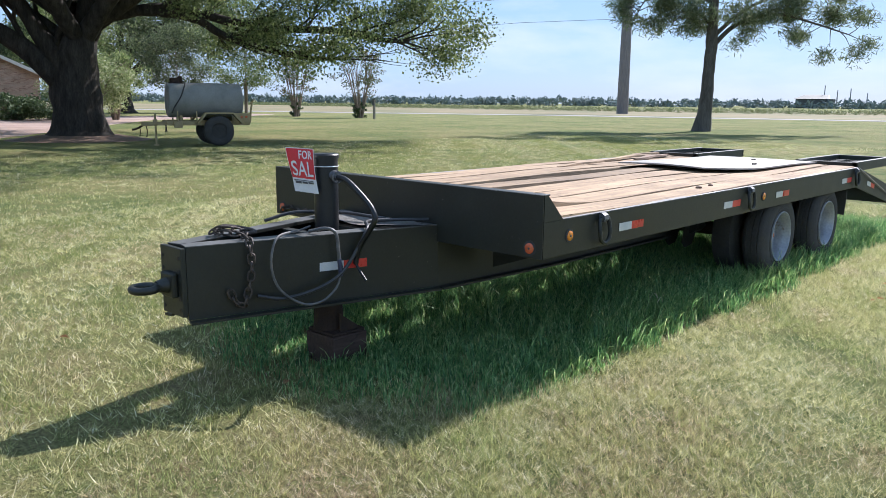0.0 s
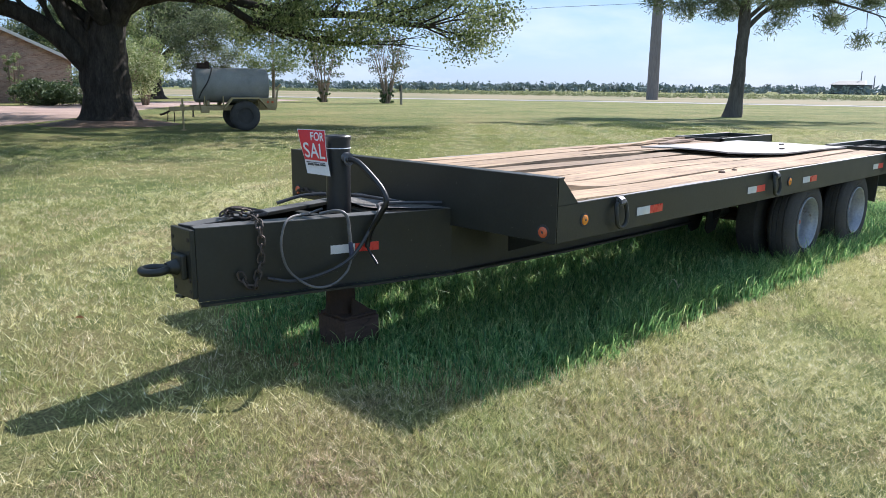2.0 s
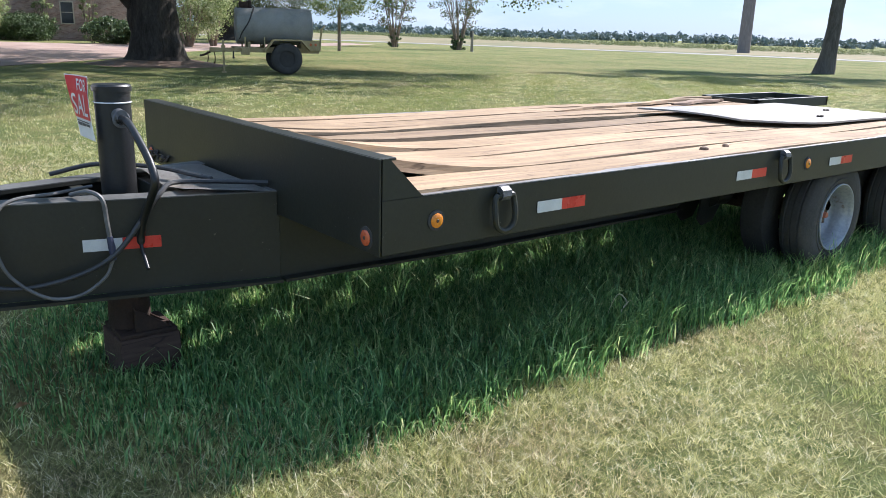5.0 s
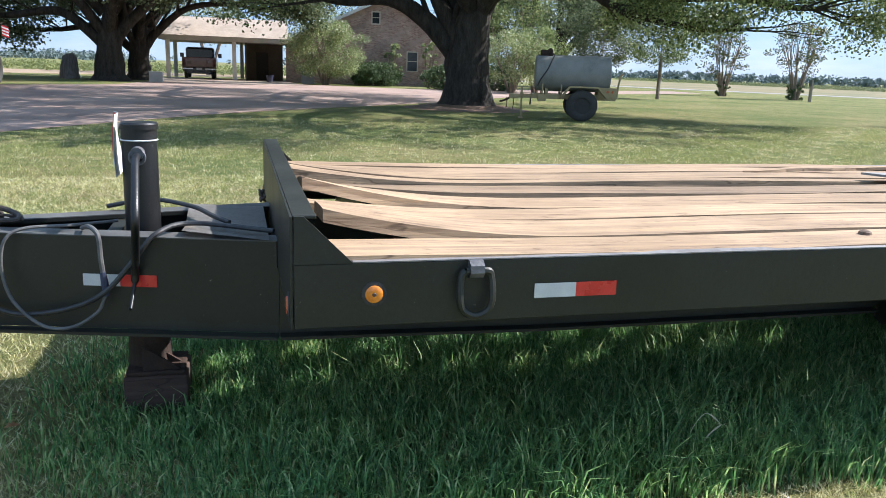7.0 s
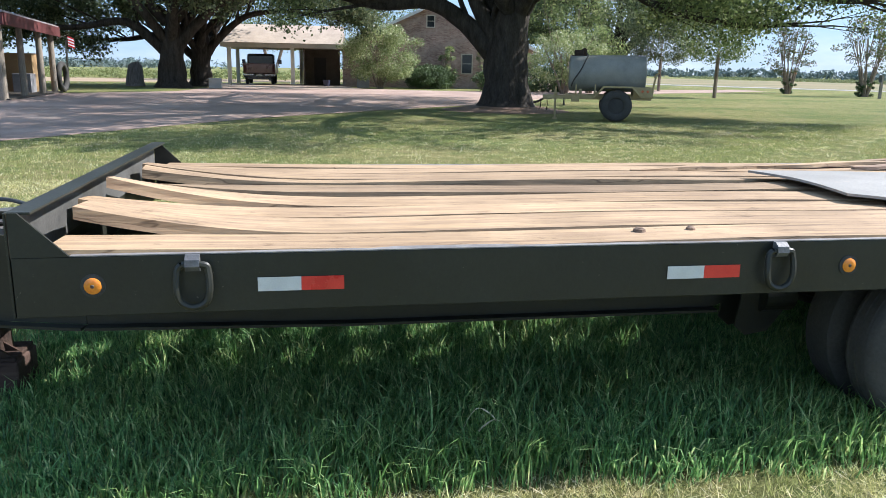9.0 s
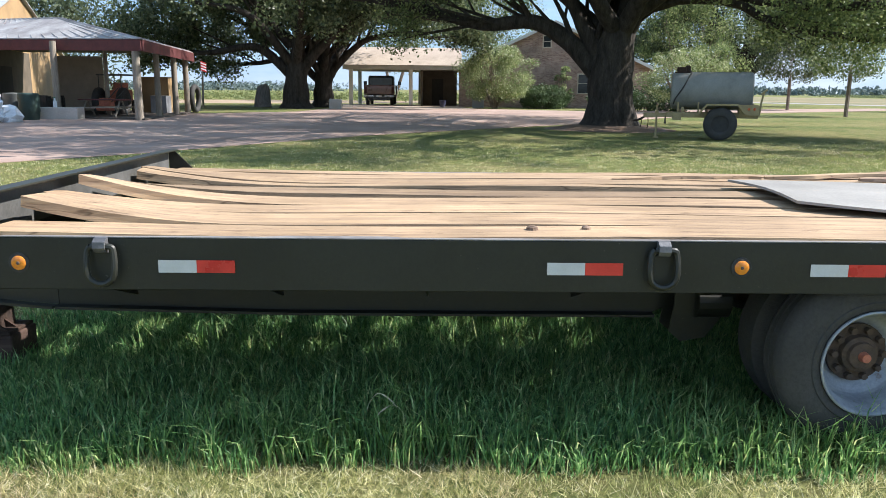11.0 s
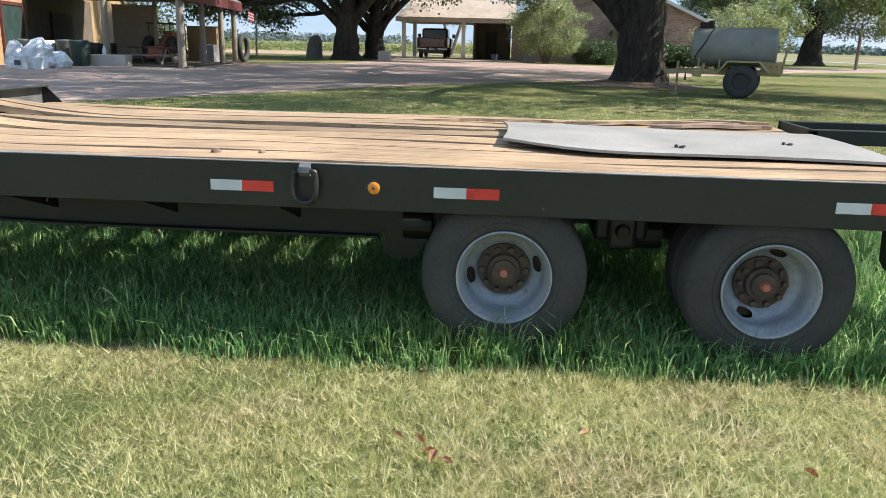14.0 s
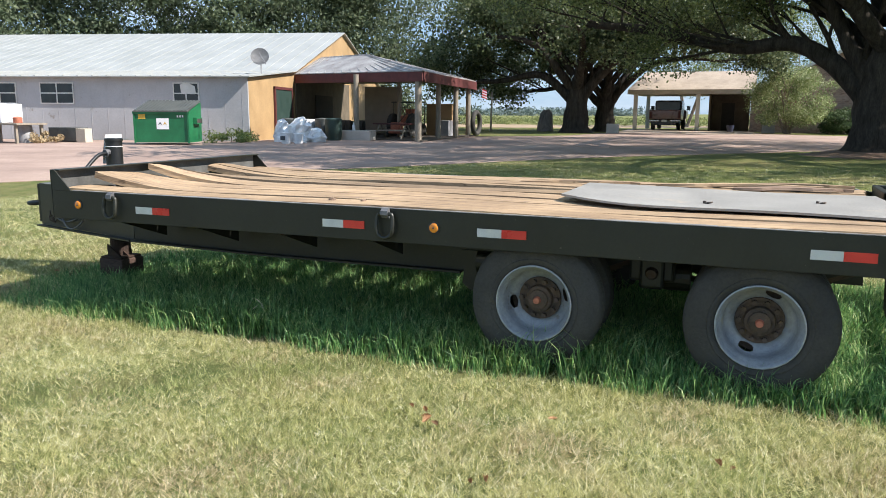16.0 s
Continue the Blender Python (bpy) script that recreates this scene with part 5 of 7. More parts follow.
    tips = [p for p in tips if np.min(np.sum((wood - np.array(tuple(p))) ** 2, axis=1)) > bare ** 2]
    cs = np.array([tuple(p) for p in tips])
    rr = np.array([clump * rng2.uniform(0.6, 1.25) for _ in tips])
    leaf_cloud("crown", cs, rr, count, leaf, M[leafm], t, seed, 0.25, 0.7)
    if crest:
        num, cx, cy, rx, ry, top_z, fall, size, per = crest
        g = np.random.default_rng(seed + 3)
        a, d = g.uniform(0, 2 * np.pi, num), np.sqrt(g.uniform(0.0, 1.0, num))
        ragged = 1 + 0.10 * np.sin(3 * a + seed) + 0.07 * np.sin(7 * a + 2)
        top = np.stack([b.x + cx + np.cos(a) * d * rx * ragged, b.y + cy + np.sin(a) * d * ry * ragged, top_z - fall * d * d + g.normal(size=num) * 0.8], 1)
        gap = np.array([noise.noise(Vector((p[0] * 0.5, p[1] * 0.5, seed))) for p in top])
        top = top[gap > -0.13]
        leaf_cloud("crown", top, np.full(len(top), 1.5), per, size, M[leafm], t, seed + 5, 0.0, 0.7)
    return t


oak("live_oak", (-31.5, 12.4, 0), [
    ([(-0.2, -0.5, 2.2), (-0.5, -1.7, 3.5), (-0.8, -3.2, 4.3), (-1.1, -5.3, 4.2), (-1.5, -8.4, 5.0), (-1.6, -11.5, 5.4)], 0.42, 0.14),
    ([(-0.1, -0.3, 2.6), (-0.4, -1.2, 4.2), (-0.9, -2.2, 6.2), (-1.5, -3.5, 8.4)], 0.42, 0.16),
    ([(0.1, 0.2, 2.6), (0.1, 0.5, 4.4), (0.4, 0.9, 6.5), (0.6, 2.0, 9.0), (0.5, 3.0, 11.0)], 0.5, 0.15),
    ([(0.2, 0.5, 3.8), (0.6, 1.4, 4.9), (1.8, 3.8, 4.9), (2.8, 5.5, 4.0), (4.3, 7.8, 3.4), (5.4, 9.2, 3.4)], 0.24, 0.07),
    ([(0.2, 0.6, 4.6), (1.5, 3.3, 5.2), (3.1, 6.1, 4.6), (5.2, 8.9, 4.5), (6.2, 10.0, 4.2), (7.2, 10.9, 4.1)], 0.24, 0.08),
    ([(0.4, 0.3, 4.0), (3.0, 1.0, 6.3), (6.5, 1.0, 7.6), (10.5, 0.6, 7.4), (13.0, 0.6, 6.6)], 0.36, 0.10),
    ([(0.4, -0.1, 4.0), (2.5, -2.5, 6.6), (5.5, -5.0, 8.0), (9.5, -6.5, 8.0)], 0.34, 0.10),
    ([(0.5, 0.6, 4.5), (3.5, 4.0, 7.2), (7.5, 7.0, 8.0), (11.0, 9.5, 7.2)], 0.34, 0.10),
    ([(0.3, 0.8, 5.0), (1.5, 5.0, 7.5), (3.0, 9.5, 8.6), (4.0, 13.0, 8.2)], 0.32, 0.10),
    ([(-0.4, 0.2, 4.0), (-3.5, 1.0, 7.0), (-7.5, 2.5, 8.2), (-11.5, 3.0, 8.0)], 0.34, 0.10),
    ([(-0.5, -0.4, 4.0), (-3.0, -3.5, 6.8), (-6.0, -7.0, 7.8)], 0.32, 0.10),
    ([(0.2, -0.6, 5.0), (0.5, -4.0, 8.2), (0.0, -8.0, 9.0), (-1.0, -12.0, 8.4)], 0.32, 0.10),
    ([(-0.6, 0.5, 5.0), (-4.0, 4.5, 8.5), (-8.0, 8.0, 9.0)], 0.32, 0.10),
    ([(0.3, 0.3, 5.5), (3.5, -0.5, 9.5), (7.0, -2.0, 10.5), (10.0, -3.0, 9.5)], 0.3, 0.10),
    ([(0.2, 0.6, 6.0), (0.5, 2.5, 10.5), (-2.0, 5.0, 12.0)], 0.3, 0.10),
    ([(-0.2, -0.5, 6.0), (-2.0, -2.5, 10.5), (-5.0, -4.0, 11.5)], 0.3, 0.10),
    ([(-0.4, 0.0, 5.0), (-4.0, -1.0, 8.5), (-9.0, -2.0, 9.5), (-15.0, -2.5, 9.0), (-19.0, -3.0, 8.6)], 0.32, 0.10),
    ([(-0.4, 0.3, 5.0), (-5.0, 2.5, 9.0), (-10.0, 3.5, 10.0), (-16.0, 3.5, 9.0)], 0.32, 0.10),
    ([(-0.4, -0.4, 5.0), (-4.0, -5.0, 9.0), (-9.0, -8.0, 9.5), (-14.0, -9.5, 9.0)], 0.32, 0.10),
    ([(0.3, -0.5, 5.0), (1.5, -6.0, 9.0), (2.5, -11.0, 9.2), (3.0, -15.0, 8.6)], 0.32, 0.10),
    ([(-0.4, 0.1, 6.0), (-5.0, 0.0, 11.0), (-10.0, 1.0, 12.0), (-15.0, 1.0, 11.0)], 0.3, 0.10),
    ([(-0.3, -0.3, 6.0), (-3.0, -4.0, 10.8), (-7.0, -7.0, 12.0), (-12.0, -8.0, 11.5)], 0.3, 0.10),
    ([(0.1, -0.4, 6.0), (0.5, -5.0, 11.0), (1.0, -9.0, 12.0), (1.0, -13.0, 11.0)], 0.3, 0.10),
    ([(0.3, -0.1, 6.0), (4.0, -2.5, 11.0), (7.0, -4.5, 11.8)], 0.3, 0.10),
], "huge spreading live oak with dark trunk and long low limbs", [((0, 0, -0.1), 1.55), ((0, 0, 0.35), 1.12), ((0, 0, 1.2), 0.93), ((-0.05, 0, 2.2), 0.9), ((0, 0.05, 3.2), 0.78), ((0.1, 0.2, 4.4), 0.5)], 11, 0.114, 130, 3.4, 1.1, bare=1.15, crest=(760, -1.6, -0.6, 17.4, 17.4, 12.4, 3.2, 0.36, 52))

for nm, base, sc, sd, lab in (("live_oak", (-61.0, -5.6, 0), 1.0, 21, "old live oak with spreading crown at the yard's edge"), ("live_oak", (-66.0, -4.2, 0), 0.85, 22, "forked live oak behind the bigger oak"), ("live_oak", (-88.3, 39.8, 0), 1.2, 24, "dark live oak behind the brick house")):
    lb = [([tuple(c * sc for c in p) for p in pts], a * sc, c * sc) for pts, a, c in [
        ([(0, -0.4, 2.6), (-0.3, -3.0, 4.6), (-0.5, -6.5, 4.2), (0.5, -10.0, 4.0)], 0.42, 0.1),
        ([(0, 0.4, 2.8), (0.4, 2.0, 4.6), (0.8, 4.5, 6.5), (1.0, 8.0, 7.0), (1.0, 11.5, 6.6)], 0.46, 0.1),
        ([(0.1, 0, 3.2), (3.0, 1.0, 6.5), (7.0, 1.5, 7.5)], 0.4, 0.1),
        ([(0.1, -0.1, 3.2), (2.0, -3.0, 6.8), (3.5, -7.0, 7.6)], 0.4, 0.1),
        ([(0, 0, 3.6), (0, 0.3, 7.0), (0.4, -0.5, 10.5)], 0.45, 0.12),
        ([(-0.2, 0.2, 3.2), (-3.0, 2.5, 7.0), (-5.5, 5.0, 8.5)], 0.38, 0.1),
        ([(0.1, 0.3, 4.6), (1.5, 4.0, 8.5), (2.5, 8.0, 10.0)], 0.34, 0.1),
        ([(0.0, -0.3, 4.6), (1.0, -4.0, 9.0), (1.5, -8.5, 10.0)], 0.34, 0.1)]]
    oak(nm, base, lb, lab, [((0, 0, -0.1), 1.5 * sc), ((0, 0, 0.5), 1.05 * sc), ((0, 0, 1.6), 0.88 * sc), ((0, 0.1, 3.0), 0.8 * sc), ((0, 0.2, 4.6), 0.5 * sc)], sd, 0.22, 140, 3.6, 1.5, 4, leafm="old_oak_leaf", crest=(150, -1.0, -2.0, 8.5, 11.5, 10.8, 4.4, 0.26, 130))


def shrub(name, x, y, r, z0, z1, label, leafm, leaf, n, count, seed, stems=5, category="shrub", group="shrubs by the house", bark="myrtle_bark"):
    rng2 = random.Random(seed)
    t = thing(name, (x, y, 0), label, category, group)
    for k in range(stems):
        bm = bmesh.new()
        a = 2 * math.pi * (k + rng2.random() * 0.6) / max(1, stems)
        lean = 0.5 if stems > 1 else 0.06
        top = Vector((x + math.cos(a) * r * lean, y + math.sin(a) * r * lean, z0 + (z1 - z0) * 0.6))
        q = Vector((x + math.cos(a) * 0.15, y + math.sin(a) * 0.15, -0.05))
        tube(bm, smooth_line([q, q.lerp(top, 0.5) + Vector((0, 0, 0.2)), top], 4), [0.06 + 0.02 * r] * 4 + [0.04] * 4 + [0.02], 6, caps=False)
        for j in range(3):
            e = top + Vector((rng2.uniform(-1, 1) * r * 0.5, rng2.uniform(-1, 1) * r * 0.5, rng2.uniform(0.1, 0.4) * (z1 - z0)))
            tube(bm, [q.lerp(top, 0.6), top.lerp(e, 0.5), e], [0.03, 0.02, 0.01], 5, caps=False)
        part("stem", bm, M[bark], t, "", True)
    if not stems:
        part("stem", tube(bmesh.new(), [(x, y, -0.05), (x, y, z1 * 0.5)], [0.05, 0.03], 6), M[bark], t)
    cs, rr = [], []
    for k in range(n):
        a, h = rng2.uniform(0, 2 * math.pi), rng2.random()
        w = math.sin(math.pi * (0.12 + 0.80 * h)) ** 0.7
        d = r * w * math.sqrt(rng2.uniform(0.15, 1.0)) * rng2.uniform(0.8, 1.12)
        cs.append((x + math.cos(a) * d, y + math.sin(a) * d, z0 + (z1 - z0) * h))
        rr.append(r * rng2.uniform(0.16, 0.3))
    leaf_cloud("foliage", cs, rr, count, leaf, M[leafm], t, seed)
    return t


shrub("flowering_shrub", -66.3, 10.3, 3.2, 0.9, 5.1, "tall pale green shrub by the carport", "pale_leaf", 0.17, 130, 170, 31, 6)
shrub("shrub", -69.5, 16.6, 0.95, 0.3, 3.6, "narrow upright green shrub against brick wall", "pale_leaf", 0.22, 34, 50, 32, 3)
shrub("shrub", -68.6, 19.7, 0.85, 0.3, 4.1, "upright green shrub beside house window", "pale_leaf", 0.18, 34, 70, 33, 3)
shrub("hedge", -67.8, 14.7, 2.4, 0.15, 1.7, "clipped dark green hedge by the house", "hedge_leaf", 0.16, 90, 190, 34, 3, "hedge")
shrub("hedge", -62.0, 23.5, 2.6, 0.15, 2.0, "clipped dark green hedge by the drive", "hedge_leaf", 0.2, 70, 70, 35, 3, "hedge")
shrub("shrub", -56.5, 23.2, 2.9, 0.9, 4.4, "rounded grey-green shrub behind the oak", "pale_leaf", 0.17, 90, 130, 36, 5)
shrub("shrub", -59.6, 26.3, 2.5, 1.8, 5.0, "rounded grey-green shrub behind the tank trailer", "oak_leaf", 0.17, 70, 120, 37, 5)
shrub("small_tree", -51.3, 32.4, 3.6, 2.7, 9.0, "slender green tree on the lawn", "bright_leaf", 0.17, 110, 120, 39, 1, "tree", "trees round the yard")
shrub("crepe_myrtle", -66.3, 48.0, 2.4, 1.9, 6.3, "many-stemmed crepe myrtle with thin crown", "myrtle_leaf", 0.2, 60, 50, 40, 7, "tree", "crepe myrtles")
shrub("crepe_myrtle", -59.0, 50.4, 2.6, 2.2, 6.5, "many-stemmed crepe myrtle with reddish seed heads", "myrtle_leaf", 0.2, 70, 50, 41, 7, "tree", "crepe myrtles")
shrub("shrub", -66.3, 48.0, 0.8, 0.05, 1.3, "low dark suckers at the foot of a crepe myrtle", "hedge_leaf", 0.18, 20, 50, 42, 0)
shrub("shrub", -59.0, 50.4, 0.9, 0.05, 1.4, "low dark suckers at the foot of crepe myrtle", "hedge_leaf", 0.18, 22, 50, 43, 0)
shrub("small_tree", -70.5, 37.2, 4.4, 3.0, 8.2, "dark green tree behind the tank trailer", "old_oak_leaf", 0.2, 150, 150, 38, 1, "tree", "trees round the yard")
shrub("small_tree", -80.0, 31.0, 5.5, 2.5, 11.0, "dark broad tree behind the house", "oak_leaf", 0.23, 120, 140, 44, 2, "tree", "trees round the yard")
shrub("small_tree", -92.0, 12.0, 6.5, 4.0, 13.0, "tall green tree behind brick house", "oak_leaf", 0.23, 120, 140, 45, 2, "tree", "trees round the yard")
shrub("small_tree", -96.0, 0.0, 6.5, 4.0, 13.0, "tall green tree behind the carport", "oak_leaf", 0.23, 120, 140, 46, 2, "tree", "trees round the yard")

shrub("hedge", -61.0, 19.5, 2.2, 0.15, 1.6, "low dark green hedge behind the oak", "hedge_leaf", 0.22, 80, 100, 50, 3, "hedge")

# pine on the lawn
pine = thing("pine_tree", (-21.3, 46.0, 0), "tall pine with bare trunk and lopsided crown", "tree", "trees round the yard")
P0 = Vector((-21.4, 46.0, 0))
bm = bmesh.new()
trunk_bm(bm, [P0 + Vector(p) for p in ((-0.15, -0.1, -0.1), (0, 0, 1.2), (0.05, 0, 3.4), (0.12, 0, 5.4), (0.1, 0, 8.0), (0.3, 0.2, 12.0), (0.2, 0.3, 16.0))], [0.62, 0.42, 0.36, 0.34, 0.26, 0.2, 0.08], 14, 0.05, 5)
tips = []
rng = random.Random(8)
for pts, r in ((((0.1, 0, 5.0), (1.3, 0.5, 6.3), (3.2, 1.2, 6.9), (5.2, 2.0, 6.3), (7.0, 2.6, 5.6)), 0.16), (((0.1, 0, 5.6), (1.8, 0.7, 7.2), (4.0, 1.4, 8.0), (6.6, 2.2, 7.6)), 0.14), (((0.1, 0, 6.2), (-0.9, -0.4, 7.2), (-1.8, -0.9, 7.0), (-2.0, -1.0, 6.4)), 0.09), (((0.1, 0, 7.5), (-1.6, -0.8, 8.6), (-3.4, -1.6, 8.0), (-4.0, -1.9, 7.0)), 0.1), (((0.2, 0.1, 9), (2.4, 0.8, 10), (4.5, 1.0, 10.2)), 0.12), (((0.2, 0.1, 10), (-2.0, 0.3, 11.2), (-3.5, 0, 11.5)), 0.12), (((0.3, 0.2, 12), (1.5, 1.5, 14), (2.0, 2.2, 15.0)), 0.1), (((0.2, 0.1, 9.5), (3.0, -0.5, 11), (6.0, -1.0, 11)), 0.12), (((0.2, 0.1, 11), (-2.6, 1.0, 12.6), (-5.4, 2.0, 12.4)), 0.12), (((0.2, 0.1, 11.5), (2.0, -1.6, 13), (4.6, -2.4, 13.4)), 0.1), (((0.3, 0.2, 13), (-1.5, -1.5, 14.6), (-3.6, -2.2, 14.8)), 0.1)):
    line = smooth_line([P0 + Vector(p) for p in pts], 4)
    tube(bm, line, [r * (1 - 0.8 * i / (len(line) - 1)) for i in range(len(line))], 8, caps=False)
    for p in line[len(line) // 3::1] * 2:
        branch(bm, p, (rng.uniform(-1, 1), rng.uniform(-1, 1), rng.uniform(-0.9, 0.6)), 1.1, 0.03, 1, tips, rng, 0.8, 0.0, 2)
part("trunk", bm, M["pine_bark"], pine, "grey-brown bare pine trunk", True)
leaf_cloud("crown", [tuple(p) for p in tips], [rng.uniform(0.45, 0.95) for p in tips], 52, 0.36, M["pine_leaf"], pine, 6, 0.3, 0.13)

# distant woods, crops and tree lines


def strip(name, pts, depth, z0, z1, n, r, count, leaf, leafm, label, seed):
    rng2 = np.random.default_rng(seed)
    pts = np.array(pts, float)
    seg = np.linalg.norm(np.diff(pts, axis=0), axis=1)
    cum = np.concatenate([[0], np.cumsum(seg)])
    s = rng2.random(n) * cum[-1]
    x = np.interp(s, cum, pts[:, 0]) + rng2.normal(size=n) * depth
    y = np.interp(s, cum, pts[:, 1]) + rng2.normal(size=n) * depth
    h = np.array([0.5 + 0.5 * noise.noise(Vector((q / (6 * r), seed, 0))) for q in s])
    z = z0 + (z1 - z0) * rng2.random(n) * (0.55 + 0.6 * h)
    ob = leaf_cloud(name, np.stack([x, y, z], 1), np.full(n, r) * rng2.uniform(0.6, 1.2, n), count, leaf, M[leafm], None, seed)
    tagged(ob, label, name.replace("_", " "), kind="stuff")
    return ob


strip("woods", [(-42, -95), (-62, -72), (-84, -52), (-97, -38)], 4, 1.0, 25, 1900, 2.9, 130, 0.55, "woods_leaf", "dense dark green woods behind the metal shed", 51)
strip("cane_field", [(-230, 60), (-130, 26), (-112, 2), (-106, -22), (-110, -45)], 6, 0.1, 1.1, 3400, 0.5, 24, 0.24, "cane_leaf", "tall pale green cane crop beyond the yard", 52)
strip("cane_field", [(-330, 175), (-150, 150), (-96, 150), (-20, 168), (90, 200)], 6, 0.05, 0.95, 6000, 0.6, 16, 0.26, "crop_leaf", "green row crop along the far field", 53)
# haze over both far tree lines is mixed into their leaf colour
strip("far_trees", [(-560, 40), (-480, 230), (-400, 330), (-330, 420), (-200, 520), (60, 640)], 14, 0.5, 4.5, 1300, 3.2, 14, 3.0, "haze_leaf", "distant tree line on the horizon, haze tinted into its leaves", 54)
strip("far_trees", [(-500, -60), (-470, -120), (-420, -200)], 14, 0.3, 4.5, 520, 3, 20, 1.6, "haze_leaf", "distant woods past cane field, haze tinted into the leaves", 55)


# ---- utility pole, wires, sign post ----
pole = thing("utility_pole", (-67.8, 114.6, 0), "tall weathered grey transmission pole beyond the road", "pole")
bm = bmesh.new()
tube(bm, [(-67.8, 114.6, -0.2), (-67.8, 114.6, 10), (-67.75, 114.6, 34)], [0.95, 0.85, 0.6], 20)
part("shaft", bm, M["pole_wood"], pole, "", True)
wires = thing("power_line", (-67.8, 114.6, 20), "thin overhead power wires", "wire")
for z, dz in ((19.9, 0.0), (19.2, 0.0), (15.2, 0.0)):
    bm = bmesh.new()
    tube(bm, smooth_line([(-240, 20, z - 3), (-150, 69, z - 5.0), (-67.8, 114.6, z), (40, 174, z - 4), (150, 235, z)], 6), 0.035, 4)
    part("wire", bm, M["cable_grey"], wires)
sp = thing("marker_post", (-54.6, 48.3, 0), "weathered wooden marker post with small plate", "post")
part("post", boxes((-54.68, -54.5, 48.2, 48.38, -0.1, 1.75), bev=0.01), M["post_wood"], sp)
part("plate", boxes((-54.75, -54.43, 48.15, 48.19, 1.25, 1.8), bev=0.01), M["dark_plastic"], sp)

far_shed = thing("farm_building", (-179, 544, 0), "low dark farm building on the horizon", "building")
bm = boxes((-190, -170, 540, 556, 0, 6.2))
part("wall", bm, M["dark_plastic"], far_shed)
bm = bmesh.new()
prism(bm, [(-191, 539, 6.2), (-169, 539, 6.2), (-172, 548, 8.6), (-188, 548, 8.6)], (0, 2, 0.2))
part("roof", bm, M["dark_plastic"], far_shed)
for i, (x, h) in enumerate(((-176, 15), (-168, 12), (-160, 13), (-150, 10), (-138, 11), (-120, 10))):
    bm = bmesh.new()
    tube(bm, [(x, 552, 0), (x, 552, h)], [0.5, 0.3], 6)
    solo("mast", bm, M["dish_grey"], "thin grey mast beside the farm building", "mast", "masts on the horizon")

# ---- tank trailer ----
TC = Vector((-25.5, 14.2, 0))
TS = 0.94
TU = Vector((0.33, 0.944, 0)).normalized()
TV = Vector((TU.y, -TU.x, 0))


def tp(u, v, z):
    return TC + (TU * u + TV * v) * TS + Vector((0, 0, z * 0.985))


def tbox(bm, u0, u1, v0, v1, z0, z1, bev=0.0):
    return obox(bm, tp(u0, v0, z0), TU, TV, z1 - z0, (u1 - u0) * TS, (v1 - v0) * TS, bev)


tank = thing("tank_trailer", tp(0, 0, 0), "grey cylindrical tank on an old tan military trailer", "trailer")
bm = bmesh.new()
prof = [(-1.38, 0.02), (-1.375, 0.36), (-1.36, 0.54), (-1.33, 0.595), (-1.29, 0.612), (-0.4, 0.615), (0.4, 0.615), (1.29, 0.612), (1.33, 0.595), (1.36, 0.54), (1.375, 0.36), (1.38, 0.02)]
rings = []
for a, r in prof:
    rings.append([bm.verts.new(tp(a + 0.23, r * math.cos(2 * math.pi * k / 32), 1.60 + r * math.sin(2 * math.pi * k / 32))) for k in range(32)])
for p, q in zip(rings, rings[1:]):
    for k in range(32):
        bm.faces.new([p[k], p[(k + 1) % 32], q[(k + 1) % 32], q[k]])
bm.faces.new(rings[0])
bm.faces.new(rings[-1])
bmesh.ops.recalc_face_normals(bm, faces=bm.faces)
part("tank", bm, M["tank_grey"], tank, "dull grey rust-streaked steel tank", True)
bm = bmesh.new()
for v in (-0.62, 0.54):
    tbox(bm, -1.25, 1.80, v, v + 0.08, 0.72, 0.88, 0.01)
for u in (-1.24, -0.5, 0.75, 1.70):
    tbox(bm, u, u + 0.09, -0.54, 0.54, 0.73, 0.87)
part("frame", bm, M["tan_paint"], tank, "tan painted frame rails")
for u in (-0.75, 1.15):
    bm = bmesh.new()
    tbox(bm, u, u + 0.1, -0.45, 0.45, 0.88, 1.06, 0.01)
    part("cradle", bm, M["tan_paint"], tank)
for u in (-0.88, -0.20):
    for v in (0.60, -0.64):
        bm = bmesh.new()
        tbox(bm, u, u + 0.05, v, v + 0.04, 0.86, 1.22, 0.006)
        part("stake", bm, M["tan_paint"], tank, "upright tan stake")
bm = bmesh.new()
tbox(bm, -1.02, -0.72, 0.62, 0.80, 0.64, 0.87, 0.015)
part("tool_box", bm, M["tan_paint"], tank, "small tan tool box")
for v in (0.62, -0.94):
    bm = bmesh.new()
    prism(bm, [tp(-0.22, v, 0.80), tp(0.10, v, 1.18), tp(1.14, v, 1.18), tp(1.46, v, 0.84), tp(1.42, v, 0.80), tp(1.10, v, 1.13), tp(0.13, v, 1.13), tp(-0.16, v, 0.78)], TV * 0.32)
    part("fender", bm, M["tan_paint"], tank, "flat tan fender")
for v in (0.60, -0.66):
    bm = bmesh.new()
    tbox(bm, 1.16, 1.80, v, v + 0.06, 0.80, 1.15, 0.01)
    part("tail_panel", bm, M["tan_paint"], tank, "tan side panel behind the wheel")
for v, s in ((0.92, 1), (-0.92, -1)):
    bm = bmesh.new()
    W = tp(0.58, v, 0.53)
    pr = [(0.0, 0.27), (0.02, 0.36), (0.0, 0.45), (-0.03, 0.505), (-0.07, 0.525), (-0.20, 0.525), (-0.24, 0.505), (-0.27, 0.45), (-0.29, 0.36), (-0.27, 0.27)]
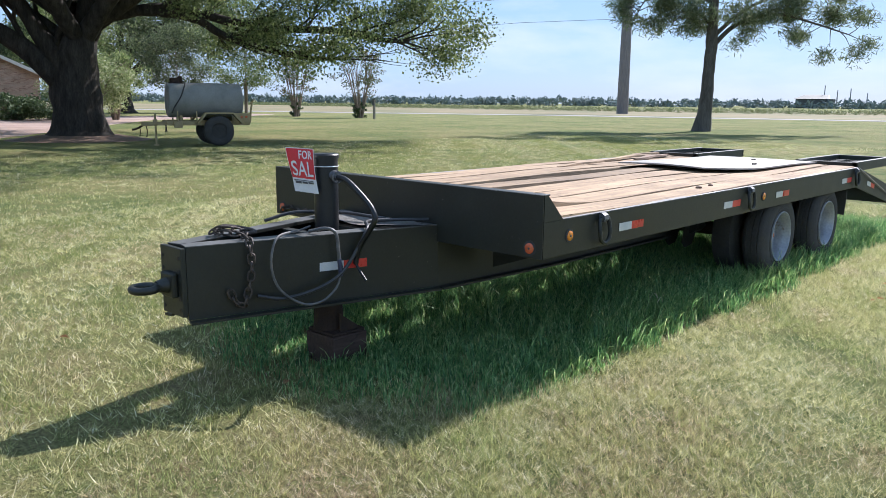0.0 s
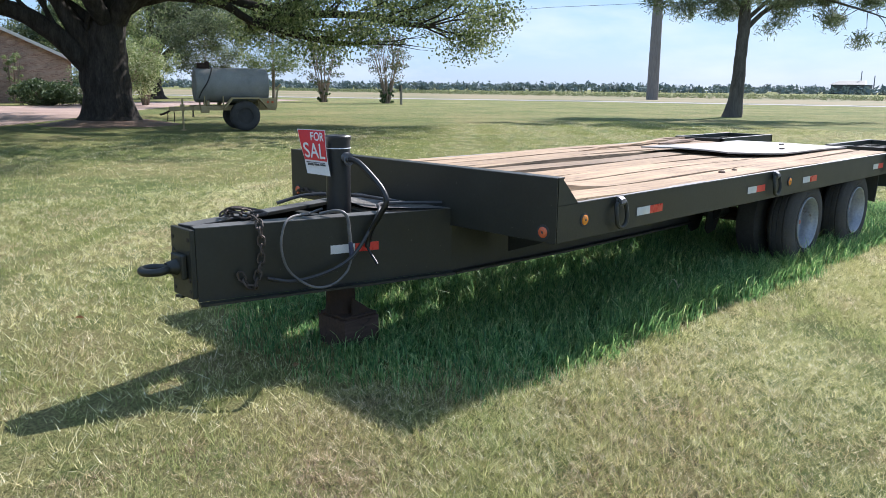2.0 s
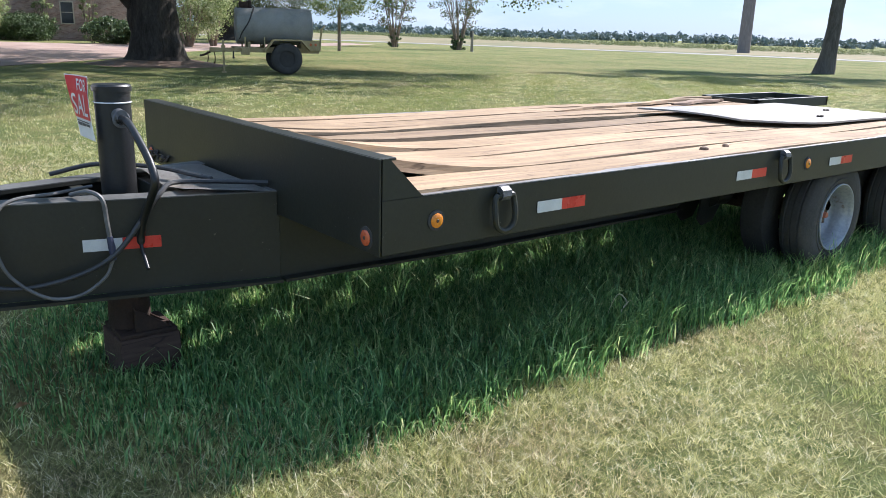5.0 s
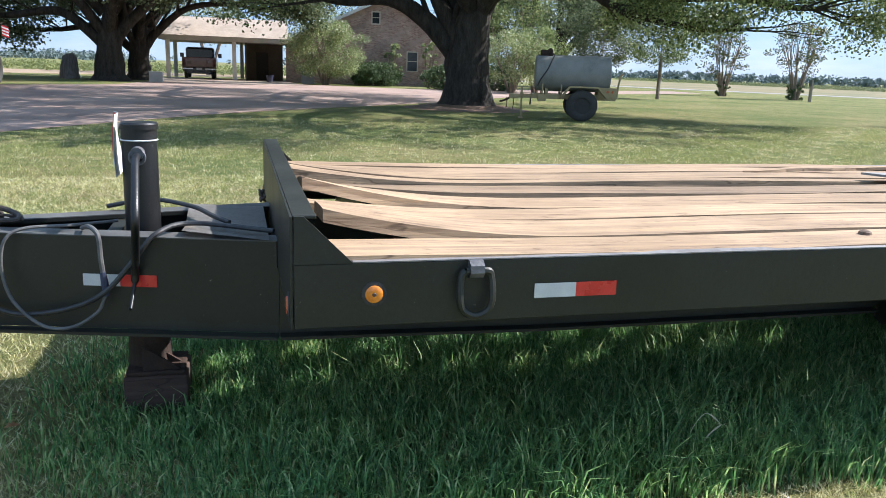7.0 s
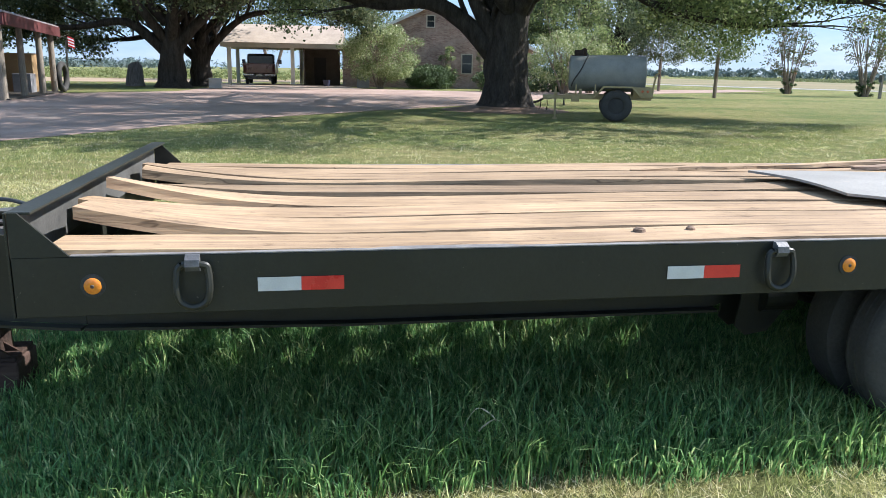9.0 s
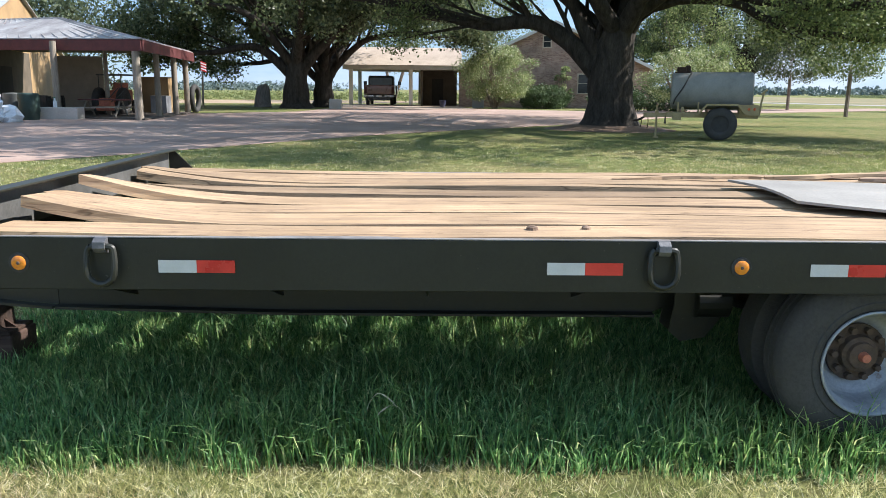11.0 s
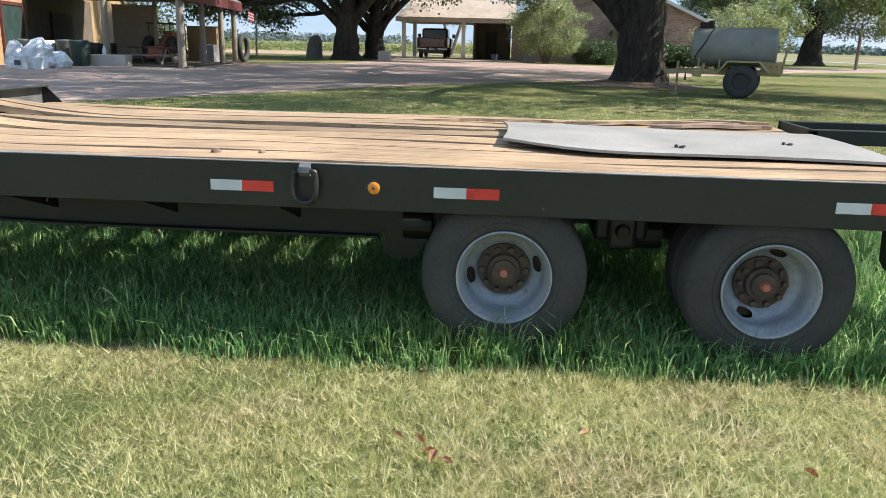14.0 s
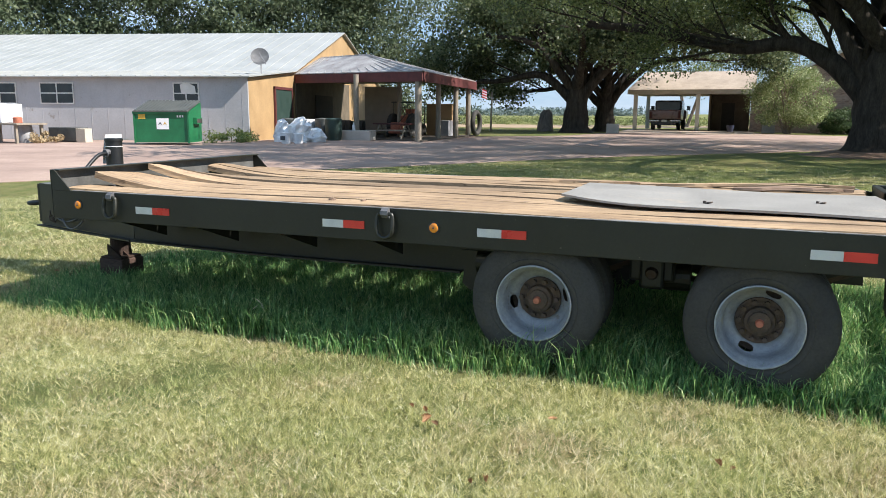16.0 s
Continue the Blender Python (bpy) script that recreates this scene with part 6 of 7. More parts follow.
    rings = [[bm.verts.new(W + TV * (a * s) + TU * (r * math.cos(2 * math.pi * k / 36)) + Vector((0, 0, r * math.sin(2 * math.pi * k / 36) * (1.0 if k % 2 == 0 or r < 0.50 else 0.985)))) for k in range(36)] for a, r in pr]
    for p, q in zip(rings, rings[1:]):
        for k in range(36):
            bm.faces.new([p[k], p[(k + 1) % 36], q[(k + 1) % 36], q[k]])
    bmesh.ops.recalc_face_normals(bm, faces=bm.faces)
    wh = part("wheel", bm, M["rubber"], tank, "big lugged black tyre", True)
    bm = bmesh.new()
    tube(bm, [W - TV * 0.16 * s, W - TV * 0.06 * s, W - TV * 0.05 * s], [0.275, 0.275, 0.1], 24)
    part("rim", bm, M["rubber"], wh, "dark painted rim", True)
bm = bmesh.new()
for v in (-0.45, 0.37):
    prism(bm, [tp(-1.2, v, 0.72), tp(-1.2, v + 0.08, 0.72), tp(-1.95, 0.06, 0.70), tp(-1.95, -0.06, 0.70)], (0, 0, 0.12))
tbox(bm, -2.06, -1.7, -0.09, 0.09, 0.68, 0.84, 0.02)
part("drawbar", bm, M["tan_paint"], tank, "tan towing drawbar")
bm = bmesh.new()
tube(bm, smooth_line([tp(-2.0, 0, 0.72), tp(-2.14, 0, 0.64), tp(-2.32, 0, 0.57), tp(-2.40, 0, 0.57)], 4), 0.035, 8)
part("towing_eye", bm, M["rust"], tank, "rusty towing eye")
bm = bmesh.new()
tube(bm, [tp(-1.59, 0.14, 0.05), tp(-1.59, 0.14, 1.12)], 0.035, 8)
tbox(bm, -1.67, -1.51, 0.06, 0.22, 0.0, 0.05)
tbox(bm, -1.66, -1.52, 0.0, 0.2, 0.70, 0.92, 0.01)
part("jack_leg", bm, M["tan_paint"], tank)
for u, z in ((-1.90, 0.30), (-2.14, 0.34)):
    bm = bmesh.new()
    tube(bm, smooth_line([tp(u, 0.05, 0.70), tp(u + 0.02, 0.07, 0.5), tp(u - 0.01, 0.06, z)], 3), 0.016, 6)
    part("safety_chain", bm, M["rust"], tank, "thin hanging chain")
bm = bmesh.new()
tube(bm, [tp(-1.27, 0.5, 0.74), tp(-1.27, 0.5, 0.56), tp(-1.27, 0.5, 0.50)], [0.02, 0.03, 0.05], 8)
part("hose_coupling", bm, M["rubber"], tank, "black hanging hose coupling", True)
bm = bmesh.new()
tube(bm, [tp(1.82, 0.55, 0.80), tp(1.86, 0.55, 1.25), tp(1.92, 0.55, 1.55)], 0.035, 8)
tube(bm, [tp(1.84, 0.55, 1.50), tp(2.02, 0.55, 1.66)], 0.03, 8)
part("tail_rack", bm, M["tan_paint"], tank)
for u in (1.48, 1.66):
    bm = bmesh.new()
    tube(bm, [tp(u, 0.655, 1.02), tp(u, 0.675, 1.02)], [0.045, 0.04], 12)
    part("tail_lamp", bm, M["red_lens"], tank, "small round red reflector")
bm = bmesh.new()
tbox(bm, -1.06, -0.52, -0.2, 0.2, 2.14, 2.21, 0.01)
tbox(bm, -0.98, -0.66, -0.14, 0.14, 2.21, 2.38, 0.03)
tube(bm, [tp(-0.62, 0, 2.2), tp(-0.62, 0, 2.40), tp(-0.62, 0, 2.44)], [0.09, 0.09, 0.04], 12)
pm = part("pump", bm, M["rust"], tank, "small rusty pump on top")
bm = bmesh.new()
tube(bm, smooth_line([tp(-0.60, 0.0, 2.3), tp(-0.48, 0.2, 2.2), tp(-0.56, 0.46, 2.03), tp(-0.72, 0.63, 1.70), tp(-0.95, 0.62, 1.36), tp(-1.03, 0.5, 1.15)], 5), 0.022, 6)
part("hose", bm, M["rubber"], pm, "black hose down the tank side", True)

# ---- shed with porch ----
C0 = Vector((-31.9, -16.3, 0))
WA = Vector((0.269, -0.963, 0)).normalized()
WB = Vector((-0.963, -0.269, 0)).normalized()


def sp_(a, s, z):
    return C0 + WA * a + WB * s + Vector((0, 0, z))


shed = thing("metal_shed", tuple(C0), "long white metal-roofed shed with yellow gable end", "building")
SL = 46.0
profile = [(0, 3.30), (7.8, 3.95), (20.5, 7.45), (36, 3.6)]
bm = bmesh.new()
prism(bm, [sp_(0, 0, 0), sp_(SL, 0, 0), sp_(SL, 0, 3.28), sp_(0, 0, 3.28)], WB * 0.12)
wall = part("wall", bm, M["wall_metal"], shed, "pale grey ribbed metal wall")
for i in range(75):
    bm = bmesh.new()
    a = 0.3 + i * 0.92
    if a > 44:
        break
    obox(bm, sp_(a, 0, 0.05), WA, -WB, 3.2, 0.03, 0.006)
    part("rib", bm, M["wall_metal"], wall)
bm = bmesh.new()
prism(bm, [sp_(0, 0.13, 0), sp_(0, 36, 0), sp_(0, 36, 3.5)] + [sp_(0, s, z - 0.06) for s, z in profile[::-1][1:-1]] + [sp_(0, 0.13, 3.25)], WA * 0.12)
part("gable_wall", bm, M["wall_yellow"], shed, "yellow painted gable wall")
bm = bmesh.new()
prism(bm, [sp_(SL, 0.13, 0), sp_(SL, 36, 0), sp_(SL, 36, 3.5)] + [sp_(SL, s, z - 0.06) for s, z in profile[::-1][1:-1]] + [sp_(SL, 0.13, 3.25)], -WA * 0.12)
part("gable_wall", bm, M["wall_yellow"], shed)
for (s0, z0), (s1, z1) in zip(profile, profile[1:]):
    bm = bmesh.new()
    lo = -0.35 if s0 == 0 else 0.0
    prism(bm, [sp_(-0.25, s0 + lo, z0 + lo * 0.08), sp_(SL, s0 + lo, z0 + lo * 0.08), sp_(SL, s1, z1), sp_(-0.25, s1, z1)], (0, 0, 0.06))
    rf = part("roof", bm, M["roof_metal"], shed, "bright pale ribbed metal roof")
    if s1 < 30:
        for i in range(58):
            bm = bmesh.new()
            a = 0.2 + i * 0.8
            p0, p1 = sp_(a, s0 + lo, z0 + lo * 0.08 + 0.06), sp_(a, s1, z1 + 0.06)
            prism(bm, [p0, p0 + WA * 0.08, p1 + WA * 0.08, p1], (0, 0, 0.025))
            part("rib", bm, M["roof_metal"], rf)


def shed_window(a0, a1, z0, z1):
    bm = bmesh.new()
    obox(bm, sp_(a0, 0, z0), WA, -WB, z1 - z0, a1 - a0, 0.03)
    w = part("window", bm, M["dark_glass"], shed, "dark four-pane window")
    bm = bmesh.new()
    for aa in (a0 - 0.06, (a0 + a1) / 2 - 0.03, a1):
        obox(bm, sp_(aa, 0, z0 - 0.06), WA, -WB, z1 - z0 + 0.12, 0.06, 0.05)
    for zz in (z0 - 0.06, (z0 + z1) / 2 - 0.025, z1):
        obox(bm, sp_(a0 - 0.06, 0, zz), WA, -WB, 0.06, a1 - a0 + 0.12, 0.045)
    part("window_frame", bm, M["trim_white"], w, "white window frame")


shed_window(2.66, 3.95, 1.95, 2.95)
shed_window(9.56, 11.35, 1.95, 2.95)
shed_window(12.8, 14.6, 1.95, 2.95)
bm = bmesh.new()
prism(bm, [sp_(2.75, -0.06, 2.42), sp_(3.55, -0.06, 2.42), sp_(3.6, -0.06, 2.9), sp_(3.2, -0.06, 3.02), sp_(2.8, -0.06, 2.8)], -WB * 0.015)
part("cover_sheet", bm, M["trim_white"], shed, "pale sheet over part of the window")
bm = bmesh.new()
obox(bm, sp_(-0.02, 4.2, 0.05), WB, -WA, 2.75, 3.0, 0.06)
dr = part("door", bm, M["door_green"], shed, "dark green door in the yellow wall")
bm = bmesh.new()
for s in (4.02, 7.2):
    obox(bm, sp_(-0.02, s, 0.0), WB, -WA, 2.95, 0.18, 0.1)
obox(bm, sp_(-0.02, 4.02, 2.8), WB, -WA, 0.16, 3.36, 0.1)
part("door_frame", bm, M["maroon"], dr, "maroon door frame")

porch = thing("porch", (-38, -12, 0), "open timber-post porch with low hipped roof", "porch")
PE = [Vector((-39.9, -18.8, 3.80)), Vector((-35.9, -8.2, 3.66)), Vector((-47.2, -9.3, 3.55)), Vector((-52.0, -21.9, 3.75))]
R1, R2 = Vector((-41.2, -14.3, 4.98)), Vector((-45.5, -20.0, 5.2))
for tri_ in ((PE[0], PE[1], R1, R2), (PE[1], PE[2], R1), (PE[2], PE[3], R2, R1)):
    bm = bmesh.new()
    prism(bm, list(tri_), (0, 0, 0.05))
    rf = part("roof", bm, M["porch_metal"], porch, "patchy grey metal porch roof")
    a, b, c_, e_ = tri_[0], tri_[1], tri_[2], tri_[-1]
    for i in range(1, 14):
        f = i / 14
        p0, p1 = a.lerp(b, f), e_.lerp(c_, f) if len(tri_) == 4 else a.lerp(b, f).lerp(c_, 0.97)
        bm = bmesh.new()
        tube(bm, [p0 + Vector((0, 0, 0.06)), p1 + Vector((0, 0, 0.06))], 0.02, 4)
        part("rib", bm, M["porch_metal"], rf)
for a, b in ((PE[0], PE[1]), (PE[1], PE[2])):
    bm = bmesh.new()
    d = (b - a)
    n = Vector((-d.y, d.x, 0)).normalized() * -0.06
    prism(bm, [a - Vector((0, 0, 0.02)), b - Vector((0, 0, 0.02)), b - Vector((0, 0, 0.52)), a - Vector((0, 0, 0.52))], n)
    part("fascia", bm, M["maroon"], porch, "maroon fascia board")
bm = bmesh.new()
prism(bm, [p - Vector((0, 0, 0.06)) for p in PE], (0, 0, 0.03))
part("soffit", bm, M["boards"], porch)
for x, y, r in ((-37.3, -12.9, 0.17), (-36.2, -8.6, 0.2), (-40.0, -9.0, 0.16), (-43.3, -9.2, 0.17), (-46.6, -9.6, 0.17), (-41.0, -12.0, 0.12)):
    bm = bmesh.new()
    tube(bm, [(x, y, -0.05), (x + 0.03, y, 1.6), (x, y, 3.62)], [r, r * 0.92, r * 0.86], 12)
    part("post", bm, M["post_wood"], porch, "weathered round timber post", True)
bm = bmesh.new()
prism(bm, [(-39.6, -18.3, 0.02), (-36.0, -8.3, 0.02), (-47.0, -9.3, 0.02), (-51.5, -21.6, 0.02)], (0, 0, 0.06))
part("slab", bm, M["boards"], porch, "dark stained concrete slab")
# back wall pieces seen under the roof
# board colour is darkened here to stand for shade below the roof
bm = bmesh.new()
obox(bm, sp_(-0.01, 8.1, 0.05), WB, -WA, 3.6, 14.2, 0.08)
part("board_lining", bm, M["lining_shade"], porch, "tan board wall under the porch, shade put into its colour")
bm = bmesh.new()
obox(bm, (-46.9, -17.4, 0), (-0.25, 0.97, 0), (-0.97, -0.25, 0), 3.3, 2.6, 0.12)
part("screen_wall", bm, M["tan_trim"], porch, "pale tan screen wall")
# flat dark panel on the wall; its colour is the doorway's shade
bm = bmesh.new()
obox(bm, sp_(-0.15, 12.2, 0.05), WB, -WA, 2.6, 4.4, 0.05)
part("doorway_shade", bm, M["recess_shade"], porch, "dark panel standing for the unlit double doorway")


def item(name, bm, key, label, category, smooth=False, at=None, group=""):
    return solo(name, bm, M[key], label, category, group, at=at, smooth=smooth)


item("concrete_block", boxes((-36.75, -36.0, -13.2, -11.4, 0.0, 0.55), bev=0.02), "concrete", "pale concrete step block in front of the porch", "block", at=(-36.4, -12.3, 0))
tb = thing("picnic_table", (-38.5, -11.2, 0), "wooden picnic table with red top under the porch", "table")
part("tabletop", boxes((-38.9, -38.1, -12.3, -10.0, 0.86, 0.92), bev=0.01), M["maroon"], tb, "red painted top")
for x in (-39.35, -37.9):
    part("bench", boxes((x, x + 0.28, -12.2, -10.1, 0.5, 0.55), bev=0.01), M["post_wood"], tb)
for y in (-12.0, -10.35):
    bm = bmesh.new()
    tube(bm, [(-39.3, y, 0.05), (-38.6, y, 0.86)], 0.05, 6)
    tube(bm, [(-37.7, y, 0.05), (-38.4, y, 0.86)], 0.05, 6)
    tube(bm, [(-39.3, y, 0.47), (-37.7, y, 0.47)], 0.045, 6)
    part("leg", bm, M["post_wood"], tb)
bt = thing("bottle", (-36.4, -12.6, 0.55), "white bottle standing on the concrete block", "bottle")
bm = bmesh.new()
lathe(bm, [(0.55, 0.09), (0.80, 0.09), (0.88, 0.04), (0.98, 0.035), (0.99, 0.001)], 14, "z", (-36.4, -12.6, 0))
part("body", bm, M["white_plastic"], bt, "", True)
part("cap", cyl(bmesh.new(), (-36.4, -12.6, 0.985), (-36.4, -12.6, 1.03), 0.04, 10), M["dump_green"], bt, "green cap")


def heap(at, r, h, seed, seg=18):
    """A slumped sack: a lumpy rounded body."""
    bm = bmesh.new()
    lathe(bm, [(0.0, r * 0.92), (h * 0.2, r), (h * 0.45, r * 0.95), (h * 0.7, r * 0.8), (h * 0.9, r * 0.5), (h, r * 0.2), (h * 1.02, 0.001)], seg, "z", at)
    for v in bm.verts:
        k = noise.noise_vector(v.co * 2.4 + Vector((seed, 0, 0))) * r * 0.45 + noise.noise_vector(v.co * 6.0 + Vector((seed, 3, 0))) * r * 0.35
        v.co += Vector((k.x, k.y, k.z * 0.5 if v.co.z > at[2] + 0.05 else 0))
    return bm


for i, (x, y, r, h) in enumerate(((-32.3, -14.5, 0.45, 1.15), (-32.4, -13.5, 0.6, 1.2), (-32.9, -12.9, 0.45, 0.7))):
    item("trash_bag", heap((x, y, 0.0), r, h, i * 7.3), "white_plastic", "full white plastic bag heaped by the shed", "bag", False, (x, y, 0), "heaped bags")
bk = thing("bucket", (-30.6, -13.2, 0), "white plastic bucket with a dark label", "bucket")
bm = bmesh.new()
lathe(bm, [(0.0, 0.22), (0.5, 0.27), (0.54, 0.28), (0.55, 0.24), (0.53, 0.001)], 20, "z", (-30.6, -13.2, 0))
part("body", bm, M["white_plastic"], bk, "", True)
part("label_patch", boxes((-30.36, -30.33, -13.36, -13.1, 0.18, 0.38)), M["ink"], bk, "dark printed label")
item("bucket", lathe(bmesh.new(), [(0.0, 0.2), (0.48, 0.25), (0.5, 0.2), (0.49, 0.001)], 18, "z", (-30.9, -12.7, 0)), "white_plastic", "plain white plastic bucket", "bucket", True, (-30.9, -12.7, 0))
for x, y, k, lab in ((-33.6, -14.9, "dark_plastic", "dark plastic wheeled bin beside the bags"), (-35.4, -13.3, "door_green", "dark blue-green plastic drum under the porch"), (-36.0, -14.3, "dark_plastic", "dark drum under the porch")):
    bm = bmesh.new()
    lathe(bm, [(0.0, 0.40), (0.35, 0.44), (0.38, 0.46), (0.75, 0.45), (1.15, 0.46), (1.2, 0.42), (1.22, 0.001)], 20, "z", (x, y, 0.0))
    item("drum", bm, k, lab, "drum", True, (x, y, 0))
item("freezer", boxes((-36.1, -35.3, -15.9, -14.9, 0.05, 1.15), bev=0.03), "white_plastic", "white box freezer against the wall", "freezer", at=(-35.7, -15.4, 0))
tr = thing("tractor", (-43.0, -12.2, 0), "old red tractor with dark canopy under the porch", "tractor")
part("body", boxes((-44.2, -42.4, -12.7, -11.9, 0.7, 1.35), (-43.9, -43.2, -12.6, -12.0, 1.3, 1.75), bev=0.05), M["hub_red"], tr, "red hood")
for x, y, r in ((-42.3, -11.7, 0.75), (-42.3, -13.0, 0.75), (-44.2, -11.8, 0.42), (-44.2, -12.9, 0.42)):
    bm = bmesh.new()
    torus(bm, (x, y, r), r * 0.74, r * 0.26, (1, 0, 0), (0, 0, 1), 28, 10)
    cyl(bm, (x, y - 0.08, r), (x, y + 0.08, r), r * 0.5, 18)
    part("wheel", bm, M["rubber"], tr, "", True)
bm = bmesh.new()
tube(bm, [(-42.5, -12.3, 1.3), (-42.2, -12.3, 1.75)], 0.03, 6)
torus(bm, (-42.2, -12.3, 1.78), 0.2, 0.02, (1, 0, 0.5), (0, 1, 0), 18, 6)
part("steering_wheel", bm, M["maroon"], tr)
bm = boxes((-44.3, -42.0, -13.0, -11.6, 2.12, 2.2), bev=0.03)
part("canopy", bm, M["dark_plastic"], tr, "thin dark canopy")
for x in (-44.2, -42.1):
    for y in (-12.9, -11.7):
        part("canopy_post", tube(bmesh.new(), [(x, y, 0.7), (x, y, 2.12)], 0.025, 6), M["dark_plastic"], tr)
tl = thing("garden_tiller", (-40.3, -11.6, 0.08), "red garden tiller with long bent handlebars", "tiller")
part("engine", boxes((-40.6, -40.0, -12.1, -11.5, 0.5, 0.95), (-40.5, -40.1, -12.3, -11.3, 0.3, 0.55), bev=0.05), M["hub_red"], tl, "red engine housing")
for y in (-12.0, -11.6):
    part("handlebar", tube(bmesh.new(), smooth_line([(-40.2, y, 0.7), (-40.0, y + 0.5, 1.0), (-39.9, y + 1.0, 1.45), (-39.9, y + 1.15, 1.4)], 4), 0.022, 6), M["dark_plastic"], tl)
for y in (-12.35, -11.25):
    bm = bmesh.new()
    torus(bm, (-40.3, y, 0.35), 0.2, 0.07, (1, 0, 0), (0, 0, 1), 20, 8)
    cyl(bm, (-40.3, y - 0.04, 0.35), (-40.3, y + 0.04, 0.35), 0.14, 12)
    part("wheel", bm, M["rubber"], tl, "", True)
item("equipment_cabinet", boxes((-46.2, -45.2, -12.0, -10.2, 0.06, 2.1), bev=0.03), "wall_yellow", "orange-tan plywood box under the porch", "cabinet", at=(-45.7, -11.3, 0))
item("loose_tyre", torus(bmesh.new(), (-48.2, -9.6, 0.85), 0.72, 0.16, (1, 0, 0), (0, 0, 1), 30, 10), "rubber", "large black tyre leaning by the porch", "tyre", True, (-48.2, -9.6, 0))
item("wire_crate", boxes((-44.9, -44.1, -10.9, -10.0, 0.06, 1.05), bev=0.02), "dish_grey", "grey crate beside porch posts", "crate", at=(-44.5, -10.4, 0))
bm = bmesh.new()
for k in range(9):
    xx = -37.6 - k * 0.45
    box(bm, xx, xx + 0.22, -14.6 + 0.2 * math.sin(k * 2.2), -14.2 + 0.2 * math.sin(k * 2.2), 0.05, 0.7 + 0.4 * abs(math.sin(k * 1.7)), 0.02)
item("clutter", bm, "recess_shade", "dark workshop clutter against the porch wall", "clutter")
fl = thing("flag", (-47.3, -8.9, 2.6), "small striped flag hanging from the porch", "flag")
for i in range(7):
    bm = bmesh.new()
    prism(bm, [(-47.3, -8.9 + 0.0, 3.1 - i * 0.08), (-47.4, -8.6, 2.98 - i * 0.08), (-47.4, -8.6, 2.9 - i * 0.08), (-47.3, -8.9, 3.02 - i * 0.08)], (0.01, 0, 0))
    part("stripe", bm, M["tape_red" if i % 2 == 0 else "sign_white"], fl)
part("staff", tube(bmesh.new(), [(-47.25, -9.5, 2.9), (-47.35, -8.85, 3.2)], 0.02, 6), M["post_wood"], fl)
item("wooden_pole", tube(bmesh.new(), [(-62, -13.2, -0.1), (-62, -13.1, 3.3)], [0.09, 0.07], 8), "post_wood", "bare wooden pole in the yard", "pole", True, (-62, -13.2, 0))

# satellite dish on the shed roof
dish = thing("satellite_dish", tuple(sp_(-0.1, 3.0, 3.6)), "grey satellite dish on the shed roof", "satellite dish")
DC = sp_(0.2, 2.6, 4.45)
dn = Vector((0.75, 0.45, 0.35)).normalized()
du = dn.orthogonal().normalized()
dv = dn.cross(du)
bm = bmesh.new()
rr_ = [0.001, 0.17, 0.34, 0.49]
rings = [[bm.verts.new(DC + (du * math.cos(2 * math.pi * k / 24) + dv * math.sin(2 * math.pi * k / 24)) * r + dn * (r * r * 0.5)) for k in range(24)] for r in rr_]
for p, q in zip(rings, rings[1:]):
    for k in range(24):
        bm.faces.new([p[k], p[(k + 1) % 24], q[(k + 1) % 24], q[k]])
bmesh.ops.solidify(bm, geom=bm.faces, thickness=0.02)
part("reflector", bm, M["dish_grey"], dish, "", True)
part("mast", tube(bmesh.new(), [sp_(0.2, 2.75, 3.45), sp_(0.2, 2.75, 4.3)], 0.035, 8), M["dish_grey"], dish)
part("feed_arm", tube(bmesh.new(), [DC - dv * 0.5, DC + dn * 0.55], 0.02, 6), M["dish_grey"], dish)

# ---- dumpster ----
dmp = thing("dumpster", (-27.4, -18.0, 0), "green steel dumpster with dark plastic lids", "dumpster")
DU = Vector((-0.36, 0.93, 0)).normalized()
DV = Vector((-0.93, -0.36, 0)).normalized()
D0 = Vector((-26.0, -18.35, 0))
LU, LV = 2.55, 1.75


def dp(u, v, z):
    return D0 + DU * u + DV * v + Vector((0, 0, z))


bm = bmesh.new()
prism(bm, [dp(0, 0.0, 0.12), dp(0, LV, 0.12), dp(0, LV, 1.95), dp(0, 0.0, 1.5)], DU * LU)
bd = part("body", bm, M["dump_green"], dmp, "green painted steel body")
for u in (0.0, LU - 0.07):
    bm = bmesh.new()
    prism(bm, [dp(u, -0.05, 0.1), dp(u, 0.0, 0.1), dp(u, 0.0, 1.52), dp(u, -0.05, 1.5)], DU * 0.07)
    part("edge_rail", bm, M["dump_green"], bd)
bm = bmesh.new()
prism(bm, [dp(-0.02, -0.06, 1.40), dp(-0.02, 0.0, 1.40), dp(-0.02, 0.0, 1.52), dp(-0.02, -0.06, 1.52)], DU * (LU + 0.04))
part("top_rail", bm, M["dump_green"], bd)
for k in range(2):
    bm = bmesh.new()
    u0 = 0.02 + k * (LU / 2)
    prism(bm, [dp(u0, -0.1, 1.5), dp(u0, LV + 0.02, 1.99), dp(u0, LV + 0.02, 2.04), dp(u0, -0.1, 1.55)], DU * (LU / 2 - 0.03))
    ld = part("lid", bm, M["dark_plastic"], dmp, "dark ribbed plastic lid")
    for j in range(7):
        bm = bmesh.new()
        q0, q1 = dp(u0 + 0.08 + j * 0.17, -0.1, 1.55), dp(u0 + 0.08 + j * 0.17, LV, 2.04)
        prism(bm, [q0, q0 + DU * 0.08, q1 + DU * 0.08, q1], (0, 0, 0.03))
